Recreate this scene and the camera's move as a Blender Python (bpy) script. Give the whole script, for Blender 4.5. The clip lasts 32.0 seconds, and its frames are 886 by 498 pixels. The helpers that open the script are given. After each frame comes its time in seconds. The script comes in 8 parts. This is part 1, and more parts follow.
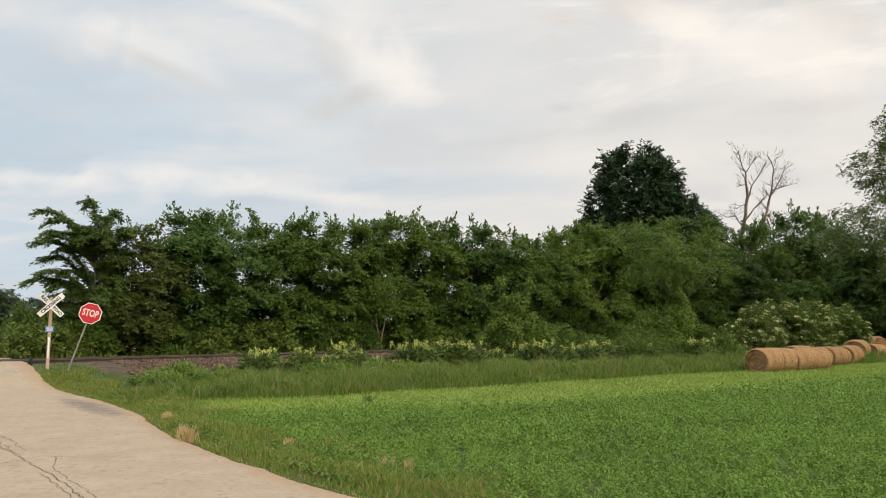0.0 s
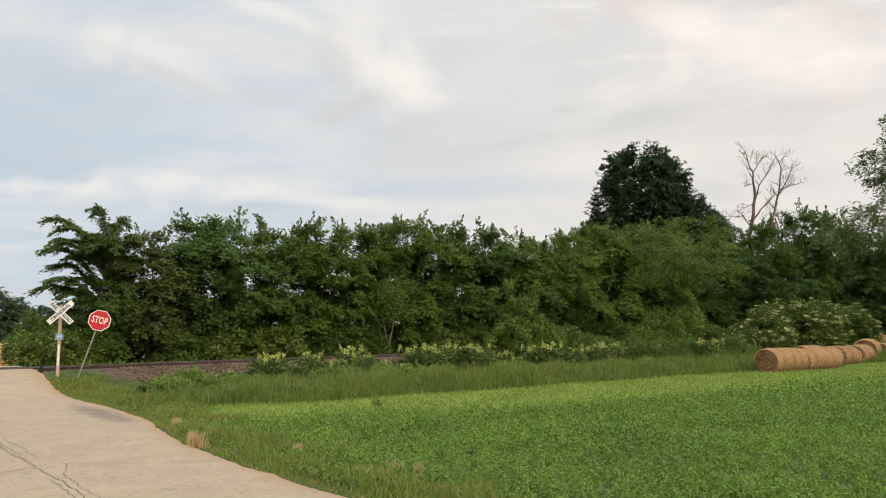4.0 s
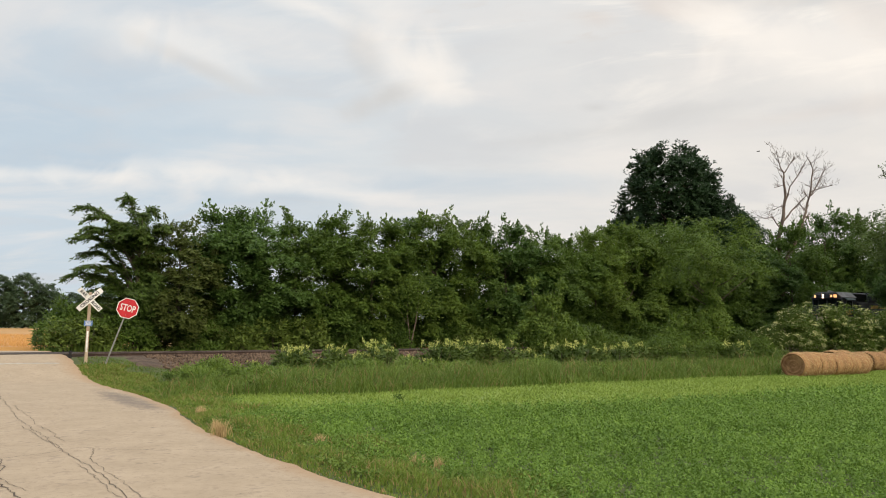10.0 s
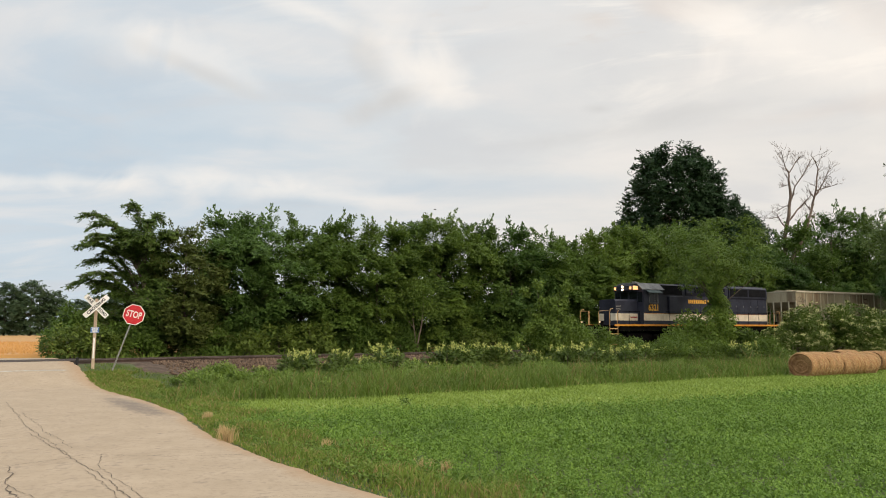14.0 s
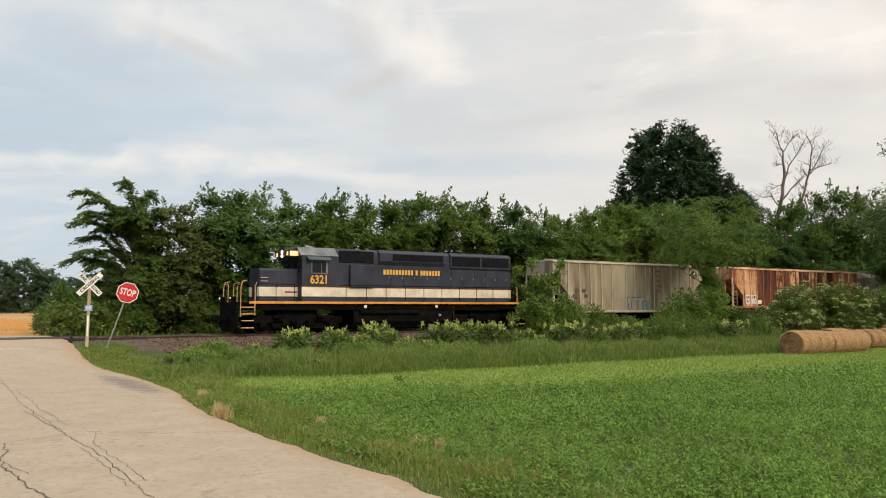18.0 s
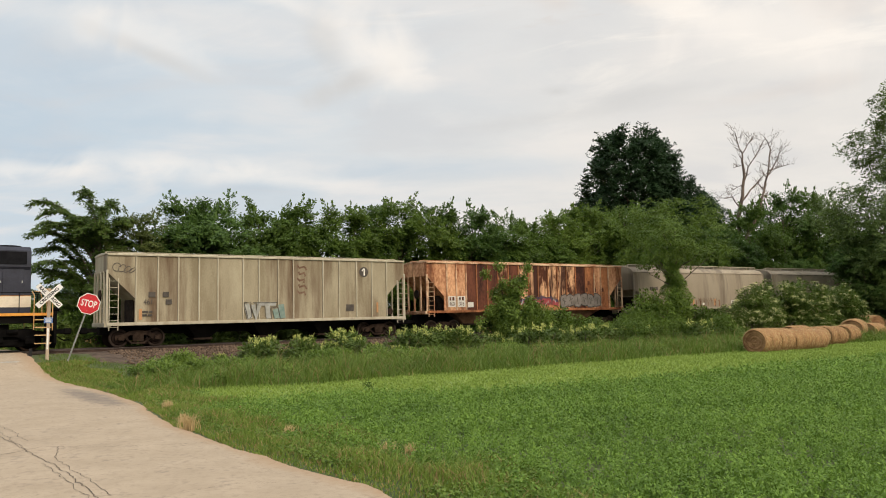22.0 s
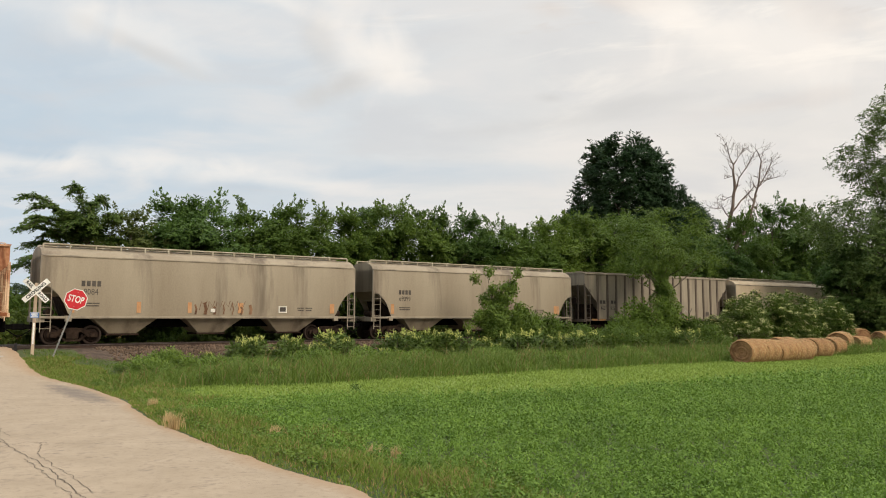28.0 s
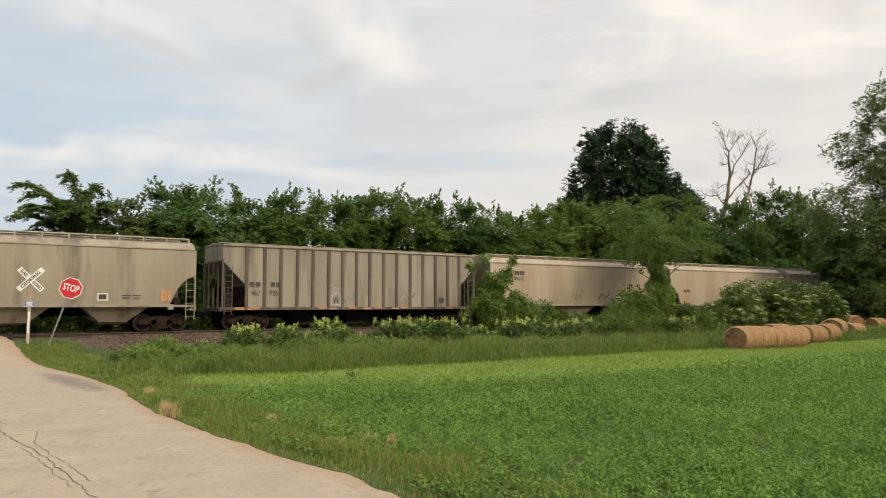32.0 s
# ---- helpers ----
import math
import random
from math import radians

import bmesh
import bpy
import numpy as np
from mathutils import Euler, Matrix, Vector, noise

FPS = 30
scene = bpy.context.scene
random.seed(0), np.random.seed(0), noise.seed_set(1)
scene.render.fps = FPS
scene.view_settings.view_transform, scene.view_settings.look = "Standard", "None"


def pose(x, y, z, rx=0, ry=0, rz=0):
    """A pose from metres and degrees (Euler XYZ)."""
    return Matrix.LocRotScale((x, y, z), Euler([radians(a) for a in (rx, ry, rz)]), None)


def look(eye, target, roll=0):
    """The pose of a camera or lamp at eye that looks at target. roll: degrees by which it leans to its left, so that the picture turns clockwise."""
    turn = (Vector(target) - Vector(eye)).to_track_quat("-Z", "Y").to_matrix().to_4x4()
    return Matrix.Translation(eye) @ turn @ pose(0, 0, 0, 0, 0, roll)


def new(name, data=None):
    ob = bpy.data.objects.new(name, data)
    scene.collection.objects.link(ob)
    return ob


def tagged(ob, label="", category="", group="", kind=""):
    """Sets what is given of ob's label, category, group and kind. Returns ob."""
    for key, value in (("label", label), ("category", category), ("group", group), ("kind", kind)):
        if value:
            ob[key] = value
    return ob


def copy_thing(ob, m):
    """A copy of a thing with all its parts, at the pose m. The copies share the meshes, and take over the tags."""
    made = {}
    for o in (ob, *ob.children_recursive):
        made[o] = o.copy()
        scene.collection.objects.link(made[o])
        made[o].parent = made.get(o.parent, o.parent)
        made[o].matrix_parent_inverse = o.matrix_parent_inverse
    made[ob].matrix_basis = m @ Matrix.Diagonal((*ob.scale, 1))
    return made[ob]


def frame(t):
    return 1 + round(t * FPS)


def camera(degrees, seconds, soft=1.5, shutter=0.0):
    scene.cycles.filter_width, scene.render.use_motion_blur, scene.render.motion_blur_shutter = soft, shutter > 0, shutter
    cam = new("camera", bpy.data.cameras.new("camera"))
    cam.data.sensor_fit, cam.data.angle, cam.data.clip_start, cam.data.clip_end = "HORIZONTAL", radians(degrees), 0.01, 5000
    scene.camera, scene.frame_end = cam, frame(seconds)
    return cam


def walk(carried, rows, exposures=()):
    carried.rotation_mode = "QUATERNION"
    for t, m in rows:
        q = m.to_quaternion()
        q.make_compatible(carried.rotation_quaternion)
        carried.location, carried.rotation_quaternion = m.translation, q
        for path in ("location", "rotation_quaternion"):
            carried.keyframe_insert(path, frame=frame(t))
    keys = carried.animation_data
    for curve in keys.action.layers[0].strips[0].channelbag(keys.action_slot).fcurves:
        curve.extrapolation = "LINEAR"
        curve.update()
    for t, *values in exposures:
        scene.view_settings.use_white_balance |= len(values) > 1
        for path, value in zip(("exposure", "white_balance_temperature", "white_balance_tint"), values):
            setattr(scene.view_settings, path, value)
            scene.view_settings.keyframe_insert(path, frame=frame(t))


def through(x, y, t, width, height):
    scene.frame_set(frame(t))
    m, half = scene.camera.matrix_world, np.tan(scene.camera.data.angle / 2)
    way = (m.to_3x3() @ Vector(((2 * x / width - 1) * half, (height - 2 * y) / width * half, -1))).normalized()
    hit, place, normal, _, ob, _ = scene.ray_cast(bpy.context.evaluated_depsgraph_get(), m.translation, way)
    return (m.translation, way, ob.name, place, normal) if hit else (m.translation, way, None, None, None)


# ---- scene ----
cam = camera(60.0, 32.0, 1.0)
EYE = (0.0, 0.0, 2.2)
PATH = [
    (0.0, pose(*EYE, 95.87, 0.34, 0.04)),
    (0.5, pose(*EYE, 96.14, -0.07, 0.04)),
    (1.0, pose(*EYE, 96.04, 0.23, 0.08)),
    (1.5, pose(*EYE, 95.82, 0.79, 0.20)),
    (2.0, pose(*EYE, 95.87, 0.81, 0.40)),
    (2.5, pose(*EYE, 95.89, 0.86, 0.60)),
    (4.5, pose(*EYE, 96.27, 0.98, 0.68)),
    (5.0, pose(*EYE, 96.38, 0.76, 1.07)),
    (5.5, pose(*EYE, 96.06, 0.28, 1.61)),
    (6.0, pose(*EYE, 95.82, -0.17, 1.99)),
    (6.5, pose(*EYE, 95.96, -0.46, 2.02)),
    (7.0, pose(*EYE, 96.27, -0.19, 1.87)),
    (7.5, pose(*EYE, 96.30, 0.13, 1.71)),
    (8.0, pose(*EYE, 96.05, 0.11, 1.61)),
    (8.5, pose(*EYE, 95.71, -0.04, 1.80)),
    (9.0, pose(*EYE, 95.73, -0.16, 1.96)),
    (9.5, pose(*EYE, 95.89, -0.29, 2.11)),
    (10.0, pose(*EYE, 95.80, -0.42, 2.35)),
    (10.5, pose(*EYE, 95.63, -0.20, 2.67)),
    (11.0, pose(*EYE, 95.70, 0.06, 2.97)),
    (11.5, pose(*EYE, 95.89, 0.06, 3.06)),
    (12.0, pose(*EYE, 96.10, -0.07, 2.98)),
    (12.5, pose(*EYE, 96.23, 0.08, 2.87)),
    (13.0, pose(*EYE, 96.03, 0.17, 2.70)),
    (13.5, pose(*EYE, 96.05, 0.06, 2.81)),
    (15.5, pose(*EYE, 95.45, 0.48, 2.56)),
    (16.0, pose(*EYE, 94.82, 0.35, 2.71)),
    (16.5, pose(*EYE, 94.59, -0.01, 3.05)),
    (17.0, pose(*EYE, 94.34, 0.13, 3.41)),
    (17.5, pose(*EYE, 94.28, 0.09, 3.10)),
    (18.0, pose(*EYE, 94.43, 0.07, 2.33)),
    (18.5, pose(*EYE, 94.40, 0.30, 1.77)),
    (19.0, pose(*EYE, 94.54, 0.52, 1.52)),
    (19.5, pose(*EYE, 94.75, 0.72, 1.28)),
    (20.0, pose(*EYE, 94.88, 0.79, 0.94)),
    (20.5, pose(*EYE, 94.81, 0.93, 0.62)),
    (21.0, pose(*EYE, 94.52, 1.04, 0.38)),
    (21.5, pose(*EYE, 94.50, 1.11, 0.31)),
    (22.0, pose(*EYE, 94.77, 1.19, -0.06)),
    (22.5, pose(*EYE, 94.95, 1.15, -0.56)),
    (23.0, pose(*EYE, 94.86, 1.01, -1.00)),
    (23.5, pose(*EYE, 94.63, 0.71, -1.48)),
    (24.0, pose(*EYE, 94.46, 0.38, -1.58)),
    (24.5, pose(*EYE, 94.25, 0.35, -1.36)),
    (25.0, pose(*EYE, 94.23, 0.36, -1.12)),
    (25.5, pose(*EYE, 94.45, 0.48, -0.84)),
    (27.5, pose(*EYE, 95.44, 0.34, -0.60)),
    (28.0, pose(*EYE, 95.04, -0.09, -0.88)),
    (28.5, pose(*EYE, 94.77, 0.00, -0.97)),
    (29.0, pose(*EYE, 94.71, 0.30, -1.11)),
    (29.5, pose(*EYE, 94.88, 0.69, -1.15)),
    (30.0, pose(*EYE, 94.91, 0.70, -1.02)),
    (30.5, pose(*EYE, 94.90, 0.27, -0.98)),
    (31.0, pose(*EYE, 94.72, -0.02, -1.11)),
    (31.5, pose(*EYE, 94.36, -0.12, -1.21)),
    (32.0, pose(*EYE, 94.14, 0.05, -1.20)),
]
walk(cam, PATH)

# ---- light ----
world = bpy.data.worlds.new("world")
scene.world = world
world.use_nodes = True
SUN_EL, SUN_AZ = 32.0, 140.0      # degrees; azimuth clockwise from +y (ahead)


def build_world():
    nt = world.node_tree
    nt.nodes.clear()
    N = nt.nodes.new
    L = nt.links.new

    def math_node(op, a, b=None, clamp=False):
        n = N("ShaderNodeMath")
        n.operation = op
        n.use_clamp = clamp
        for i, v in enumerate((a, b)):
            if v is None:
                continue
            if isinstance(v, (int, float)):
                n.inputs[i].default_value = v
            else:
                L(v, n.inputs[i])
        return n.outputs[0]

    def smooth(v, lo, hi):
        n = N("ShaderNodeMapRange")
        n.interpolation_type = "SMOOTHSTEP"
        n.inputs["From Min"].default_value, n.inputs["From Max"].default_value = lo, hi
        L(v, n.inputs["Value"])
        return n.outputs[0]

    def mix(fac, a, b, kind="MIX"):
        n = N("ShaderNodeMix")
        n.data_type, n.blend_type = "RGBA", kind
        if isinstance(fac, (int, float)):
            n.inputs[0].default_value = fac
        else:
            L(fac, n.inputs[0])
        for i, v in ((6, a), (7, b)):
            if isinstance(v, tuple):
                n.inputs[i].default_value = (*v, 1)
            else:
                L(v, n.inputs[i])
        return n.outputs[2]

    def noise_tex(vec, scale, detail, rough=0.5, distortion=0.0):
        n = N("ShaderNodeTexNoise")
        L(vec, n.inputs["Vector"])
        n.inputs["Scale"].default_value, n.inputs["Detail"].default_value = scale, detail
        n.inputs["Roughness"].default_value, n.inputs["Distortion"].default_value = rough, distortion
        return n.outputs["Fac"]

    tc = N("ShaderNodeTexCoord").outputs["Generated"]
    sep = N("ShaderNodeSeparateXYZ")
    L(tc, sep.inputs[0])
    x, y, z = sep.outputs
    zp = math_node("ADD", math_node("MAXIMUM", z, 0.0), 0.16)
    comb = N("ShaderNodeCombineXYZ")
    L(math_node("DIVIDE", x, zp), comb.inputs[0])
    L(math_node("MULTIPLY", math_node("DIVIDE", y, zp), 1.5), comb.inputs[1])
    deck = comb.outputs[0]
    sky = N("ShaderNodeTexSky")
    sky.sky_type, sky.sun_disc = "NISHITA", False
    sky.sun_elevation, sky.sun_rotation = radians(SUN_EL), radians(SUN_AZ)
    sky.dust_density, sky.air_density = 2.0, 1.0
    blue = mix(1.0, sky.outputs[0], (0.075, 0.078, 0.08), "MULTIPLY")
    # high thin sheet, whiter towards the right where the light is
    side = smooth(x, -0.45, 0.30)
    sheet = mix(side, (0.56, 0.635, 0.695), (0.775, 0.735, 0.685))
    high = smooth(z, 0.20, 0.40)
    sheet = mix(math_node("MULTIPLY", high, 0.40), sheet, (0.68, 0.69, 0.70))
    n1 = noise_tex(deck, 0.55, 7, 0.55, 0.6)
    n2 = noise_tex(deck, 1.5, 6, 0.55, 0.4)
    cover = smooth(n1, 0.25, 0.62)
    cover = math_node("MAXIMUM", cover, math_node("MULTIPLY", side, 0.85))
    col = mix(math_node("ADD", math_node("MULTIPLY", cover, 0.55), 0.45), mix(0.7, blue, (0.47, 0.57, 0.66)), sheet)
    # grey undersides and bright streaks
    streak = math_node("MULTIPLY", smooth(n2, 0.46, 0.68), 0.45)
    col = mix(streak, col, (0.80, 0.75, 0.71))
    gray = math_node("MULTIPLY", smooth(n2, 0.50, 0.30), 0.45)
    col = mix(gray, col, (0.60, 0.60, 0.61))
    # single clouds: azimuth tangent, height tangent, half sizes, weights
    ya = math_node("MAXIMUM", y, 0.05)
    u = math_node("DIVIDE", x, ya)
    v = math_node("DIVIDE", z, ya)
    uv = N("ShaderNodeCombineXYZ")
    L(u, uv.inputs[0])
    L(v, uv.inputs[1])
    wob = math_node("ADD", math_node("MULTIPLY", noise_tex(uv.outputs[0], 8.0, 6, 0.5, 0.9), 2.4), math_node("MULTIPLY", noise_tex(uv.outputs[0], 26.0, 5, 0.5, 0.6), 0.5))
    wob = math_node("SUBTRACT", wob, 1.45)
    # long thin streaks of the broken sheet, slanting down to the left
    slant = N("ShaderNodeCombineXYZ")
    L(math_node("ADD", math_node("MULTIPLY", u, 3.2), math_node("MULTIPLY", v, 3.0)), slant.inputs[0])
    L(math_node("SUBTRACT", math_node("MULTIPLY", v, 15.0), math_node("MULTIPLY", u, 2.4)), slant.inputs[1])
    thin = noise_tex(slant.outputs[0], 1.15, 7, 0.56, 0.7)
    warm = math_node("ADD", math_node("MULTIPLY", side, 0.92), 0.08)
    lift = math_node("MULTIPLY", warm, math_node("ADD", math_node("MULTIPLY", smooth(v, 0.20, 0.40), 0.75), 0.20))
    col = mix(math_node("MULTIPLY", math_node("MULTIPLY", smooth(thin, 0.50, 0.70), lift), 0.75), col, (0.95, 0.885, 0.80))
    col = mix(math_node("MULTIPLY", math_node("MULTIPLY", smooth(thin, 0.48, 0.30), warm), 0.34), col, (0.665, 0.655, 0.645))
    blot = noise_tex(slant.outputs[0], 3.4, 5, 0.55, 0.5)
    col = mix(math_node("MULTIPLY", math_node("MULTIPLY", smooth(blot, 0.55, 0.72), math_node("MULTIPLY", warm, smooth(v, 0.30, 0.44))), 0.55), col, (0.66, 0.61, 0.57))
    front = smooth(y, 0.1, 0.4)

    def cloud(col, cu, cv, hu, hv, weight, tone, lean=0.0):
        du = math_node("DIVIDE", math_node("SUBTRACT", u, cu), hu)
        dv = math_node("DIVIDE", math_node("ADD", math_node("SUBTRACT", v, cv), math_node("MULTIPLY", math_node("SUBTRACT", u, cu), lean)), hv)
        r = math_node("SQRT", math_node("ADD", math_node("MULTIPLY", du, du), math_node("MULTIPLY", dv, dv)))
        m = smooth(math_node("ADD", r, wob), 1.60, 0.0)
        m = math_node("MULTIPLY", math_node("MULTIPLY", m, front), weight)
        return mix(m, col, tone)

    bright, dusk, grey, slate = (0.95, 0.88, 0.80), (0.68, 0.62, 0.575), (0.60, 0.59, 0.575), (0.50, 0.59, 0.665)
    for spec in CLOUDS:
        col = cloud(col, *spec[:5], {"b": bright, "d": dusk, "g": grey, "s": slate}[spec[5]], spec[6])
    # an overcast sky grows lighter towards the zenith
    rise = math_node("ADD", math_node("MULTIPLY", smooth(z, 0.36, 0.95), 1.05), 1.0)
    bg = N("ShaderNodeBackground")
    L(col, bg.inputs[0])
    L(math_node("MULTIPLY", rise, 1.09), bg.inputs[1])
    out = N("ShaderNodeOutputWorld")
    L(bg.outputs[0], out.inputs[0])


CLOUDS = [
    (-0.105, 0.390, 0.075, 0.065, 0.38, "b", 0.9),
    (-0.080, 0.350, 0.060, 0.035, 0.55, "b", 0.4),
    (-0.150, 0.365, 0.030, 0.050, 0.50, "g", 0.9),
    (-0.122, 0.305, 0.045, 0.018, 0.90, "g", -0.3),
    (-0.22, 0.43, 0.090, 0.016, 0.45, "b", 0.4),
    (-0.395, 0.378, 0.090, 0.030, 0.42, "b", 0.45),
    (-0.375, 0.350, 0.075, 0.012, 0.60, "g", 0.45),
    (-0.52, 0.410, 0.100, 0.030, 0.22, "b", 0.3),
    (-0.545, 0.262, 0.180, 0.022, 0.55, "s", 0.0),
    (-0.36, 0.255, 0.120, 0.014, 0.40, "s", 0.0),
    (-0.56, 0.201, 0.180, 0.010, 0.45, "b", 0.03),
    (-0.36, 0.205, 0.130, 0.013, 0.48, "b", 0.06),
    (-0.36, 0.188, 0.200, 0.014, 0.30, "b", 0.0),
    (-0.20, 0.178, 0.120, 0.010, 0.35, "b", 0.1),
    (0.03, 0.190, 0.160, 0.014, 0.35, "s", 0.0),
    (0.161, 0.413, 0.040, 0.018, 0.70, "d", 0.0),
    (0.266, 0.430, 0.055, 0.020, 0.80, "d", 0.0),
    (0.424, 0.437, 0.110, 0.016, 0.80, "g", 0.0),
    (0.54, 0.405, 0.060, 0.030, 0.60, "d", 0.2),
    (0.45, 0.375, 0.170, 0.060, 0.55, "b", 0.1),
    (0.34, 0.400, 0.060, 0.020, 0.50, "b", 0.2),
    (0.158, 0.291, 0.018, 0.007, 0.65, "g", 0.0),
    (0.280, 0.286, 0.110, 0.010, 0.50, "g", -0.12),
    (0.20, 0.262, 0.160, 0.010, 0.40, "g", -0.12),
    (0.46, 0.285, 0.120, 0.012, 0.40, "d", -0.15),
]
build_world()

sun = new("sun", bpy.data.lights.new("sun", "SUN"))
sun.data.energy, sun.data.angle, sun.data.color = 2.3, radians(24), (1.0, 0.88, 0.72)
_e, _a = radians(SUN_EL), radians(SUN_AZ)
sun.matrix_world = look((0, 0, 30), (-math.sin(_a) * math.cos(_e) * 10, -math.cos(_a) * math.cos(_e) * 10, 30 - math.sin(_e) * 10))

# ---- materials ----
def surface(name, dark, light, scale=3.0, fine=40.0, rough=0.8, metal=0.0, bump=0.2, stretch=(1, 1, 1), spread=(0.35, 0.65), stain=None, stain_at=(0.55, 0.7), stain_scale=1.0, stain_stretch=(1, 1, 1), island=0.0, per_object=0.0, spec=0.4, fine_stretch=None):
    """Two tones by a coarse and a fine noise, an optional stain, and fine relief."""
    m = bpy.data.materials.new(name)
    m.use_nodes = True
    nt = m.node_tree
    nt.nodes.clear()
    N, L = nt.nodes.new, nt.links.new
    tc = N("ShaderNodeTexCoord")

    def nz(sc, det, st):
        mp = N("ShaderNodeMapping")
        mp.inputs["Scale"].default_value = st
        L(tc.outputs["Object"], mp.inputs[0])
        n = N("ShaderNodeTexNoise")
        n.inputs["Scale"].default_value, n.inputs["Detail"].default_value = sc, det
        n.inputs["Roughness"].default_value = 0.6
        L(mp.outputs[0], n.inputs["Vector"])
        return n.outputs["Fac"]

    def ranged(v, lo, hi):
        r = N("ShaderNodeMapRange")
        r.inputs["From Min"].default_value, r.inputs["From Max"].default_value = lo, hi
        L(v, r.inputs["Value"])
        return r.outputs[0]

    def mix(fac, a, b):
        n = N("ShaderNodeMix")
        n.data_type = "RGBA"
        L(fac, n.inputs[0])
        for i, v in ((6, a), (7, b)):
            if isinstance(v, tuple):
                n.inputs[i].default_value = (*v, 1)
            else:
                L(v, n.inputs[i])
        return n.outputs[2]

    coarse, fine_n = nz(scale, 5, stretch), nz(fine, 4, fine_stretch or stretch)
    add = N("ShaderNodeMath")
    add.operation = "MULTIPLY_ADD"
    L(fine_n, add.inputs[0])
    add.inputs[1].default_value = 0.45
    off = N("ShaderNodeMath")
    off.operation = "SUBTRACT"
    L(coarse, off.inputs[0])
    off.inputs[1].default_value = 0.225
    L(off.outputs[0], add.inputs[2])
    fac = ranged(add.outputs[0], *spread)
    if island or per_object:
        src = N("ShaderNodeNewGeometry").outputs["Random Per Island"] if island else N("ShaderNodeObjectInfo").outputs["Random"]
        amount = island or per_object
        k = N("ShaderNodeMath")
        k.operation = "MULTIPLY_ADD"
        L(src, k.inputs[0])
        k.inputs[1].default_value = amount
        k2 = N("ShaderNodeMath")
        k2.operation = "MULTIPLY"
        L(fac, k2.inputs[0])
        k2.inputs[1].default_value = 1 - amount
        L(k2.outputs[0], k.inputs[2])
        fac = k.outputs[0]
    col = mix(fac, dark, light)
    if stain:
        col = mix(ranged(nz(stain_scale, 6, stain_stretch), *stain_at), col, stain)
    b = N("ShaderNodeBsdfPrincipled")
    L(col, b.inputs["Base Color"])
    b.inputs["Roughness"].default_value, b.inputs["Metallic"].default_value = rough, metal
    b.inputs["Specular IOR Level"].default_value = spec
    if bump:
        bp = N("ShaderNodeBump")
        bp.inputs["Strength"].default_value, bp.inputs["Distance"].default_value = bump, 0.02
        L(fine_n, bp.inputs["Height"])
        L(bp.outputs[0], b.inputs["Normal"])
    o = N("ShaderNodeOutputMaterial")
    L(b.outputs[0], o.inputs[0])
    return m


def foliage(name, dark, light, scale=0.75, through=0.35, rough=0.55, tip=None, tip_share=0.0):
    """Leaves: tone by leaf and by a coarse noise, some light passes through."""
    m = bpy.data.materials.new(name)
    m.use_nodes = True
    nt = m.node_tree
    nt.nodes.clear()
    N, L = nt.nodes.new, nt.links.new
    tc = N("ShaderNodeTexCoord")
    n = N("ShaderNodeTexNoise")
    n.inputs["Scale"].default_value, n.inputs["Detail"].default_value = scale, 3
    L(tc.outputs["Object"], n.inputs["Vector"])
    rnd = N("ShaderNodeNewGeometry").outputs["Random Per Island"]
    obr = N("ShaderNodeObjectInfo").outputs["Random"]
    a = N("ShaderNodeMath")
    a.operation = "MULTIPLY_ADD"
    L(n.outputs["Fac"], a.inputs[0])
    a.inputs[1].default_value = 0.9
    h = N("ShaderNodeMath")
    h.operation = "MULTIPLY_ADD"
    L(rnd, h.inputs[0])
    h.inputs[1].default_value, h.inputs[2].default_value = 0.48, -0.32
    L(h.outputs[0], a.inputs[2])
    g = N("ShaderNodeMath")
    g.operation = "MULTIPLY_ADD"
    g.use_clamp = True
    L(obr, g.inputs[0])
    g.inputs[1].default_value = 0.25
    L(a.outputs[0], g.inputs[2])
    mx = N("ShaderNodeMix")
    mx.data_type = "RGBA"
    L(g.outputs[0], mx.inputs[0])
    mx.inputs[6].default_value, mx.inputs[7].default_value = (*dark, 1), (*light, 1)
    col = mx.outputs[2]
    if tip:
        gt = N("ShaderNodeMath")
        gt.operation = "GREATER_THAN"
        L(rnd, gt.inputs[0])
        gt.inputs[1].default_value = 1 - tip_share
        m2 = N("ShaderNodeMix")
        m2.data_type = "RGBA"
        L(gt.outputs[0], m2.inputs[0])
        L(col, m2.inputs[6])
        m2.inputs[7].default_value = (*tip, 1)
        col = m2.outputs[2]
    b = N("ShaderNodeBsdfPrincipled")
    L(col, b.inputs["Base Color"])
    b.inputs["Roughness"].default_value = rough
    b.inputs["Specular IOR Level"].default_value = 0.25
    t = N("ShaderNodeBsdfTranslucent")
    L(col, t.inputs[0])
    s = N("ShaderNodeMixShader")
    s.inputs[0].default_value = through
    L(b.outputs[0], s.inputs[1])
    L(t.outputs[0], s.inputs[2])
    o = N("ShaderNodeOutputMaterial")
    L(s.outputs[0], o.inputs[0])
    return m


def glow(name, colour, strength):
    m = bpy.data.materials.new(name)
    m.use_nodes = True
    b = m.node_tree.nodes["Principled BSDF"]
    b.inputs["Base Color"].default_value = (*colour, 1)
    b.inputs["Emission Color"].default_value = (*colour, 1)
    b.inputs["Emission Strength"].default_value = strength
    return m


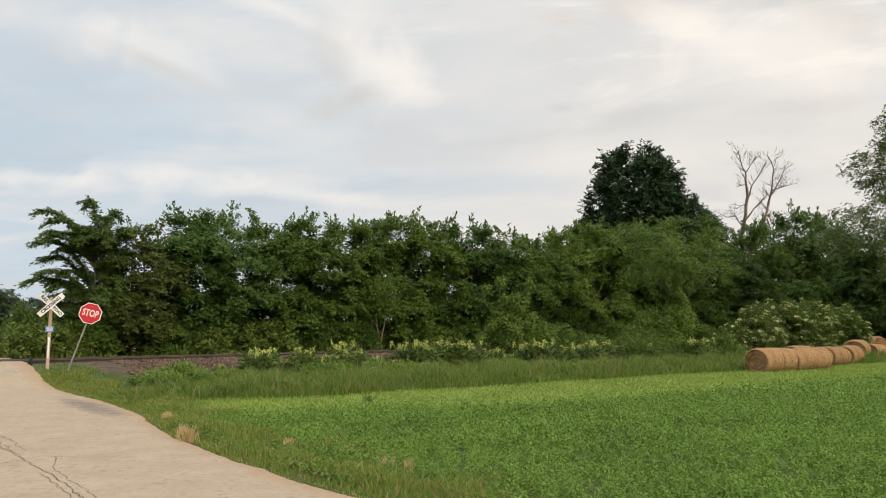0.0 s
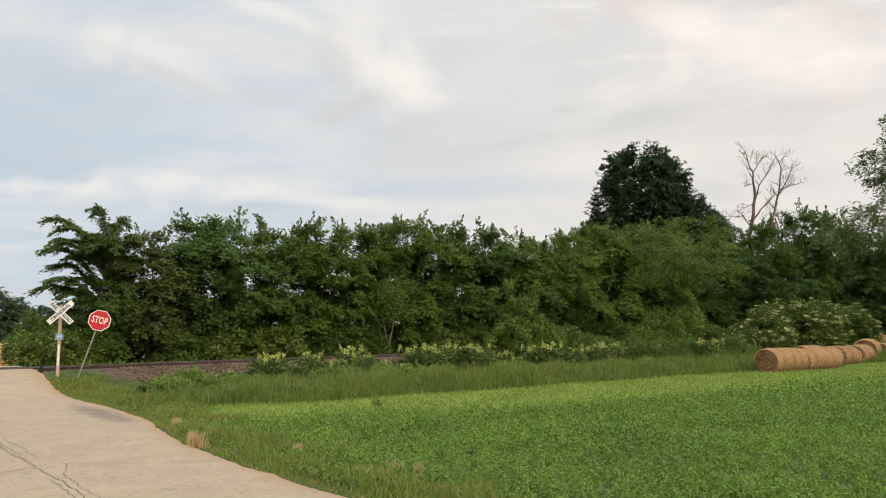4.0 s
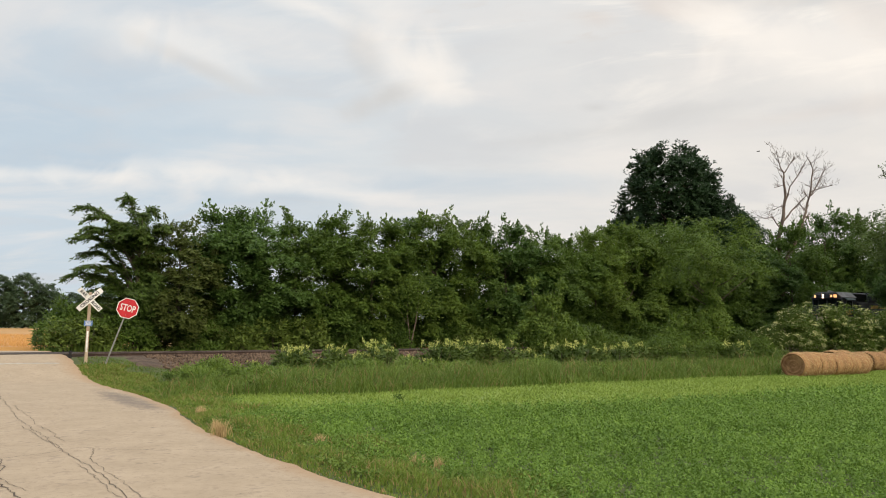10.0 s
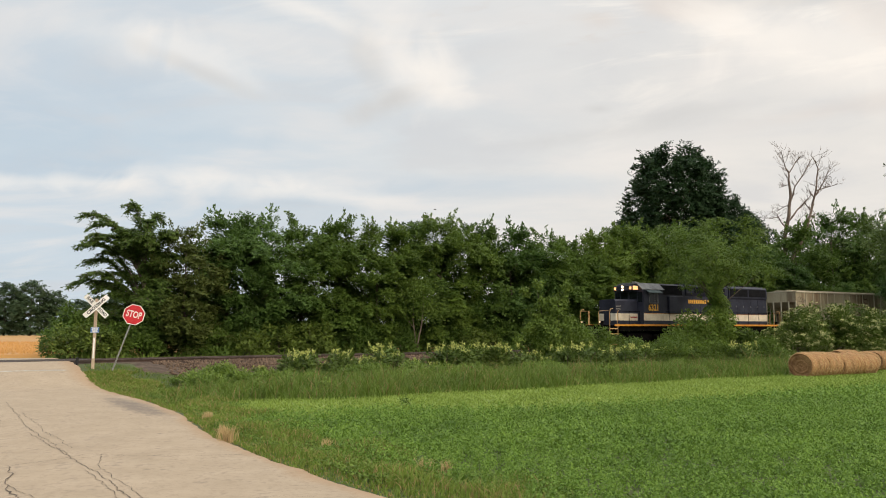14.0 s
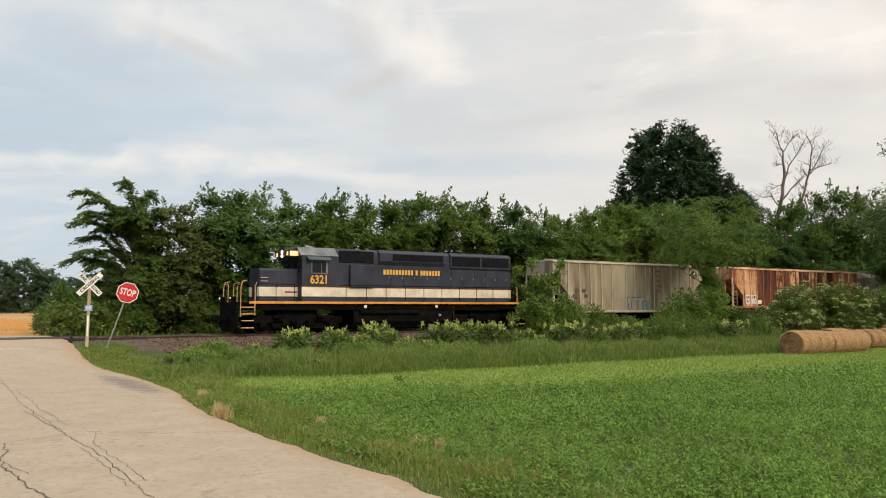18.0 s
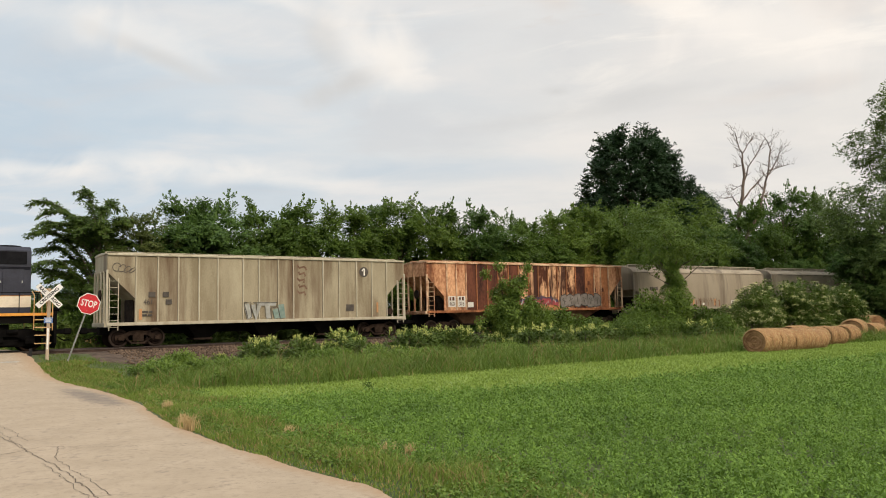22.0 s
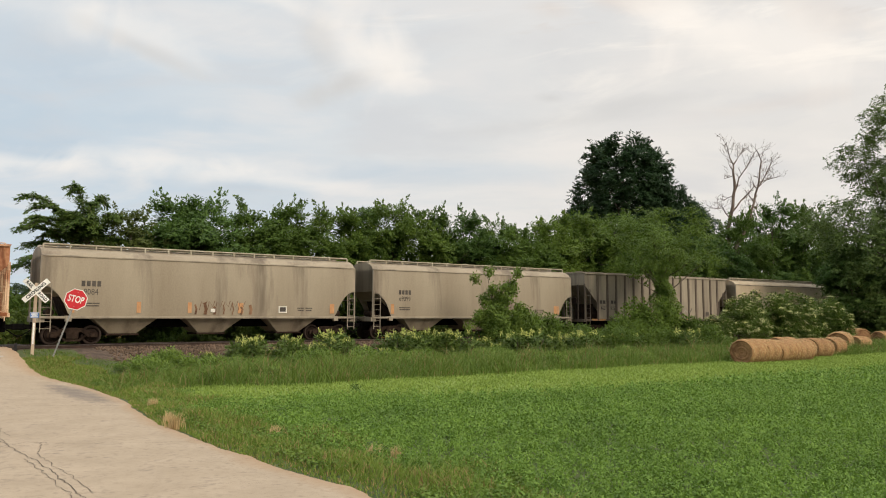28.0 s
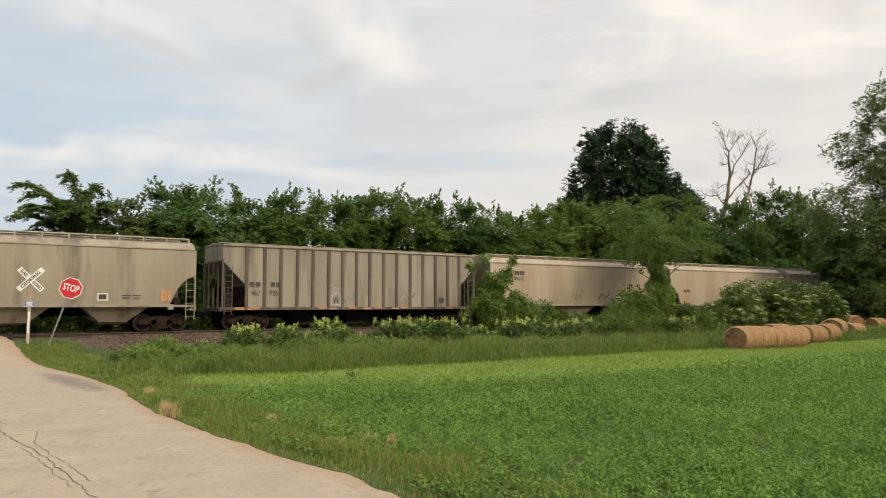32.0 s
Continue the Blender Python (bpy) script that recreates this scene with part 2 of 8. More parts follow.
def concrete(name):
    """Old worn concrete: fine aggregate, soft wear, sand at the crumbling edge and a tarred patch."""
    m = bpy.data.materials.new(name)
    m.use_nodes = True
    nt = m.node_tree
    nt.nodes.clear()
    N, L = nt.nodes.new, nt.links.new
    tc = N("ShaderNodeTexCoord")

    def nz(sc, det, rough=0.6):
        n = N("ShaderNodeTexNoise")
        n.inputs["Scale"].default_value, n.inputs["Detail"].default_value, n.inputs["Roughness"].default_value = sc, det, rough
        L(tc.outputs["Object"], n.inputs["Vector"])
        return n.outputs["Fac"]

    def ranged(v, lo, hi, top=1.0):
        r = N("ShaderNodeMapRange")
        r.inputs["From Min"].default_value, r.inputs["From Max"].default_value, r.inputs["To Max"].default_value = lo, hi, top
        L(v, r.inputs["Value"])
        return r.outputs[0]

    def mix(fac, a, b):
        n = N("ShaderNodeMix")
        n.data_type = "RGBA"
        L(fac, n.inputs[0])
        for i, v in ((6, a), (7, b)):
            if isinstance(v, tuple):
                n.inputs[i].default_value = (*v, 1)
            else:
                L(v, n.inputs[i])
        return n.outputs[2]

    def plus(a, b, k):
        """a times k, plus b."""
        n = N("ShaderNodeMath")
        n.operation = "MULTIPLY_ADD"
        L(a, n.inputs[0])
        n.inputs[1].default_value = k
        L(b, n.inputs[2])
        return n.outputs[0]

    def attribute(key):
        n = N("ShaderNodeAttribute")
        n.attribute_name = key
        return n.outputs["Fac"]

    fine, grit = nz(70, 5, 0.7), nz(9, 5, 0.65)
    col = mix(ranged(plus(fine, nz(1.3, 6), 0.5), 0.30, 1.15), (0.300, 0.236, 0.165), (0.455, 0.362, 0.262))
    col = mix(ranged(grit, 0.50, 0.74, 0.55), col, (0.245, 0.192, 0.140))
    col = mix(ranged(nz(0.55, 4), 0.55, 0.80, 0.18), col, (0.255, 0.206, 0.158))
    col = mix(ranged(nz(33, 3), 0.64, 0.74, 0.6), col, (0.150, 0.120, 0.092))
    col = mix(ranged(plus(attribute("tar"), plus(grit, nz(2.6, 5), 0.9), 0.55), 1.02, 1.45, 0.80), col, (0.165, 0.137, 0.115))
    col = mix(ranged(plus(attribute("sand"), grit, 0.9), 0.62, 1.30, 0.75), col, (0.345, 0.225, 0.130))
    b = N("ShaderNodeBsdfPrincipled")
    L(col, b.inputs["Base Color"])
    b.inputs["Roughness"].default_value, b.inputs["Specular IOR Level"].default_value = 0.92, 0.2
    bp = N("ShaderNodeBump")
    bp.inputs["Strength"].default_value, bp.inputs["Distance"].default_value = 0.5, 0.012
    L(plus(fine, grit, 0.7), bp.inputs["Height"])
    L(bp.outputs[0], b.inputs["Normal"])
    o = N("ShaderNodeOutputMaterial")
    L(b.outputs[0], o.inputs[0])
    return m


M = {
    "soil": surface("soil", (0.042, 0.06, 0.0156), (0.084, 0.102, 0.03), 0.8, 14, 0.95, bump=0.6),
    "road": concrete("worn_concrete_road"),
    "field_stone": surface("field_stone", (0.055, 0.045, 0.04), (0.15, 0.13, 0.12), 6, 60, 0.9, bump=0.4),
    "crack": surface("crack", (0.075, 0.056, 0.041), (0.150, 0.114, 0.084), 2, 30, 0.95),
    "paint_white": surface("road_paint", (0.306, 0.272, 0.221), (0.425, 0.391, 0.3315), 2, 25, 0.8),
    "turf": surface("mown_turf", (0.143, 0.2035, 0.0418), (0.242, 0.3135, 0.077), 0.8, 20, 0.95, bump=0.6),
    "ballast": surface("ballast_bed", (0.045, 0.030, 0.021), (0.12, 0.082, 0.058), 3, 18, 0.95, bump=0.8),
    "stone": surface("ballast_stone", (0.026, 0.017, 0.012), (0.20, 0.138, 0.095), 1.0, 25, 0.95, island=0.75, spec=0.15),
    "tie": surface("creosoted_wood", (0.025, 0.018, 0.014), (0.075, 0.055, 0.042), 3, 30, 0.9, stretch=(1, 0.1, 1), per_object=0.4),
    "rail": surface("rusty_rail", (0.030, 0.016, 0.011), (0.070, 0.040, 0.028), 4, 40, 0.7, 0.3),
    "railhead": surface("worn_railhead", (0.05, 0.036, 0.03), (0.11, 0.085, 0.075), 2, 50, 0.55, 0.5),
    "bark": surface("bark", (0.05, 0.038, 0.028), (0.15, 0.12, 0.09), 3, 25, 0.95, bump=0.8, stretch=(1, 1, 0.25)),
    "pale_bark": surface("pale_dead_wood", (0.085, 0.060, 0.046), (0.22, 0.165, 0.128), 2, 25, 0.9, bump=0.5, stretch=(1, 1, 0.25)),
    "tree_leaf": foliage("tree_leaf", (0.0328, 0.0669, 0.0114), (0.1432, 0.2251, 0.0355)),
    "deep_leaf": foliage("deep_leaf", (0.0399, 0.0834, 0.0179), (0.1359, 0.2266, 0.0472)),
    # distance haze put into the leaf colour: paler and bluer green
    "hazed_leaf": foliage("hazed_leaf", (0.0486, 0.0858, 0.0438), (0.1073, 0.1573, 0.0708)),
    "dark_leaf": foliage("oak_leaf", (0.0155, 0.0373, 0.0155), (0.0528, 0.1025, 0.0342)),
    "light_leaf": foliage("light_leaf", (0.0475, 0.0898, 0.0133), (0.1795, 0.2587, 0.0400)),
    "olive_tree_leaf": foliage("olive_tree_leaf", (0.0494, 0.0824, 0.0214), (0.1614, 0.2224, 0.0527)),
    "wispy_leaf": foliage("wispy_leaf", (0.0446, 0.0837, 0.0158), (0.1593, 0.2322, 0.0437)),
    "olive_leaf": foliage("olive_leaf", (0.0471, 0.0628, 0.0151), (0.1334, 0.1648, 0.0377)),
    "vine_leaf": foliage("vine_leaf", (0.0418, 0.0813, 0.0122), (0.1510, 0.2231, 0.0330)),
    "knotweed_leaf": foliage("knotweed_leaf", (0.0420, 0.0780, 0.0140), (0.1550, 0.2150, 0.0450), scale=0.9),
    "sapling_leaf": foliage("sapling_leaf", (0.0576, 0.1048, 0.0153), (0.1990, 0.2777, 0.0425)),
    "hedge_leaf": foliage("hedge_leaf", (0.0389, 0.0716, 0.0098), (0.1363, 0.1947, 0.0280)),
    "sumac_leaf": foliage("sumac_leaf", (0.0495, 0.0842, 0.0127), (0.1683, 0.2228, 0.0393), through=0.25),
    "flower": foliage("cream_blossom", (0.48, 0.50, 0.19), (0.72, 0.70, 0.36), through=0.2),
    "yellow_tip": foliage("yellow_green_shoot", (0.32, 0.37, 0.08), (0.56, 0.57, 0.19), through=0.3),
    "weed_leaf": foliage("weed_leaf", (0.0743, 0.1363, 0.0200), (0.2478, 0.3407, 0.0646), scale=0.8),
    "alfalfa": foliage("alfalfa_leaf", (0.0502, 0.1094, 0.0161), (0.2288, 0.3627, 0.0587), scale=0.5, through=0.3),
    "mown": foliage("mown_grass", (0.1710, 0.2512, 0.0433), (0.2992, 0.3847, 0.0817), scale=0.5, through=0.3),
    "tall_grass": foliage("tall_grass", (0.0616, 0.1162, 0.0150), (0.1716, 0.2376, 0.0405), scale=0.6, through=0.3, tip=(0.26, 0.20, 0.08), tip_share=0.04),
    "verge": foliage("verge_grass", (0.0874, 0.1518, 0.0202), (0.2300, 0.3036, 0.0534), scale=0.6, through=0.3, tip=(0.36, 0.25, 0.11), tip_share=0.16),
    "dry_grass": foliage("dry_grass", (0.40, 0.28, 0.125), (0.62, 0.47, 0.25), through=0.25),
    "seed_head": foliage("seed_head", (0.20, 0.13, 0.06), (0.33, 0.24, 0.11), through=0.25),
    "wheat": foliage("ripe_wheat", (0.50, 0.27, 0.085), (0.68, 0.40, 0.15), scale=0.15, through=0.2),
    "straw": surface("hay", (0.165, 0.080, 0.034), (0.44, 0.255, 0.115), 1.6, 60, 0.95, bump=0.9, stretch=(3.5, 0.35, 0.35), spread=(0.3, 0.7), per_object=0.25, stain=(0.13, 0.065, 0.025), stain_at=(0.55, 0.75), stain_scale=2.5, stain_stretch=(2, 0.4, 0.4)),
    "straw_end": surface("hay_end", (0.15, 0.07, 0.03), (0.31, 0.165, 0.075), 3, 40, 0.95, bump=1.0),
    "sign_white": surface("sign_white", (0.62, 0.60, 0.55), (0.80, 0.78, 0.72), 3, 40, 0.5, bump=0.03),
    "sign_black": surface("sign_black", (0.012, 0.012, 0.012), (0.03, 0.03, 0.03), 3, 40, 0.5, bump=0.03),
    "sign_red": surface("sign_red", (0.45, 0.012, 0.018), (0.56, 0.02, 0.028), 3, 40, 0.45, bump=0.03),
    "sign_blue": surface("sign_blue", (0.05, 0.13, 0.33), (0.08, 0.18, 0.42), 3, 40, 0.5, bump=0.03),
    "post_wood": surface("weathered_post", (0.30, 0.22, 0.15), (0.50, 0.39, 0.28), 4, 40, 0.9, stretch=(1, 1, 0.15), bump=0.4),
    "steel": surface("galvanised_steel", (0.22, 0.22, 0.21), (0.38, 0.38, 0.36), 6, 50, 0.5, 0.6, bump=0.1),
    "black_iron": surface("black_iron", (0.010, 0.009, 0.009), (0.028, 0.025, 0.023), 4, 40, 0.7, bump=0.2),
}

# ---- building helpers ----
class Shape:
    """Vertices and faces, gathered piece by piece."""

    def __init__(self):
        self.v, self.f = [], []

    def add(self, vs, fs):
        n = len(self.v)
        self.v += [tuple(p) for p in vs]
        self.f += [tuple(n + i for i in q) for q in fs]
        return self

    def box(self, x0, x1, y0, y1, z0, z1, b=0.008):
        b = min(b, (x1 - x0) / 2.5, (y1 - y0) / 2.5, (z1 - z0) / 2.5)
        c = [(x0 + x1) / 2, (y0 + y1) / 2, (z0 + z1) / 2]
        hs = [(x1 - x0) / 2, (y1 - y0) / 2, (z1 - z0) / 2]
        if b <= 0.0005:
            vs = [(x, y, z) for x in (x0, x1) for y in (y0, y1) for z in (z0, z1)]
            return self.add(vs, [(0, 1, 3, 2), (4, 6, 7, 5), (0, 4, 5, 1), (2, 3, 7, 6), (0, 2, 6, 4), (1, 5, 7, 3)])
        vs, idx = [], {}
        for sx in (-1, 1):
            for sy in (-1, 1):
                for sz in (-1, 1):
                    for ax in range(3):
                        s = (sx, sy, sz)
                        p = [c[i] + s[i] * (hs[i] - (0 if i == ax else b)) for i in range(3)]
                        idx[(s, ax)] = len(vs)
                        vs.append(p)
        fs = []
        for ax in range(3):
            o = [i for i in range(3) if i != ax]
            for sg in (-1, 1):
                q = []
                for a, d in ((-1, -1), (1, -1), (1, 1), (-1, 1)):
                    s = [0, 0, 0]
                    s[ax], s[o[0]], s[o[1]] = sg, a, d
                    q.append(idx[(tuple(s), ax)])
                fs.append(q if (sg > 0) == (ax != 1) else q[::-1])
            for a in (-1, 1):
                for d in (-1, 1):
                    s0, s1 = [0, 0, 0], [0, 0, 0]
                    s0[ax], s1[ax] = -1, 1
                    s0[o[0]] = s1[o[0]] = a
                    s0[o[1]] = s1[o[1]] = d
                    s0, s1 = tuple(s0), tuple(s1)
                    fs.append([idx[(s0, o[0])], idx[(s1, o[0])], idx[(s1, o[1])], idx[(s0, o[1])]])
        for sx in (-1, 1):
            for sy in (-1, 1):
                for sz in (-1, 1):
                    fs.append([idx[((sx, sy, sz), k)] for k in range(3)])
        return self.add(vs, fs)

    def cyl(self, a, b, r, n=12, r2=None, cap=True):
        a, b = Vector(a), Vector(b)
        r2 = r if r2 is None else r2
        d = (b - a).normalized()
        s = d.orthogonal().normalized()
        t = d.cross(s)
        vs = []
        for p, q in ((a, r), (b, r2)):
            for i in range(n):
                w = 2 * math.pi * i / n
                vs.append(p + (s * math.cos(w) + t * math.sin(w)) * q)
        fs = [(i, (i + 1) % n, n + (i + 1) % n, n + i) for i in range(n)]
        if cap:
            fs += [tuple(range(n - 1, -1, -1)), tuple(range(n, 2 * n))]
        return self.add(vs, fs)

    def tube(self, pts, r, n=6):
        """r: one radius or one for each point."""
        pts = [Vector(p) for p in pts]
        rs = r if isinstance(r, (list, tuple)) else [r] * len(pts)
        vs, fs = [], []
        s = None
        for i, p in enumerate(pts):
            d = (pts[min(i + 1, len(pts) - 1)] - pts[max(i - 1, 0)]).normalized()
            if s is None or abs(s.dot(d)) > 0.97:
                s = d.orthogonal().normalized()
            s = (s - d * s.dot(d)).normalized()
            t = d.cross(s)
            for k in range(n):
                w = 2 * math.pi * k / n
                vs.append(p + (s * math.cos(w) + t * math.sin(w)) * rs[i])
        for i in range(len(pts) - 1):
            for k in range(n):
                fs.append((i * n + k, i * n + (k + 1) % n, (i + 1) * n + (k + 1) % n, (i + 1) * n + k))
        fs += [tuple(range(n - 1, -1, -1)), tuple(range((len(pts) - 1) * n, len(pts) * n))]
        return self.add(vs, fs)

    def prism(self, pts, y0, y1):
        """An outline in x and z, from y0 to y1."""
        n = len(pts)
        vs = [(x, y0, z) for x, z in pts] + [(x, y1, z) for x, z in pts]
        fs = [(i, (i + 1) % n, n + (i + 1) % n, n + i) for i in range(n)]
        return self.add(vs, fs + [tuple(range(n - 1, -1, -1)), tuple(range(n, 2 * n))])

    def prism_x(self, pts, x0, x1):
        """An outline in y and z, from x0 to x1."""
        n = len(pts)
        vs = [(x0, y, z) for y, z in pts] + [(x1, y, z) for y, z in pts]
        fs = [(i, (i + 1) % n, n + (i + 1) % n, n + i) for i in range(n)]
        return self.add(vs, fs + [tuple(range(n - 1, -1, -1)), tuple(range(n, 2 * n))])

    def mesh(self, name, material, smooth=False):
        me = bpy.data.meshes.new(name)
        me.from_pydata(self.v, [], self.f)
        bm = bmesh.new()
        bm.from_mesh(me)
        bmesh.ops.recalc_face_normals(bm, faces=bm.faces[:])
        bm.to_mesh(me)
        bm.free()
        me.materials.append(material)
        if smooth:
            me.polygons.foreach_set("use_smooth", [True] * len(me.polygons))
            me.set_sharp_from_angle(angle=radians(40))
        return me


def part(name, shape, material, parent, label="", smooth=False):
    ob = new(name, shape.mesh(name, material, smooth) if isinstance(shape, Shape) else shape)
    ob.parent = parent
    if label:
        ob["label"] = label
    return ob


def thing(name, m, label, category, group="", kind=""):
    ob = new(name)
    ob.matrix_world = m
    return tagged(ob, label, category, group, kind)


def raw_mesh(name, verts, faces_n, material):
    """verts: (N, k, 3) array; each row of k points is one face (k = 3 or 4)."""
    n, k = verts.shape[:2]
    me = bpy.data.meshes.new(name)
    me.vertices.add(n * k)
    me.vertices.foreach_set("co", verts.astype(np.float32).ravel())
    if faces_n is None:
        loops, size = np.arange(n * k), k
    else:
        f = np.asarray(faces_n)
        loops = (np.arange(n)[:, None, None] * k + f[None]).ravel()
        size = f.shape[1]
    count = len(loops) // size
    me.loops.add(len(loops))
    me.loops.foreach_set("vertex_index", loops.astype(np.int32))
    me.polygons.add(count)
    me.polygons.foreach_set("loop_start", np.arange(0, count * size, size, dtype=np.int32))
    me.polygons.foreach_set("loop_total", np.full(count, size, dtype=np.int32))
    me.materials.append(material)
    me.update(calc_edges=True)
    return me


def unit(a):
    return a / np.maximum(np.linalg.norm(a, axis=-1, keepdims=True), 1e-9)


def leaves(name, pos, way, length, width, material, rng, fold=0.25, up=0.6, facing=None):
    """Folded, pointed leaves from pos along way."""
    n = len(pos)
    way = unit(way)
    if facing is None:
        nrm = unit(rng.normal(size=(n, 3)) + np.array([0, 0, up * 2]))
    else:
        nrm = unit(unit(facing) + rng.normal(size=(n, 3)) * 0.30 + np.array([0, 0, 0.35]))
    side = unit(np.cross(way, nrm))
    nrm = np.cross(side, way)
    length = np.broadcast_to(length, (n,))[:, None] * rng.uniform(0.7, 1.3, (n, 1))
    width = np.broadcast_to(width, (n,))[:, None] * rng.uniform(0.7, 1.3, (n, 1))
    mid = pos + way * length * 0.45
    v = np.stack([pos, mid + side * width / 2 - nrm * width * fold, pos + way * length, mid - side * width / 2 - nrm * width * fold], 1)
    return raw_mesh(name, v, [(0, 1, 2), (0, 2, 3)], material)


def blades(name, pos, height, width, material, rng, lean=0.35):
    """Grass blades: a bent strip of a quad and a pointed end, as two quads."""
    n = len(pos)
    a = rng.uniform(0, 2 * np.pi, n)
    b = rng.uniform(0, 2 * np.pi, n)
    side = np.stack([np.cos(a), np.sin(a), np.zeros(n)], 1)
    out = np.stack([np.cos(b), np.sin(b), np.zeros(n)], 1)
    h = np.broadcast_to(height, (n,))[:, None] * rng.uniform(0.6, 1.3, (n, 1))
    w = np.broadcast_to(width, (n,))[:, None] * rng.uniform(0.7, 1.3, (n, 1)) * 0.5
    ln = rng.uniform(0, lean, (n, 1)) * h
    z = np.array([[0, 0, 1.0]])
    mid = pos + z * h * 0.6 + out * ln * 0.4
    tip = pos + z * h + out * ln * 1.3
    v = np.stack([pos - side * w, pos + side * w, mid + side * w * 0.8, mid - side * w * 0.8, tip + side * w * 0.15, tip - side * w * 0.15], 1)
    return raw_mesh(name, v, [(0, 1, 2, 3), (3, 2, 4, 5)], material)

# ---- plan ----
TRACK_Y, TRACK_A, TRACK_K, RAIL_Z = 50.93, radians(34.68), -0.00056, 0.82
ROAD_P, ROAD_D = (-4.14, 14.2), (-0.572, 0.820)       # right edge of the road and its direction
ROAD_W = 5.8


def on_track(s, n=0.0):
    """The point s metres along the track and n metres behind its middle, and the heading."""
    h = TRACK_A + TRACK_K * s
    x = s * math.cos(TRACK_A) - TRACK_K * s * s / 2 * math.sin(TRACK_A)
    y = TRACK_Y + s * math.sin(TRACK_A) + TRACK_K * s * s / 2 * math.cos(TRACK_A)
    return x - n * math.sin(h), y + n * math.cos(h), h


def track_at(slope, n=0.0):
    """The point n metres behind the track that lies in the direction x / y = slope from the origin."""
    s = 0.0
    for _ in range(25):
        x, y, _h = on_track(s, n)
        x2, y2, _h = on_track(s + 0.01, n)
        g = x - slope * y
        s -= g * 0.01 / ((x2 - slope * y2) - g)
    x, y, _h = on_track(s, n)
    return x, y


def track_n(x, y):
    """How far behind the track's middle (x, y) lies; arrays too."""
    ca, sa = math.cos(TRACK_A), math.sin(TRACK_A)
    s = x * ca + (y - TRACK_Y) * sa
    s = np.clip(s, -150, 300)
    return -x * sa + (y - TRACK_Y) * ca - TRACK_K * s * s / 2


def road_w(x, y):
    """Metres to the right of the road's reference line; negative on the road."""
    return (x - ROAD_P[0]) * ROAD_D[1] - (y - ROAD_P[1]) * ROAD_D[0]


def road_edge(x, y):
    """Where the worn right edge of the road lies, in metres right of the reference line."""
    u = (x - ROAD_P[0]) * ROAD_D[0] + (y - ROAD_P[1]) * ROAD_D[1]
    return np.interp(u, (-8, -6.3, -5, -3.6, -2, 0, 2.9, 5.5, 7.8, 12.4, 18.3, 24, 30), (0.21, 0.21, 0.19, 0.11, -0.05, -0.1, -0.06, 0.15, 0.44, 0.37, -0.02, -0.28, -0.30))


def smoothstep(v, a, b):
    t = np.clip((v - a) / (b - a), 0, 1)
    return t * t * (3 - 2 * t)


def road_z(x, y):
    n = track_n(x, y)
    return 0.80 * smoothstep(n, -10.0, -2.6) - 0.55 * smoothstep(n, 2.5, 14)


def ground_z(x, y):
    n = track_n(x, y)
    bank = 0.52 * smoothstep(n, -7.0, -2.9) - 0.30 * smoothstep(n, 2.9, 6.0)
    w = road_w(x, y)
    near = smoothstep(w, 5.5, 0.6) * smoothstep(w, -ROAD_W - 5.5, -ROAD_W - 0.6)
    near = near * np.where(np.abs(n) > 2.9, 1.0, 0.0)
    return bank * (1 - near) + (road_z(x, y) - 0.03) * near


def gz(x, y):
    return float(ground_z(np.float64(x), np.float64(y)))


def grid_mesh(name, xs, ys, zfun, material):
    X, Y = np.meshgrid(xs, ys, indexing="ij")
    Z = zfun(X, Y)
    nx, ny = X.shape
    me = bpy.data.meshes.new(name)
    me.vertices.add(nx * ny)
    me.vertices.foreach_set("co", np.stack([X, Y, Z], -1).astype(np.float32).ravel())
    i, j = np.meshgrid(np.arange(nx - 1), np.arange(ny - 1), indexing="ij")
    a = (i * ny + j).ravel()
    loops = np.stack([a, a + ny, a + ny + 1, a + 1], 1).ravel()
    me.loops.add(len(loops))
    me.loops.foreach_set("vertex_index", loops.astype(np.int32))
    me.polygons.add(len(a))
    me.polygons.foreach_set("loop_start", np.arange(0, len(loops), 4, dtype=np.int32))
    me.polygons.foreach_set("loop_total", np.full(len(a), 4, dtype=np.int32))
    me.polygons.foreach_set("use_smooth", np.full(len(a), True))
    me.materials.append(material)
    me.update(calc_edges=True)
    return me


def build_ground():
    near = np.arange(-60, 110.01, 1.0)
    xs = np.concatenate([[-3000, -1200, -500, -250, -150, -90], near, [140, 200, 350, 800, 3000]])
    ys = np.concatenate([[-3000, -800, -200, -60], np.arange(-20, 130.01, 1.0), [160, 220, 320, 500, 1000, 3000]])
    g = new("ground", grid_mesh("ground", xs, ys, lambda x, y: ground_z(x, y) - 0.02, M["soil"]))
    tagged(g, "green brown farm soil under grass and crops", "ground", kind="structure")


def road_point(u, w):
    """u metres on from the reference point of the right edge, w metres right of it."""
    return ROAD_P[0] + ROAD_D[0] * u + ROAD_D[1] * w, ROAD_P[1] + ROAD_D[1] * u - ROAD_D[0] * w


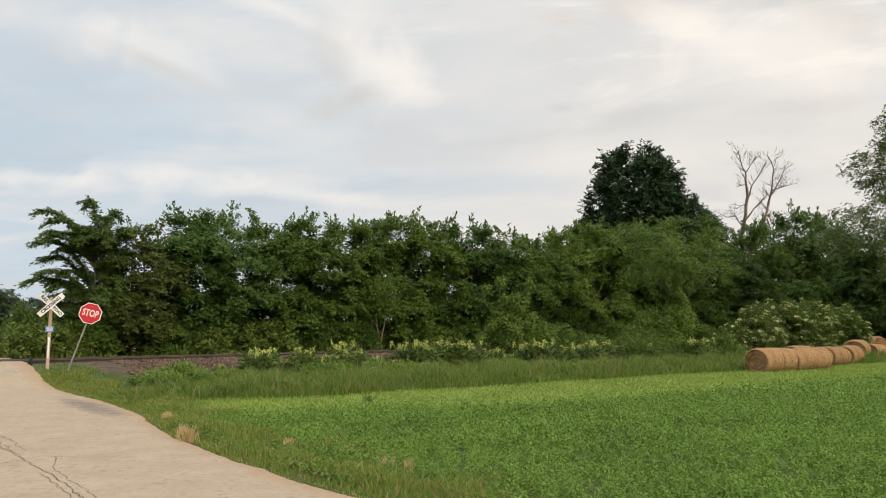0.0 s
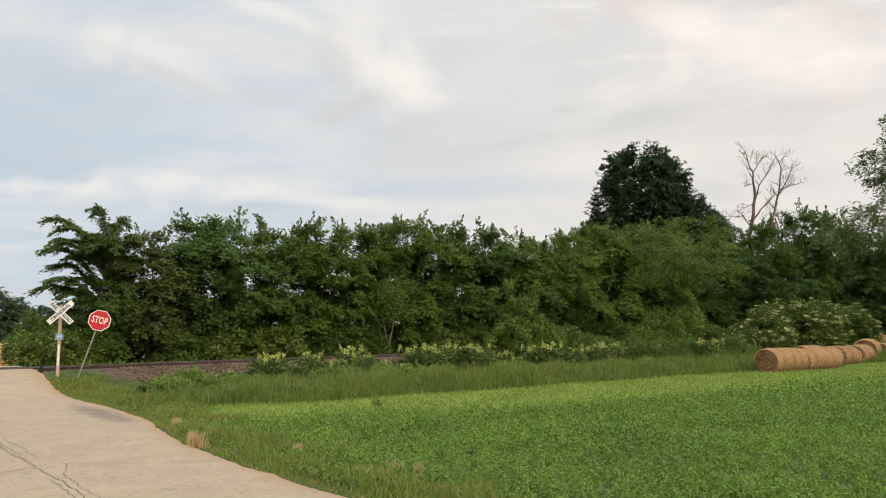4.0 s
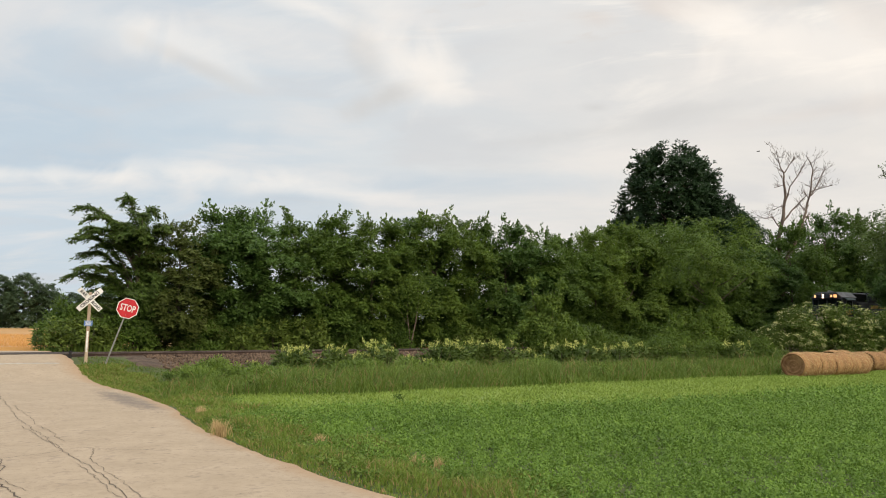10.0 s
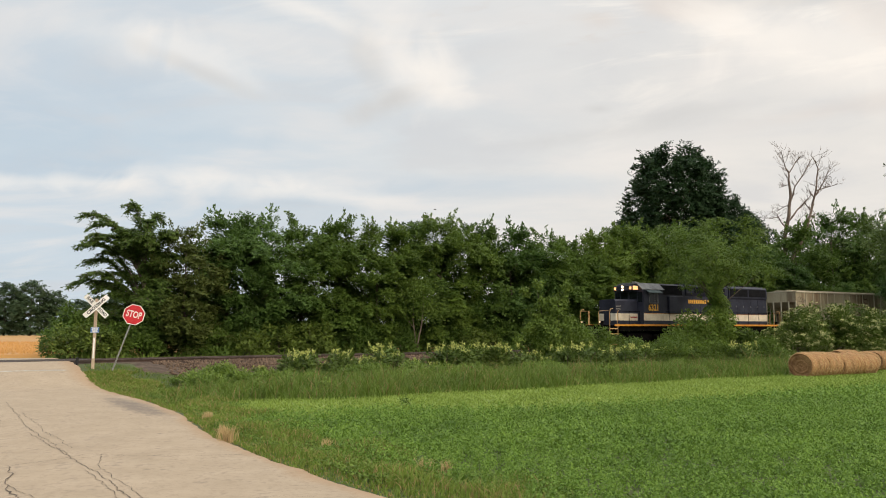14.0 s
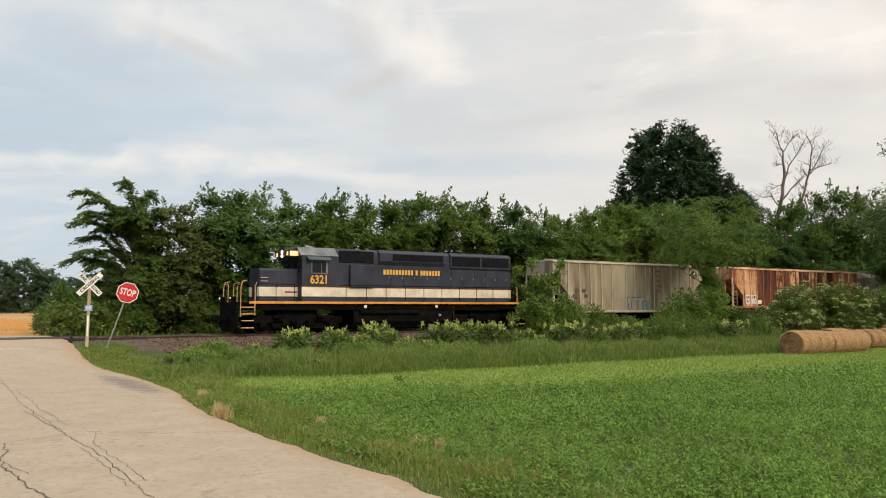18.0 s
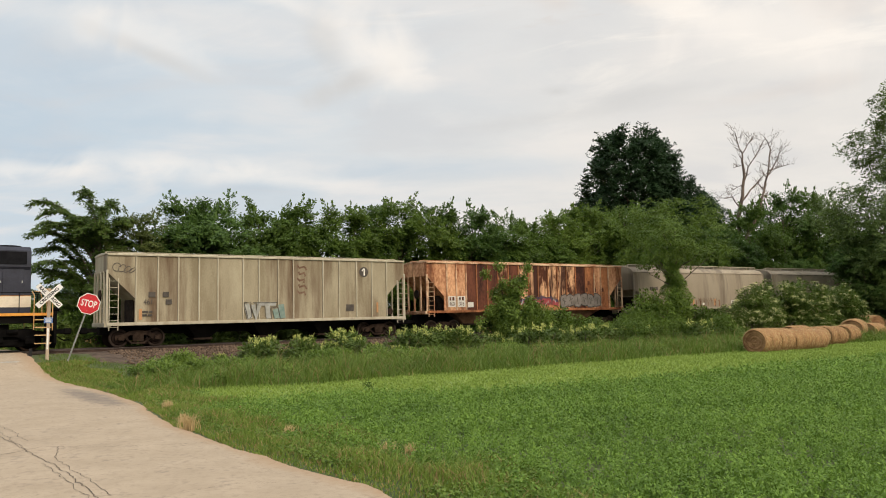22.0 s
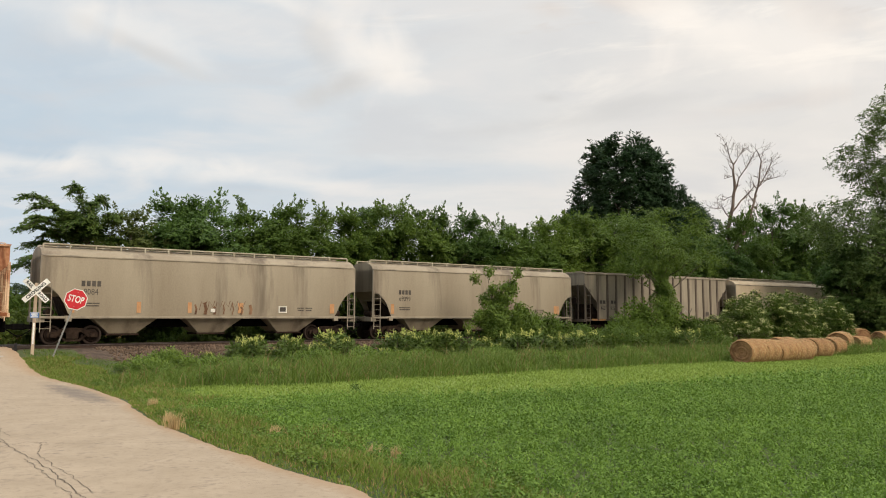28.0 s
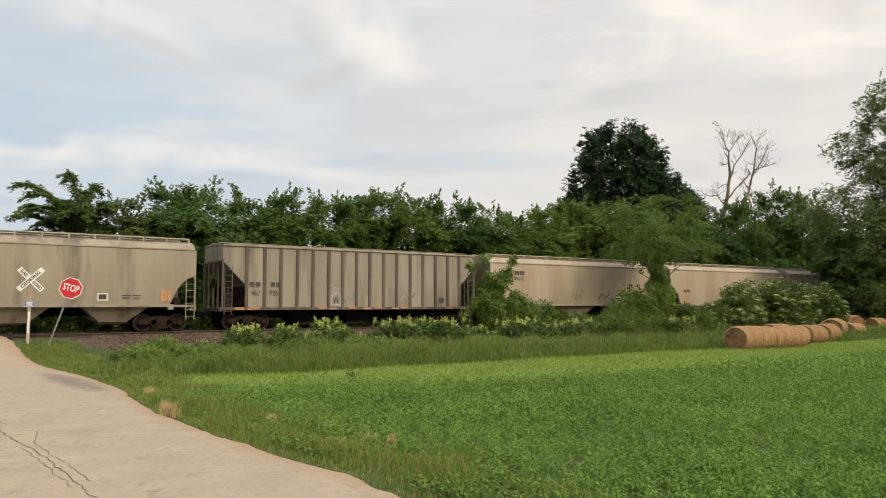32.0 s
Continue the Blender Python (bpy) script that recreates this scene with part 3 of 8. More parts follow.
def build_road():
    us = np.concatenate([np.arange(-45, -12, 1.0), np.arange(-12, 28, 0.12), np.arange(28, 90, 2.0)])
    # columns: close together at the crumbling right edge, then even to the other side
    ds = [0.0, 0.06, 0.12, 0.2, 0.3, 0.42, 0.56, 0.72, 0.9, 1.15, 1.5, 2.0, 2.7, 3.5, 4.3, 5.0, 5.6]
    cols = len(ds)
    V, dirt, tar = [], [], []
    for u in us:
        x0, y0 = road_point(u, 0.0)
        wob = 0.10 * noise.noise((u * 0.7, 3.1, 0)) + 0.06 * noise.noise((u * 2.3, 1.7, 0)) + 0.035 * noise.noise((u * 7.0, 4.4, 0))
        edge = float(road_edge(x0, y0)) + wob + 0.04
        wob2 = 0.14 * noise.noise((u * 0.6, 9.1, 0))
        span = edge + ROAD_W - wob2
        for d in ds:
            w = edge - d * span / 5.6
            x, y = road_point(u, w)
            k = min(1.0, max(0.0, -w / ROAD_W))
            crown = 0.05 * (1 - (2 * k - 1) ** 2)
            z = float(road_z(x, y)) + crown * (0.0 if abs(track_n(x, y)) < 3 else 1.0)
            V.append((x, y, z - (0.03 if d == 0.0 else 0.0)))
            reach = 0.42 + 0.35 * noise.noise((u * 0.55, 21.0, 0)) + 0.5 * float(smoothstep(np.float64(u), 15, 22))
            dirt.append(max(0.0, 1.0 - d / max(0.12, reach)))
            cu, cw = (u - 10.2) / 4.4, (w + 0.25 + 0.04 * (u - 10)) / 0.62
            tar.append(max(0.0, 1.0 - (cu * cu + cw * cw)))
    F = [(i * cols + j, i * cols + j + 1, (i + 1) * cols + j + 1, (i + 1) * cols + j) for i in range(len(us) - 1) for j in range(cols - 1)]
    me = Shape().add(V, F).mesh("road", M["road"], True)
    for key, vals in (("sand", dirt), ("tar", tar)):
        me.attributes.new(key, "FLOAT", "POINT").data.foreach_set("value", np.array(vals, dtype=np.float32))
    road = tagged(new("road", me), "pale tan worn concrete road with cracks", "road", kind="structure")

    def ribbon(name, pts, width, mat, label="", lift=0.006, seed=0, rough=0.028):
        r = random.Random(seed)
        dense, drift = [], 0.0
        for (u0, w0), (u1, w1) in zip(pts, pts[1:]):
            n = max(2, int(math.hypot(u1 - u0, w1 - w0) / 0.09))
            for i in range(n):
                f = i / n
                drift = drift * 0.75 + r.uniform(-rough, rough)
                dense.append((u0 + (u1 - u0) * f + r.uniform(-rough, rough), w0 + (w1 - w0) * f + drift))
        dense.append(pts[-1])
        vs = []
        for i, (u, w) in enumerate(dense):
            a, b = dense[max(i - 1, 0)], dense[min(i + 1, len(dense) - 1)]
            du, dw = b[0] - a[0], b[1] - a[1]
            ln = math.hypot(du, dw) or 1
            hw = width * (0.5 if width > 0.1 else 0.30) * r.uniform(0.35, 1.0) * (0.3 if i in (0, len(dense) - 1) else 1)
            for sg in (-1, 1):
                uu, ww = u - dw / ln * hw * sg, w + du / ln * hw * sg
                x, y = road_point(uu, ww)
                k = min(1.0, max(0.0, -ww / ROAD_W))
                vs.append((x, y, float(road_z(x, y)) + 0.05 * (1 - (2 * k - 1) ** 2) * (0.0 if abs(track_n(x, y)) < 3 else 1.0) + lift))
        fs = [(2 * i, 2 * i + 1, 2 * i + 3, 2 * i + 2) for i in range(len(dense) - 1)]
        part(name, Shape().add(vs, fs), mat, road, label)

    c = M["crack"]
    node = (0.81, -2.98)
    for i, (wd, pts) in enumerate((
            (0.026, [(13.05, -3.38), (8.16, -3.33), (4.57, -3.22), (2.41, -3.08), node]),
            (0.022, [(9.67, -3.21), (5.6, -3.06), (3.18, -2.9), (1.84, -2.83)]),
            (0.024, [(4.62, -3.32), (3.19, -3.23), (1.77, -3.12), node]),
            (0.030, [node, (-0.52, -2.91), (-1.8, -2.77), (-2.99, -2.74), (-3.83, -2.72), (-4.57, -2.70), (-6.5, -2.66), (-9, -2.6)]),
            (0.020, [(-0.79, -2.97), (-1.89, -2.88), (-3.03, -2.84), (-3.97, -2.82)]),
            (0.030, [(0.30, -5.6), (0.34, -4.7), (0.38, -4.26), (0.4, -3.9), (0.55, -3.43), (0.65, -3.16), node]),
            (0.026, [node, (0.97, -2.67), (0.84, -2.46), (0.45, -2.19), (0.19, -1.68), (-0.17, -0.98), (-0.31, -0.42), (-0.25, -0.03)]),
            (0.014, [(0.62, -2.85), (0.55, -2.5), (0.45, -2.19)]),
            (0.020, [(0.84, -2.46), (-0.35, -2.7), (-1.5, -2.66), (-2.51, -2.6), (-3.35, -2.6), (-3.74, -2.57)]),
            (0.016, [(0.45, -2.19), (0.14, -2.47)]),
            (0.045, [(0.36, -3.94), (-0.45, -3.93), (-1.16, -4.03), (-1.82, -4.08), (-2.75, -3.9), (-3.46, -3.8), (-3.98, -3.69), (-5.5, -3.5)]),
            (0.024, [(-0.84, -3.98), (-1.29, -4.2), (-1.92, -4.25)]),
            (0.028, [(-2.54, -4.11), (-3.05, -4.28), (-3.58, -4.34), (-4.5, -4.5)]),
            (0.018, [(-1.3, -4.02), (-2.0, -3.9), (-2.6, -3.72)]),
            (0.022, [(7.32, -2.48), (6.92, -1.62), (6.51, -0.75), (6.22, 0.02)]),
            (0.030, [(7.1, -1.0), (6.6, -0.6), (6.3, 0.05)]),
            (0.020, [(7.6, -3.35), (7.9, -4.6), (7.8, -5.5)]),
            (0.024, [(18.13, -2.7), (18.14, -1.9)]),
            (0.024, [(17.4, -0.62), (17.05, -0.15)]),
            (0.012, [(-4.2, -1.9), (-4.0, -1.2), (-4.3, -0.6)]),
            (0.012, [(-2.2, -1.0), (-2.5, -0.5), (-2.4, 0.05)]),
            (0.014, [(12.6, -4.8), (12.5, -3.6), (12.55, -2.8)]))):
        ribbon("crack", pts, wd, c, seed=i + 1)
    ribbon("stop_line", [(22.1, -4.4), (22.2, -0.75)], 0.34, M["paint_white"], "faded white stop line", 0.005, 13, 0.01)
    # a rounded field stone lying on the road
    x, y = road_point(2.05, -4.22)
    st = thing("stone", pose(x, y, float(road_z(x, y)) + 0.04), "dark grey brown rounded stone lying on the road", "stone")
    vs, fs = [], []
    for i in range(9):
        a = math.pi * i / 8
        for k in range(14):
            b = 2 * math.pi * k / 14
            d = Vector((math.sin(a) * math.cos(b), math.sin(a) * math.sin(b), math.cos(a)))
            q = 1 + 0.16 * noise.noise(d * 1.7)
            vs.append((d.x * 0.19 * q, d.y * 0.16 * q, 0.10 + max(-0.13, d.z * 0.145 * q)))
    fs = [(i * 14 + k, i * 14 + (k + 1) % 14, (i + 1) * 14 + (k + 1) % 14, (i + 1) * 14 + k) for i in range(8) for k in range(14)]
    part("rock", Shape().add(vs, fs), M["field_stone"], st, smooth=True)


def build_track():
    track = tagged(new("railway_track"), "single railway track on grey brown ballast", "railway track", kind="structure")
    ss = np.arange(-70, 190, 2.0)
    prof = [(-7.0, -0.05), (-5.2, 0.22), (-3.6, 0.44), (-2.6, 0.56), (-1.75, 0.66), (1.75, 0.66), (2.9, 0.42), (3.6, 0.05)]
    vs, fs = [], []
    for s in ss:
        for n, z in prof:
            x, y, _h = on_track(s, n)
            vs.append((x, y, max(z, gz(x, y) + 0.03) if -6.4 < n < 0 and road_w(x, y) > 0.9 else z))
    k = len(prof)
    for i in range(len(ss) - 1):
        for j in range(k - 1):
            fs.append((i * k + j, i * k + j + 1, (i + 1) * k + j + 1, (i + 1) * k + j))
    part("ballast_bed", Shape().add(vs, fs), M["ballast"], track, "grey brown crushed stone bed")
    for side in (-0.755, 0.755):
        web, head = Shape(), Shape()
        for sh, pr in ((web, [(-0.07, -0.17), (0.07, -0.17), (0.07, -0.155), (0.012, -0.13), (0.012, -0.045), (-0.012, -0.045), (-0.012, -0.13), (-0.07, -0.155)]), (head, [(-0.036, -0.045), (0.036, -0.045), (0.036, -0.006), (0.028, 0.0), (-0.028, 0.0), (-0.036, -0.006)])):
            q = len(pr)
            vs, fs = [], []
            for s in ss:
                for n, z in pr:
                    x, y, _h = on_track(s, side + n)
                    vs.append((x, y, RAIL_Z + z))
            for i in range(len(ss) - 1):
                for j in range(q):
                    fs.append((i * q + j, i * q + (j + 1) % q, (i + 1) * q + (j + 1) % q, (i + 1) * q + j))
            sh.add(vs, fs)
        rail = part("rail", web, M["rail"], track, "rust brown steel rail")
        part("rail_head", head, M["railhead"], rail, "worn shiny top of the rail")
    tie = Shape().box(-0.115, 0.115, -1.3, 1.3, -0.18, 0, 0.012).mesh("tie", M["tie"])
    rng = random.Random(3)
    for i in range(150):
        s = -34 + i * 0.54
        x, y, h = on_track(s + rng.uniform(-0.04, 0.04), rng.uniform(-0.06, 0.06))
        o = new("tie", tie)
        o.parent = track
        o.matrix_basis = Matrix.Translation((x, y, RAIL_Z - 0.165 + rng.uniform(-0.015, 0.01))) @ Matrix.Rotation(h + rng.uniform(-0.015, 0.015), 4, "Z")
    # loose stones of the shoulder
    rg = np.random.default_rng(8)
    n = 17000
    s = rg.uniform(-21, 22, n)
    off = np.where(rg.random(n) < 0.92, -1.3 - 5.4 * rg.random(n) ** 1.2, rg.uniform(-0.9, 1.9, n))
    ico = np.array([(0, 0, 1), (0.9, 0, 0.1), (0.1, 0.85, 0), (-0.85, 0.1, 0.1), (0, -0.9, 0), (0.1, 0, -0.8)])
    tri = [(0, 1, 2), (0, 2, 3), (0, 3, 4), (0, 4, 1), (5, 2, 1), (5, 3, 2), (5, 4, 3), (5, 1, 4)]
    ca, sa = np.cos(TRACK_A + TRACK_K * s), np.sin(TRACK_A + TRACK_K * s)
    px = s * math.cos(TRACK_A) - TRACK_K * s * s / 2 * math.sin(TRACK_A) - off * sa
    py = TRACK_Y + s * math.sin(TRACK_A) + TRACK_K * s * s / 2 * math.cos(TRACK_A) + off * ca
    pz = np.interp(off, [p[0] for p in prof], [p[1] for p in prof])
    pz = np.where(road_w(px, py) > 0.9, np.maximum(pz, np.where((off > -6.4) & (off < -1.75), ground_z(px, py) + 0.03, -9)), pz)
    size = rg.uniform(0.03, 0.10, (n, 1, 1))
    v = ico[None] * size * rg.uniform(0.6, 1.3, (n, 6, 3))
    ang = rg.uniform(0, 6.28, n)
    c, d = np.cos(ang)[:, None], np.sin(ang)[:, None]
    v = np.stack([v[..., 0] * c - v[..., 1] * d, v[..., 0] * d + v[..., 1] * c, v[..., 2]], -1)
    v += np.stack([px, py, pz], 1)[:, None]
    st = part("ballast_stones", raw_mesh("ballast_stones", v, tri, M["stone"]), None, track, "loose grey brown stones")
    st["kind"] = "stuff"
    # planked crossing between and beside the rails
    for n0, n1 in ((-1.35, -0.86), (-0.66, -0.24), (-0.2, 0.2), (0.24, 0.66), (0.86, 1.35)):
        pv = []
        for w in (-ROAD_W - 0.6, 0.7):
            for nn in (n0, n1):
                lo, hi = -60.0, 0.0
                for _ in range(40):
                    mid = (lo + hi) / 2
                    x, y, _h = on_track(mid, nn)
                    if road_w(x, y) < w:
                        lo = mid
                    else:
                        hi = mid
                pv.append(on_track(lo, nn)[:2])
        vs = [(x, y, z) for z in (0.70, RAIL_Z - 0.004) for x, y in pv]
        part("crossing_plank", Shape().add(vs, [(0, 1, 3, 2), (4, 6, 7, 5), (0, 4, 5, 1), (2, 3, 7, 6), (0, 2, 6, 4), (1, 5, 7, 3)]), M["tie"], track, "dark timber plank of the crossing")


build_ground()
build_road()
build_track()

# ---- trees and shrubs ----
def crown_points(rng, clumps, per, clump_r, env, base, top, hollow=0.35, droop=0.42, puff=0.30):
    """Leaves on twigs that fan out of clumps in an uneven crown. env(t, angle): radius at height share t."""
    c = []
    while len(c) < clumps:
        t, a = rng.random(), rng.uniform(0, 2 * np.pi)
        r = env(t, a)
        if rng.random() * 1.05 > r / env.peak:
            continue
        q = hollow + (1 - hollow) * math.sqrt(rng.random())
        c.append((r * q * math.cos(a), r * q * math.sin(a), base + (top - base) * t))
    c = np.array(c)
    twigs = max(8, per // 14)
    k = max(4, per // twigs)
    out = unit(c * np.array([1, 1, 0.0]) + np.array([0, 0, 0.35]) * (c[:, 2:] - base))
    d = unit(out[:, None] * 0.75 + rng.normal(size=(clumps, twigs, 3)) * np.array([0.75, 0.75, puff]))
    ln = clump_r * rng.uniform(0.75, 1.45, (clumps, twigs, 1, 1))
    start = c[:, None] + rng.normal(size=(clumps, twigs, 3)) * clump_r * np.array([0.30, 0.30, puff * 0.55]) - d * clump_r * 0.45
    f = rng.random((clumps, twigs, k, 1)) ** 0.75
    side = unit(np.cross(d, np.array([0, 0, 1.0]) + rng.normal(size=d.shape) * 0.25))[:, :, None]
    sg = np.where(rng.random(f.shape) < 0.5, -1.0, 1.0)
    p = start[:, :, None] + d[:, :, None] * ln * f + side * sg * ln * 0.16 * rng.random(f.shape) * (1.2 - f)
    p[..., 2:] -= droop * ln * f * f
    p = p + rng.normal(size=p.shape) * 0.04 * clump_r
    way = d[:, :, None] * 0.6 + side * sg * 0.9 + rng.normal(size=p.shape) * 0.28 - np.array([0, 0, 0.35])
    face = out[:, None, None] * 0.55 + np.array([0, 0, 0.75]) + rng.normal(size=p.shape) * 0.22
    return face.reshape(-1, 3), p.reshape(-1, 3), way.reshape(-1, 3)


class Envelope:
    def __init__(self, radius, seed, kind):
        self.peak, self.r = radius, random.Random(seed)
        self.ph = [self.r.uniform(0, 6.28) for _ in range(6)]
        self.kind = kind

    def __call__(self, t, a):
        if self.kind == "round":
            k = math.sqrt(max(0.0, 1 - (2 * t - 0.9) ** 2 / 1.25))
        elif self.kind == "broad":
            k = math.sqrt(max(0.0, 1 - abs(2 * t - 0.85) ** 3 / 1.55))
        elif self.kind == "oak":
            k = math.sqrt(max(0.0, 1 - (max(0.0, t - 0.45) / 0.60) ** 3.1)) * (0.88 + 0.2 * min(1.0, t * 2))
        elif self.kind == "hedge":
            k = (0.80 + 0.25 * math.sin(min(1, t * 1.1) * 2.6)) * (1 - max(0, t - 0.72) / 0.28 * 0.75)
        else:
            k = math.sqrt(max(0.0, 1 - t ** 2.2))
        wild = 0.4 if self.kind == "oak" else 1.0
        k *= 1 + wild * (0.16 * math.sin(2 * a + self.ph[0] + 5 * t) + 0.12 * math.sin(3 * a + self.ph[1] - 7 * t) + 0.10 * math.sin(9 * t + self.ph[2] + a))
        return self.peak * max(0.06, k * 0.9)


def wood_of(rng, height, r0, limbs, spread, lean=(0, 0), fork=0.25):
    """A bent, tapered trunk and its limbs."""
    wood = Shape()
    pts, rs = [], []
    for i in range(8):
        f = i / 7
        pts.append((lean[0] * f + rng.normal() * 0.10 * f, lean[1] * f + rng.normal() * 0.10 * f, -0.15 + height * f))
        rs.append(r0 * (1.25 if i == 0 else 1 - 0.85 * f))
    wood.tube(pts, rs, 8)
    for _ in range(limbs):
        f = rng.uniform(fork, 0.9)
        i = min(6, int(f * 7))
        p = Vector(pts[i]).lerp(Vector(pts[i + 1]), f * 7 - i)
        a = rng.uniform(0, 6.28)
        ln = spread * rng.uniform(0.5, 0.95) * (1.1 - 0.5 * f)
        q, lp, lr = Vector(p), [Vector(p)], [r0 * 0.45 * (1 - 0.6 * f)]
        d = Vector((math.cos(a), math.sin(a), rng.uniform(0.3, 0.9)))
        for k in range(4):
            q = q + d * ln / 4
            d = (d + Vector((rng.normal() * 0.2, rng.normal() * 0.2, 0.08))).normalized() * d.length
            lp.append(q.copy())
            lr.append(max(0.008, lr[0] * (0.75 - 0.17 * k)))
        wood.tube(lp, lr, 5)
    return wood


def make_tree(name, seed, height, radius, base, clumps, per, clump_r, leaf, mat, label, category="tree", kind="round", bark="bark", trunk_r=0.16, limbs=12, hollow=0.35, droop=0.42, puff=0.30, group="", shoots=0):
    rng = np.random.default_rng(seed)
    t = thing(name, Matrix(), label, category, group)
    part("trunk", wood_of(rng, height * 0.85, trunk_r, limbs, radius), M[bark], t, smooth=True)
    env = Envelope(radius, seed, kind)
    face, p, way = crown_points(rng, clumps, per, clump_r, env, base, height - clump_r * 0.5, hollow, droop, puff)
    # upright shoots on top and at the sides of the crown
    P, W, Fc = [p], [way], [face]
    for _ in range(shoots):
        t_, a = rng.uniform(0.55, 1.0), rng.uniform(0, 6.28)
        r = env(t_, a) * 0.9
        c = np.array([r * math.cos(a), r * math.sin(a), base + (height - base) * t_ - 0.5])
        d = np.array([math.cos(a) * 0.5, math.sin(a) * 0.5, 1.0]) + rng.normal(size=3) * 0.2
        f = rng.random((34, 1))
        P.append(c + d * f * rng.uniform(0.4, 0.95) + rng.normal(size=(34, 3)) * 0.16 * (1.15 - f))
        W.append(rng.normal(size=(34, 3)) * 0.6 + d)
        Fc.append(rng.normal(size=(34, 3)) + np.array([math.cos(a), math.sin(a), 0.3]))
    p, way, face = np.concatenate(P), np.concatenate(W), np.concatenate(Fc)
    part("crown", leaves("crown", p, way, leaf, leaf * 0.6, M[mat], rng, facing=face), None, t)
    return t


def place(ob, x, y, turn=0.0, size=1.0, tall=1.0, z=None):
    ob.scale = (size, size, size * tall)
    ob.matrix_basis = Matrix.LocRotScale((x, y, gz(x, y) if z is None else z), Euler((0, 0, turn)), (size, size, size * tall))
    return ob


def copy_at(ob, x, y, turn, size, tall=1.0, label="", z=None):
    o = copy_thing(ob, Matrix())
    place(o, x, y, turn, size, tall, z)
    if label:
        o["label"] = label
    return o


def build_treeline():
    kinds = []
    for i, (mat, kind, base) in enumerate([("tree_leaf", "hedge", 0.9), ("tree_leaf", "round", 1.2), ("deep_leaf", "hedge", 1.0), ("light_leaf", "hedge", 0.8), ("tree_leaf", "hedge", 1.6), ("olive_leaf", "round", 0.4)]):
        words = {"tree_leaf": "dense mid green broadleaf tree beyond the railway track", "deep_leaf": "dark green broadleaf tree beyond the railway track", "light_leaf": "bright green leafy tree beyond the railway track", "olive_leaf": "olive green bushy tree beside the railway track"}[mat]
        kinds.append(make_tree("tree", 20 + i, 10.0, 3.35, base, 135, 285, 0.90, 0.20, mat, words, kind=kind, hollow=0.55, puff=0.38, group="trees along the railway", shoots=34))
    rng = random.Random(11)
    used = set()

    def put(k, slope, n, height, size=None, tall=None):
        x, y = track_at(slope, n)
        size = size or height / 10.0
        args = (x, y, rng.uniform(0, 6.28), size, (tall or height / 10.0 / size))
        if k in used:
            copy_at(kinds[k], *args)
        else:
            used.add(k)
            place(kinds[k], *args)

    for slope, h, k, n, sz in TREES:
        put(k, slope, n, h, sz)


TREES = [
    (-0.415, 6.0, 5, 8.5, 0.72), (-0.39, 8.6, 5, 7.5, 0.9), (-0.335, 9.8, 2, 9.0, 1.0), (-0.295, 10.0, 2, 8.0, 1.0),
    (-0.235, 9.9, 4, 8.5, 1.0), (-0.185, 10.0, 0, 8.0, 0.95), (-0.135, 10.0, 3, 7.5, 0.95), (-0.085, 10.4, 1, 9.0, 1.0), (-0.05, 11.0, 3, 8.0, 1.0),
    (-0.005, 10.8, 0, 8.5, 1.0), (0.04, 10.6, 2, 8.0, 1.0), (0.085, 10.4, 4, 8.0, 1.0), (0.12, 9.8, 0, 8.0, 0.95), (0.155, 10.8, 3, 8.0, 1.0),
    (0.195, 12.0, 3, 9.0, 1.15), (0.24, 12.5, 1, 10.0, 1.2), (0.285, 11.6, 0, 9.0, 1.15), (0.325, 10.8, 4, 9.0, 1.1), (0.365, 10.8, 2, 10.0, 1.1),
    (0.405, 14.2, 0, 11.0, 1.15), (0.45, 17.0, 2, 14.0, 1.25), (0.49, 16.6, 0, 12.0, 1.35), (0.54, 13.5, 2, 12.0, 1.3), (0.60, 14.0, 4, 12.0, 1.3), (0.67, 14.0, 0, 12.0, 1.3), (0.552, 8.5, 2, -8.0, 0.8),
    (0.02, 8.5, 2, 14.0, 1.0), (0.07, 8.5, 0, 14.5, 1.0), (0.11, 8.5, 2, 14.0, 1.0), (0.16, 9.0, 4, 15.0, 1.0), (0.21, 10.0, 2, 16.0, 1.2), (0.27, 10.5, 0, 16.0, 1.2), (0.31, 9.5, 2, 16.0, 1.2), (0.345, 10.0, 4, 16.0, 1.2), (0.385, 11.5, 2, 18.0, 1.2), (0.43, 13.0, 0, 20.0, 1.3), (0.47, 13.5, 2, 19.0, 1.3), (0.515, 13.0, 0, 19.0, 1.3),
]


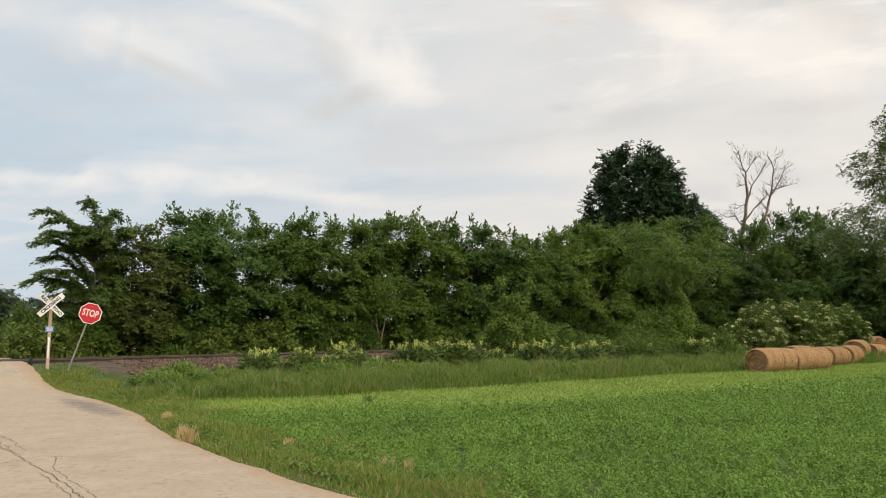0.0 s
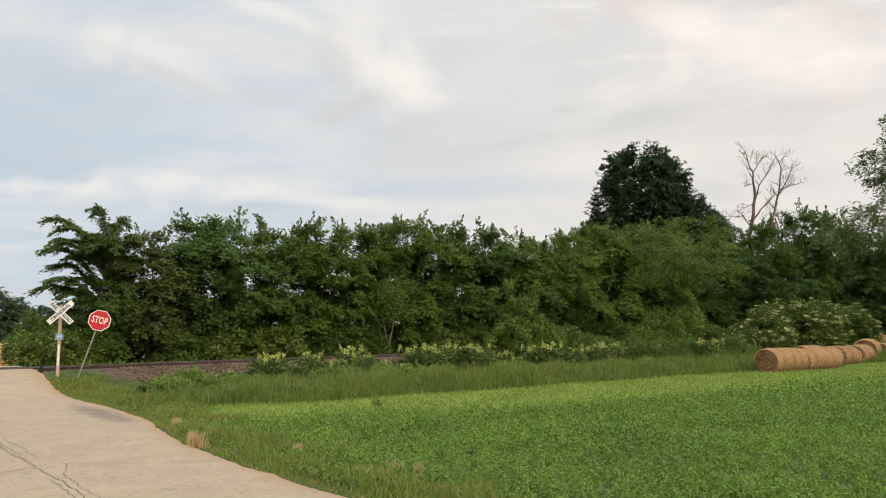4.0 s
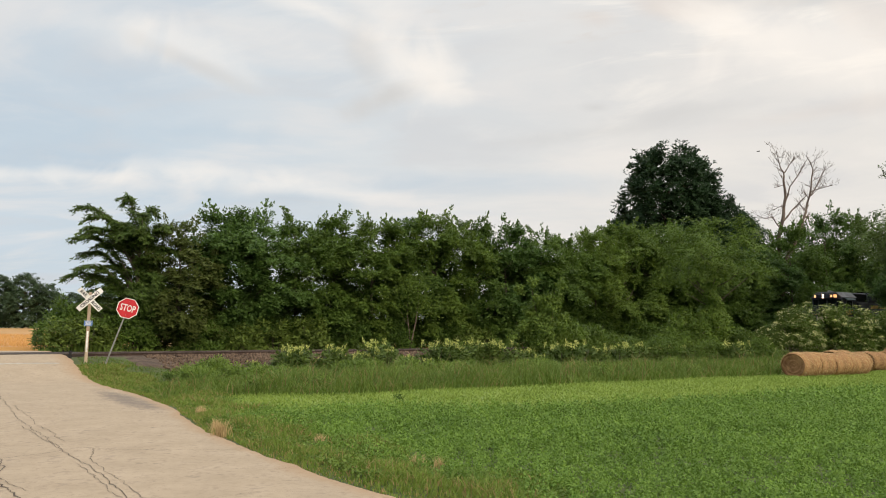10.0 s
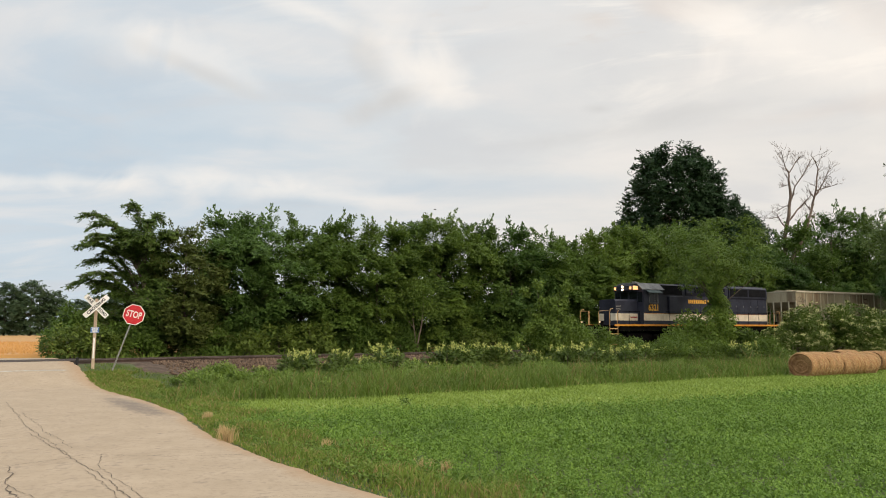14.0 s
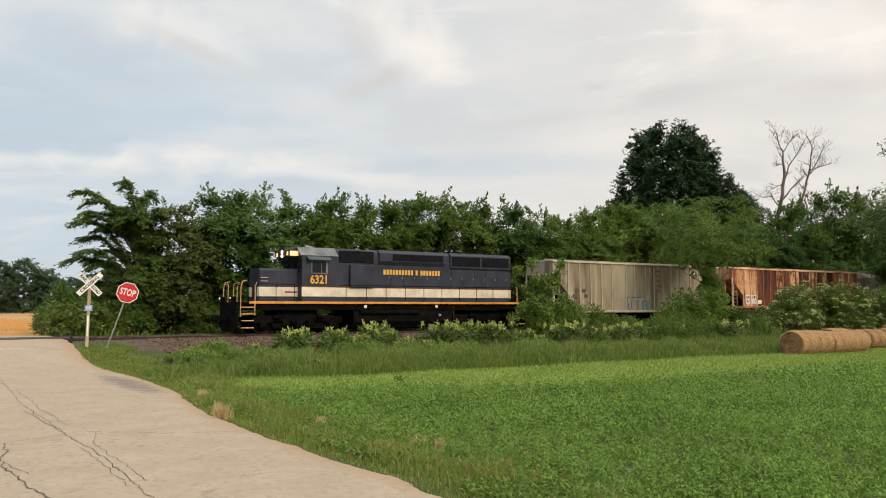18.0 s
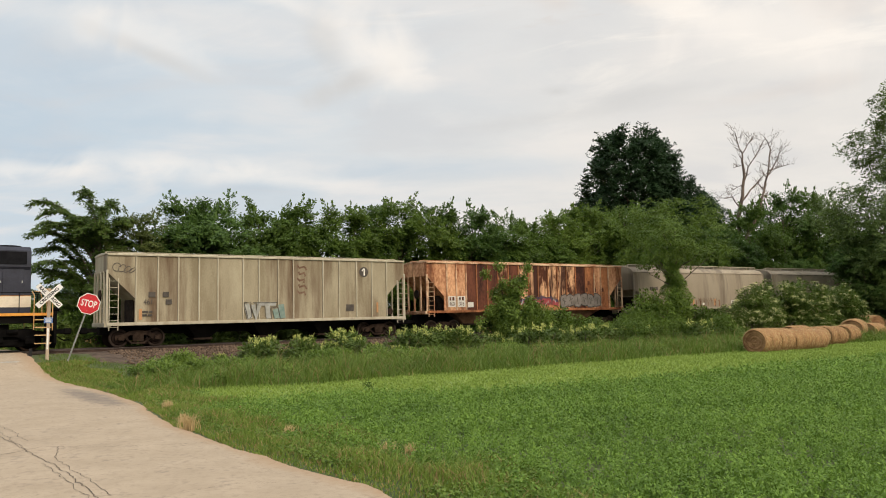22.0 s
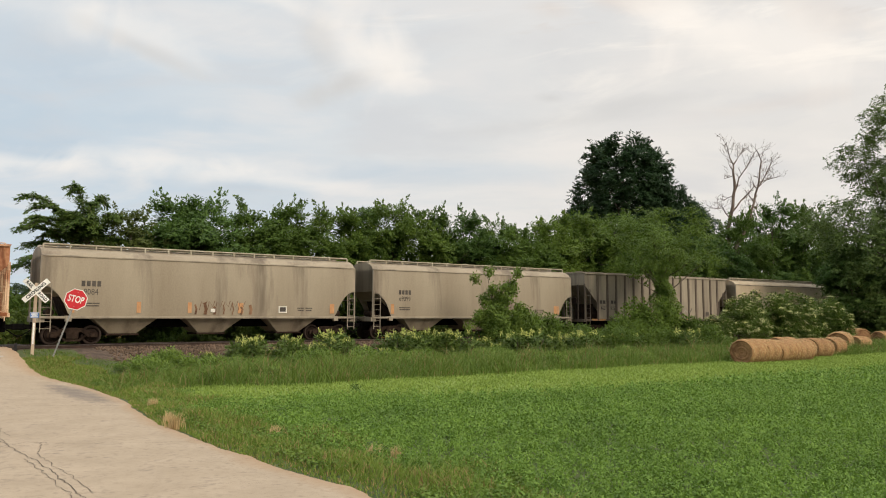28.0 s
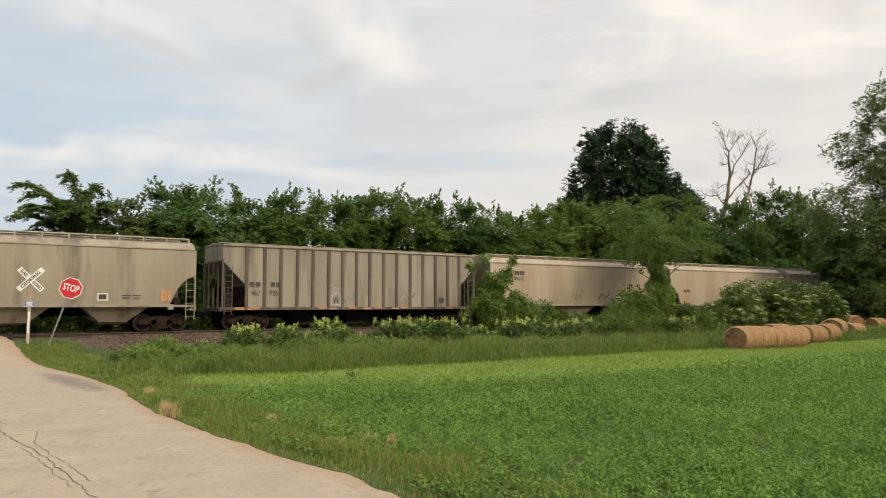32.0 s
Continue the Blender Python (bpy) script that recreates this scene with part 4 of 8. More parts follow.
def build_wispy_tree():
    """The tree at the crossing, with long limbs that arch out over the road."""
    x, y = track_at(-0.447, 7.0)
    t = thing("tree", pose(x, y, gz(x, y)), "green tree with long arching sprays beside the crossing", "tree")
    rng = np.random.default_rng(77)
    wood = wood_of(rng, 7.2, 0.17, 6, 1.6)
    P, W, Fc = [], [], []

    def limb(z0, tip, bulge, twigs, reach):
        a, c = np.array([0.0, 0.0, z0]), np.array(tip)
        b = np.array([tip[0] * 0.45, tip[1] * 0.5, max(z0, tip[2]) + bulge])
        pts = [a * (1 - f) ** 2 + b * 2 * f * (1 - f) + c * f * f for f in np.linspace(0, 1, 12)]
        wood.tube(pts, [0.055 * (1 - 0.9 * i / 11) for i in range(12)], 5)
        for k in range(twigs):
            f = 0.22 + 0.78 * (k + rng.random()) / twigs
            o = a * (1 - f) ** 2 + b * 2 * f * (1 - f) + c * f * f
            along = unit(2 * (1 - f) * (b - a) + 2 * f * (c - b))
            across = unit(np.cross(along, np.array([0, 0, 1.0])))
            d = unit(along * rng.uniform(0.7, 1.2) + across * rng.uniform(-1, 1) + np.array([0, 0, rng.uniform(-0.35, 0.45)]))
            ln = reach * rng.uniform(0.6, 1.2) * (1.15 - 0.5 * f)
            m = int(46 * ln)
            g = rng.random((m, 1))
            sd = unit(np.cross(d, np.array([0, 0, 1.0])))
            sg = np.where(rng.random((m, 1)) < 0.5, -1.0, 1.0)
            q = o + d * ln * g + sd * sg * 0.10 * rng.random((m, 1)) + rng.normal(size=(m, 3)) * 0.035
            q[:, 2:] -= 0.28 * ln * g * g
            P.append(q)
            W.append(d * 0.7 + sd * sg * 0.7 + rng.normal(size=(m, 3)) * 0.25 - np.array([0, 0, 0.45]))
            Fc.append(np.array([0, -0.35, 0.9]) + rng.normal(size=(m, 3)) * 0.3)
            wood.tube([o, o + d * ln * 0.55 - np.array([0, 0, 0.08 * ln]), o + d * ln - np.array([0, 0, 0.27 * ln])], [0.013, 0.009, 0.004], 3)

    for z0, tip, bulge, twigs, reach in ((4.6, (-4.0, 0.2, 9.0), 0.7, 46, 0.95), (5.2, (-2.9, -0.5, 8.3), 0.8, 38, 0.95), (5.6, (-0.9, 0.0, 9.5), 0.5, 40, 0.9), (5.0, (0.5, 0.5, 8.9), 0.5, 34, 0.9),
                                         (3.7, (-3.6, -0.6, 7.1), 0.8, 46, 1.0), (3.0, (-3.7, 0.5, 6.2), 0.8, 44, 1.0), (2.2, (-4.3, -0.2, 4.8), 1.0, 44, 0.95), (2.6, (-3.0, -1.0, 5.3), 0.7, 40, 1.0),
                                         (1.6, (-3.3, 0.4, 3.4), 0.9, 40, 0.95), (1.4, (-2.4, -0.9, 2.8), 0.7, 36, 0.95), (4.4, (1.6, -0.3, 7.7), 0.6, 40, 0.95), (3.4, (1.9, 0.4, 6.4), 0.6, 40, 0.95), (2.6, (1.5, -0.9, 4.7), 0.6, 40, 0.95),
                                         (1.0, (-3.9, 0.8, 2.0), 0.6, 36, 0.9), (4.2, (-2.0, 1.2, 7.6), 0.6, 36, 0.95), (1.8, (0.9, -1.2, 3.2), 0.5, 36, 0.95)):
        limb(z0, tip, bulge, twigs, reach)
    for k in range(40):
        z = 1.2 + 7.4 * rng.random()
        lo, hi = -4.2 + 0.10 * z, 2.0 - 0.10 * z
        dx = lo + (hi - lo) * rng.random() ** 0.8
        limb(max(0.8, z - rng.uniform(1.2, 2.6)), (dx, rng.uniform(-1.9, 1.7), z), rng.uniform(0.3, 0.8), 24, 1.05)
    part("trunk", wood, M["bark"], t, smooth=True)
    face, p, way = crown_points(rng, 60, 88, 0.6, Envelope(1.7, 78, "round"), 0.8, 7.4, 0.2)
    P, W, Fc = P + [p + np.array([0.2, 0, 0])], W + [way], Fc + [face]
    part("crown", leaves("crown", np.concatenate(P), np.concatenate(W), 0.20, 0.085, M["wispy_leaf"], rng, facing=np.concatenate(Fc)), None, t)


def build_oak():
    t = make_tree("oak_tree", 41, 25.5, 6.9, 7.0, 640, 135, 1.05, 0.36, "dark_leaf", "tall dark green rounded oak above the other trees", kind="oak", trunk_r=0.5, hollow=0.3, droop=0.3, puff=0.75)
    place(t, 25.3, 100, 0.6, 1.0, 1.0)
    copy_at(t, 31.3, 101, 2.0, 0.62, 1.22, "dark green oak beside a taller one")
    copy_at(t, 34.6, 102, 4.1, 0.60, 1.10, "dark green oak beside a taller one")
    copy_at(t, 20.6, 104, 4.0, 0.55, 1.20, "dark green oak beside a taller one")


def build_dead_tree():
    rng = random.Random(9)
    t = thing("dead_tree", pose(35.6, 90.0, -1.2), "bare pale grey dead tree with forked branches", "tree")

    def twig(sh, p, d, ln, r, depth):
        """A crooked twig that forks again."""
        pts, rs, q = [p.copy()], [r], p.copy()
        for i in range(4):
            d = (d + Vector((rng.uniform(-0.3, 0.3), rng.uniform(-0.25, 0.25), rng.uniform(-0.15, 0.22)))).normalized()
            q = q + d * ln / 4
            pts.append(q.copy())
            rs.append(max(0.010, r * (1 - 0.2 * (i + 1))))
        sh.tube(pts, rs, 4)
        if depth < 3:
            for k in range(3 if depth == 1 else 2):
                i = rng.choice([1, 2, 3, 4])
                dd = (d + Vector((rng.uniform(-1, 1), rng.uniform(-0.6, 0.6), rng.uniform(-0.3, 0.6))) * 0.9).normalized()
                twig(sh, pts[i], dd, ln * rng.uniform(0.5, 0.75), rs[i] * 0.7, depth + 1)

    def stem(name, pts, r0, r1, sprouts, label):
        """A main stem through points in x and z, and its twigs."""
        sh = Shape()
        P = [Vector((x, 0.25 * math.sin(i * 1.7), z)) for i, (x, z) in enumerate(pts)]
        fine = []
        for a, b in zip(P, P[1:]):
            fine += [a, a.lerp(b, 0.5) + Vector((rng.uniform(-0.09, 0.09), rng.uniform(-0.1, 0.1), 0))]
        fine.append(P[-1])
        n = len(fine) - 1
        sh.tube(fine, [0.82 * (r0 + (r1 - r0) * i / n) for i in range(n + 1)], 7)
        sprouts = int(sprouts * 1.8) + 1
        for k in range(sprouts):
            f = 0.30 + 0.70 * (k + rng.random()) / sprouts
            i = min(n - 1, int(f * n))
            p = fine[i].lerp(fine[i + 1], f * n - i)
            d = (fine[i + 1] - fine[i]).normalized()
            side = Vector((rng.choice((-1, 1)) * rng.uniform(0.5, 1), rng.uniform(-0.5, 0.5), rng.uniform(-0.1, 0.5)))
            twig(sh, p, (d * 0.6 + side).normalized(), rng.uniform(0.6, 1.3), max(0.02, (r0 + (r1 - r0) * f) * 0.5), 1)
        part(name, sh, M["pale_bark"], t, label, True)

    stem("trunk", [(0.5, -0.2), (0.2, 6.0), (-0.3, 10.5), (-0.5, 12.2), (-0.3, 14.0), (0.35, 16.6), (0.5, 18.7), (0.35, 20.7), (0.55, 21.7)], 0.46, 0.10, 4, "pale grey bare trunk")
    stem("trunk", [(0.3, 9.0), (0.6, 11.8), (1.3, 13.0), (1.9, 14.4), (2.5, 16.0), (3.1, 18.0), (3.5, 20.0), (3.8, 22.0), (3.3, 23.6)], 0.30, 0.05, 9, "pale grey bare trunk")
    for pts, r0, n in (([(0.55, 21.6), (0.1, 22.9), (-0.3, 24.3)], 0.09, 5), ([(0.55, 21.6), (1.3, 22.7), (1.8, 23.4)], 0.08, 4),
                       ([(0.3, 16.0), (1.3, 17.2), (2.4, 18.4), (2.9, 19.0)], 0.14, 4), ([(0.45, 18.0), (1.2, 20.0), (2.5, 22.0), (3.3, 23.4)], 0.11, 6),
                       ([(3.2, 18.6), (4.4, 20.3), (5.2, 22.0)], 0.10, 5), ([(3.4, 19.4), (4.6, 19.8), (5.8, 20.1)], 0.09, 4),
                       ([(-0.2, 15.2), (-0.8, 16.4), (-2.0, 16.2)], 0.10, 4), ([(0.3, 17.8), (-0.7, 17.3)], 0.06, 2), ([(0.4, 20.2), (-0.6, 19.9)], 0.06, 2), ([(2.4, 15.6), (3.4, 16.8)], 0.06, 2), ([(2.0, 14.6), (1.5, 15.6)], 0.07, 1)):
        stem("branch", pts, r0, 0.035, n, "bare forked branch")


def build_right_tree():
    t = make_tree("tree", 52, 15.2, 7.0, 0.4, 520, 150, 1.05, 0.22, "olive_tree_leaf", "large olive green broadleaf tree behind the hay bales", kind="hedge", trunk_r=0.4, limbs=16, hollow=0.45, puff=0.6)
    place(t, 40.8, 66.5, 0.5, 1.0, 1.0)
    t2 = make_tree("tree", 53, 23.5, 5.0, 13.8, 260, 110, 0.9, 0.22, "olive_tree_leaf", "tall tree with an open crown behind the hay bales", kind="round", trunk_r=0.35, limbs=16, hollow=0.2, puff=0.6)
    place(t2, 43.6, 69.5, 1.0, 1.0)
    copy_at(t, 48.0, 69.0, 2.2, 1.1, 1.15)


def build_vine_tree():
    x, y = track_at(0.305, -6.0)
    t = thing("tree", pose(x, y, gz(x, y)), "tree overgrown with bright green vines in front of the track", "tree")
    rng = np.random.default_rng(61)
    wood = wood_of(rng, 8.2, 0.16, 14, 3.6, fork=0.45)
    part("trunk", wood, M["bark"], t, smooth=True)
    env = Envelope(4.3, 61, "round")
    face, p, w = crown_points(rng, 120, 88, 0.85, env, 5.9, 10.2, 0.1, 0.75)
    P, W, Fc = [p], [w], [face]
    # hanging sprays under the crown, longest near the trunk
    for k in range(60):
        a = rng.uniform(0, 6.28)
        r = 4.0 * math.sqrt(rng.random())
        c = np.array([math.cos(a) * r, math.sin(a) * r, rng.uniform(6.0, 7.0)])
        ln = rng.uniform(0.4, 1.9) * (1.15 - 0.14 * r)
        m = int(42 * ln) + 8
        f = rng.random((m, 1))
        P.append(c + np.array([math.cos(a) * 0.35, math.sin(a) * 0.35, 0]) * f - np.array([0, 0, ln]) * f + rng.normal(size=(m, 3)) * np.array([0.12, 0.12, 0.05]))
        W.append(rng.normal(size=(m, 3)) * 0.5 + np.array([0, 0, -1.0]))
        Fc.append(rng.normal(size=(m, 3)) * 0.6 + np.array([math.cos(a) * 0.4, -0.6, 0.5]))
    part("crown", leaves("crown", np.concatenate(P), np.concatenate(W), 0.19, 0.09, M["vine_leaf"], rng, facing=np.concatenate(Fc)), None, t)
    m = 9500
    z = rng.random(m) ** 1.05 * 7.0
    a = rng.uniform(0, 6.28, m)
    r = (1.0 - 0.075 * z + 0.28 * np.sin(z * 2.1 + 1) * np.cos(a * 2) + 0.15 * np.sin(z * 5 + a) + 1.1 * np.clip((z - 5.2) / 2.0, 0, 1) ** 1.5) * rng.random(m) ** 0.4
    q = np.stack([np.cos(a) * r + 0.22 * np.sin(z * 0.9), np.sin(a) * r, z], 1)
    w = np.stack([np.cos(a), np.sin(a), np.full(m, -0.9)], 1) + rng.normal(size=(m, 3)) * 0.4
    part("vine", leaves("vine", q, w, 0.17, 0.12, M["weed_leaf"], rng, facing=np.stack([np.cos(a), np.sin(a), np.full(m, 0.5)], 1)), None, t, "climbing vine round the trunk")


def build_sapling():
    x, y = track_at(0.088, -5.6)
    t = thing("sapling", pose(x, y, gz(x, y)), "young leafy tree with a forked top in front of the track", "tree")
    rng = np.random.default_rng(63)
    wood = Shape()
    P, W, Fc = [], [], []
    stems = [((0, 0, 0), (-0.55, 0.2, 4.6)), ((0.1, 0, 0), (0.85, -0.1, 4.4)), ((0, 0, 0.2), (0.2, 0.1, 3.2)), ((0, 0, 0), (-0.9, 0, 2.4)), ((0.1, 0, 0), (1.1, 0.2, 2.0))]
    for a, b in stems:
        a, b = Vector(a), Vector(b)
        pts = [a.lerp(b, i / 5) + Vector((0.12 * math.sin(i), 0, 0)) for i in range(6)]
        wood.tube(pts, [0.06 * (1 - 0.8 * i / 5) for i in range(6)], 5)
        for i in range(14):
            c = np.array(a.lerp(b, 0.25 + 0.8 * i / 13)) + rng.normal(size=3) * np.array([0.38, 0.38, 0.25])
            m = 165
            o = unit(rng.normal(size=(m, 3)))
            P.append(c + o * 0.42 * rng.random((m, 1)) ** 0.5)
            W.append(rng.normal(size=(m, 3)) + np.array([0, 0, -0.5]))
            Fc.append(o)
    for i in range(34):
        c = np.array([rng.normal() * 0.9, rng.normal() * 0.6, rng.uniform(0.2, 2.4)])
        m = 110
        o = unit(rng.normal(size=(m, 3)))
        P.append(c + o * 0.48 * rng.random((m, 1)) ** 0.5)
        W.append(rng.normal(size=(m, 3)) + np.array([0, 0, -0.4]))
        Fc.append(o)
    part("stalk", wood, M["bark"], t, smooth=True)
    part("crown", leaves("crown", np.concatenate(P), np.concatenate(W), 0.16, 0.10, M["sapling_leaf"], rng, facing=np.concatenate(Fc)), None, t)


def make_bush(name, seed, rx, ry, h, clumps, per, leaf, mat, label, flowers=0, flower_mat="flower", category="bush", group="", stems=7):
    rng = np.random.default_rng(seed)
    t = thing(name, Matrix(), label, category, group)
    wood = Shape()
    for k in range(stems):
        a = rng.uniform(0, 6.28)
        e = (math.cos(a) * rx * 0.6, math.sin(a) * ry * 0.6, h * rng.uniform(0.5, 0.85))
        wood.tube([(e[0] * 0.15, e[1] * 0.15, -0.1), (e[0] * 0.5, e[1] * 0.5, e[2] * 0.55), e], [0.035, 0.025, 0.01], 5)
    part("stalk", wood, M["bark"], t, smooth=True)
    a = rng.uniform(0, 6.28, clumps)
    q = np.sqrt(rng.random(clumps))
    prof = np.sqrt(np.maximum(0.0, 1 - q ** 2.4))
    z = h * (0.12 + 0.85 * prof * rng.random(clumps) ** 0.55) * (1 + 0.15 * np.sin(a * 3 + seed))
    c = np.stack([np.cos(a) * q * rx, np.sin(a) * q * ry, z], 1)
    d = unit(rng.normal(size=(clumps, per, 3)) * np.array([1, 1, 0.6]) + 0.4 * unit(c)[:, None])
    p = (c[:, None] + d * rng.random((clumps, per, 1)) ** 0.6 * 0.40 * (0.7 + h / 8)).reshape(-1, 3)
    w = (d + rng.normal(size=d.shape) * 0.45 + np.array([0, 0, -0.25])).reshape(-1, 3)
    part("foliage", leaves("foliage", p, w, leaf, leaf * 0.52, M[mat], rng, facing=(0.35 * d + 0.5 * unit(c)[:, None] + np.array([0, 0, 0.6])).reshape(-1, 3)), None, t)
    if flowers and flower_mat == "yellow_tip":
        # upright pale plumes above the leaves
        top = c[np.argsort(-c[:, 2])[:max(6, clumps // 2)]]
        k = rng.integers(0, len(top), flowers)
        f = top[k] + rng.normal(size=(flowers, 3)) * np.array([0.12, 0.12, 0.04]) + np.array([0, 0, 0.24])
        m = 16
        g = rng.random((flowers, m, 1))
        p = (f[:, None] + np.array([0, 0, 0.26]) * g + rng.normal(size=(flowers, m, 3)) * 0.055 * (1.15 - g)).reshape(-1, 3)
        w = (rng.normal(size=(flowers, m, 3)) * 0.8 + np.array([0, 0, 0.9])).reshape(-1, 3)
        part("plume", leaves("plume", p, w, 0.14, 0.06, M[flower_mat], rng, up=1.2), None, t, "pale yellow green plumes")["kind"] = "stuff"
    elif flowers:
        # flat round heads of blossom on the outside
        k = rng.integers(0, clumps, flowers)
        out = unit(c[k] - np.array([0, 0, h * 0.25]))
        f = c[k] + out * 0.36 + rng.normal(size=(flowers, 3)) * 0.08
        m = 16
        a = rng.uniform(0, 6.28, (flowers, m))
        q = np.sqrt(rng.random((flowers, m))) * 0.15
        disc = np.stack([np.cos(a) * q, np.sin(a) * q, rng.normal(size=a.shape) * 0.015], -1)
        disc[..., 2] -= 0.5 * (disc[..., :2] * out[:, None, :2]).sum(-1)
        p = (f[:, None] + disc).reshape(-1, 3)
        part("blossom", leaves("blossom", p, rng.normal(size=p.shape) * np.array([1, 1, 0.3]), 0.065, 0.05, M[flower_mat], rng, up=1.5), None, t, "clusters of pale blossom")["kind"] = "stuff"
    return t


def build_bushes():
    elder = make_bush("elder_bush", 71, 2.3, 1.7, 3.6, 120, 75, 0.17, "hedge_leaf", "large green elder bush with cream blossom behind the hay bales", 330, group="elder bushes")
    spots = [(0.372, -10, 0.62), (0.408, -9.5, 0.98), (0.44, -9.5, 1.05), (0.475, -10.5, 1.05), (0.512, -11, 0.95)]
    for i, (sl, n, sz) in enumerate(spots):
        x, y = track_at(sl, n)
        (place(elder, x, y, 0.3, sz) if i == 0 else copy_at(elder, x, y, 1.3 * i, sz))
    sumac = make_bush("sumac_bush", 72, 1.5, 1.2, 2.7, 34, 46, 0.30, "sumac_leaf", "pale green sumac bush at the foot of the trees", 0, group="sumac bushes")
    for i, (sl, n, sz) in enumerate([(-0.54, 5.2, 0.70), (-0.512, 4.8, 0.78), (-0.485, 5.4, 0.6), (-0.30, 5.0, 0.75), (-0.262, 5.3, 0.9), (-0.215, 5.0, 0.95), (-0.16, 5.4, 0.6), (-0.012, 5.2, 0.8), (0.012, 5.4, 0.7)]):
        x, y = track_at(sl, n)
        (place(sumac, x, y, 0.2, sz) if i == 0 else copy_at(sumac, x, y, 1.7 * i, sz))
    dark = make_bush("bush", 73, 2.0, 1.4, 2.8, 90, 60, 0.2, "tree_leaf", "low dark green bush beyond the track", 0, group="bushes beyond the track")
    for i, (sl, n, sz) in enumerate([(-0.47, 6.5, 1.0), (-0.36, 6.5, 1.0), (-0.16, 6, 1.0), (-0.11, 6, 0.9), (-0.02, 6.5, 1.0), (0.05, 6.2, 1.0), (0.10, 6.5, 1.1), (0.15, 6.0, 1.1), (0.20, 6, 1.2), (0.25, 6, 1.2), (0.30, 6, 1.3), (0.35, 6.5, 1.3), (0.40, 7, 1.3), (0.45, 7, 1.4), (0.50, 7, 1.5), (0.56, 7, 1.5), (-0.54, 8.5, 1.1), (-0.33, 7.2, 1.0), (-0.30, 7.6, 1.1), (-0.26, 7.2, 1.0), (-0.225, 7.4, 1.1), (-0.19, 7.5, 1.0), (-0.135, 7.2, 1.1), (-0.06, 7.4, 1.1), (0.02, 7.2, 1.1)]):
        x, y = track_at(sl, n)
        (place(dark, x, y, 0.2, sz) if i == 0 else copy_at(dark, x, y, 1.9 * i, sz))
    # thicket in front of the track
    low = make_bush("bush", 74, 1.5, 1.2, 1.7, 60, 60, 0.16, "light_leaf", "low bright green bush beside the railway track", 0, group="bushes before the track")
    for i, (sl, n, sz) in enumerate([(0.284, -6.0, 1.75), (0.272, -6.2, 1.4), (0.115, -5.0, 1.25), (0.14, -5.2, 1.2), (0.165, -5.5, 0.9), (0.20, -6, 0.85), (0.235, -6.5, 0.9), (0.265, -7, 1.0), (0.335, -7.5, 1.2), (0.36, -12, 0.9), (0.25, -10, 0.8), (0.30, -11, 0.8)]):
        x, y = track_at(sl, n)
        (place(low, x, y, 0.2, sz) if i == 0 else copy_at(low, x, y, 2.3 * i, sz))
    weed = make_bush("weed_clump", 75, 0.85, 0.7, 1.10, 30, 34, 0.22, "knotweed_leaf", "leafy weeds with yellow green tops beside the track", 9, "yellow_tip", "plant", "weeds before the track", 5)
    plain = make_bush("weed_clump", 76, 0.9, 0.75, 1.0, 34, 34, 0.20, "weed_leaf", "leafy green weeds in the tall grass", 0, category="plant", group="plain weeds before the track", stems=5)
    rng = random.Random(4)
    more = [(rng.uniform(-0.40, 0.34), rng.uniform(-12.5, -8.5), rng.uniform(0.45, 0.8)) for _ in range(85)] + [(rng.uniform(-0.30, 0.36), rng.uniform(-17.5, -12.5), rng.uniform(0.3, 0.6)) for _ in range(70)]
    used = set()
    for sl, n, sz in WEEDS + more:
        x, y = track_at(sl, n)
        kind = weed if (sl, n, sz) in WEEDS[3:] else plain
        sz *= rng.uniform(0.50, 1.25) * (0.80 if kind is weed else 0.8)
        if kind in used:
            copy_at(kind, x, y, rng.uniform(0, 6.28), sz)
        else:
            place(kind, x, y, 0, sz)
            used.add(kind)


WEEDS = [(-0.365, -7.2, 0.75), (-0.35, -7.4, 0.95), (-0.335, -7.3, 0.85), (-0.29, -6.8, 0.8), (-0.24, -8, 1.2), (-0.225, -7.4, 1.25), (-0.205, -7.8, 1.15), (-0.185, -8.2, 1.1), (-0.165, -8.5, 1.1),
         (-0.145, -7.8, 1.2), (-0.125, -7.3, 1.35), (-0.115, -8.2, 1.2), (-0.09, -8, 0.9), (-0.06, -8, 0.85), (-0.045, -7.5, 1.25), (-0.03, -8, 1.2), (-0.015, -7.5, 1.25),
         (0.0, -8, 1.2), (0.015, -7.6, 1.2), (0.03, -8, 1.25), (0.045, -7, 1.2), (0.065, -8, 1.25), (0.085, -9, 1.2), (0.11, -9, 1.2), (0.135, -9.5, 1.2), (0.16, -9, 1.2),
         (0.185, -9.5, 1.1), (0.205, -9, 1.2), (0.23, -9.5, 1.1), (0.26, -10, 1.1), (0.285, -10.5, 1.1), (0.31, -11, 1.2), (0.33, -12, 1.2), (0.345, -12, 1.2)]


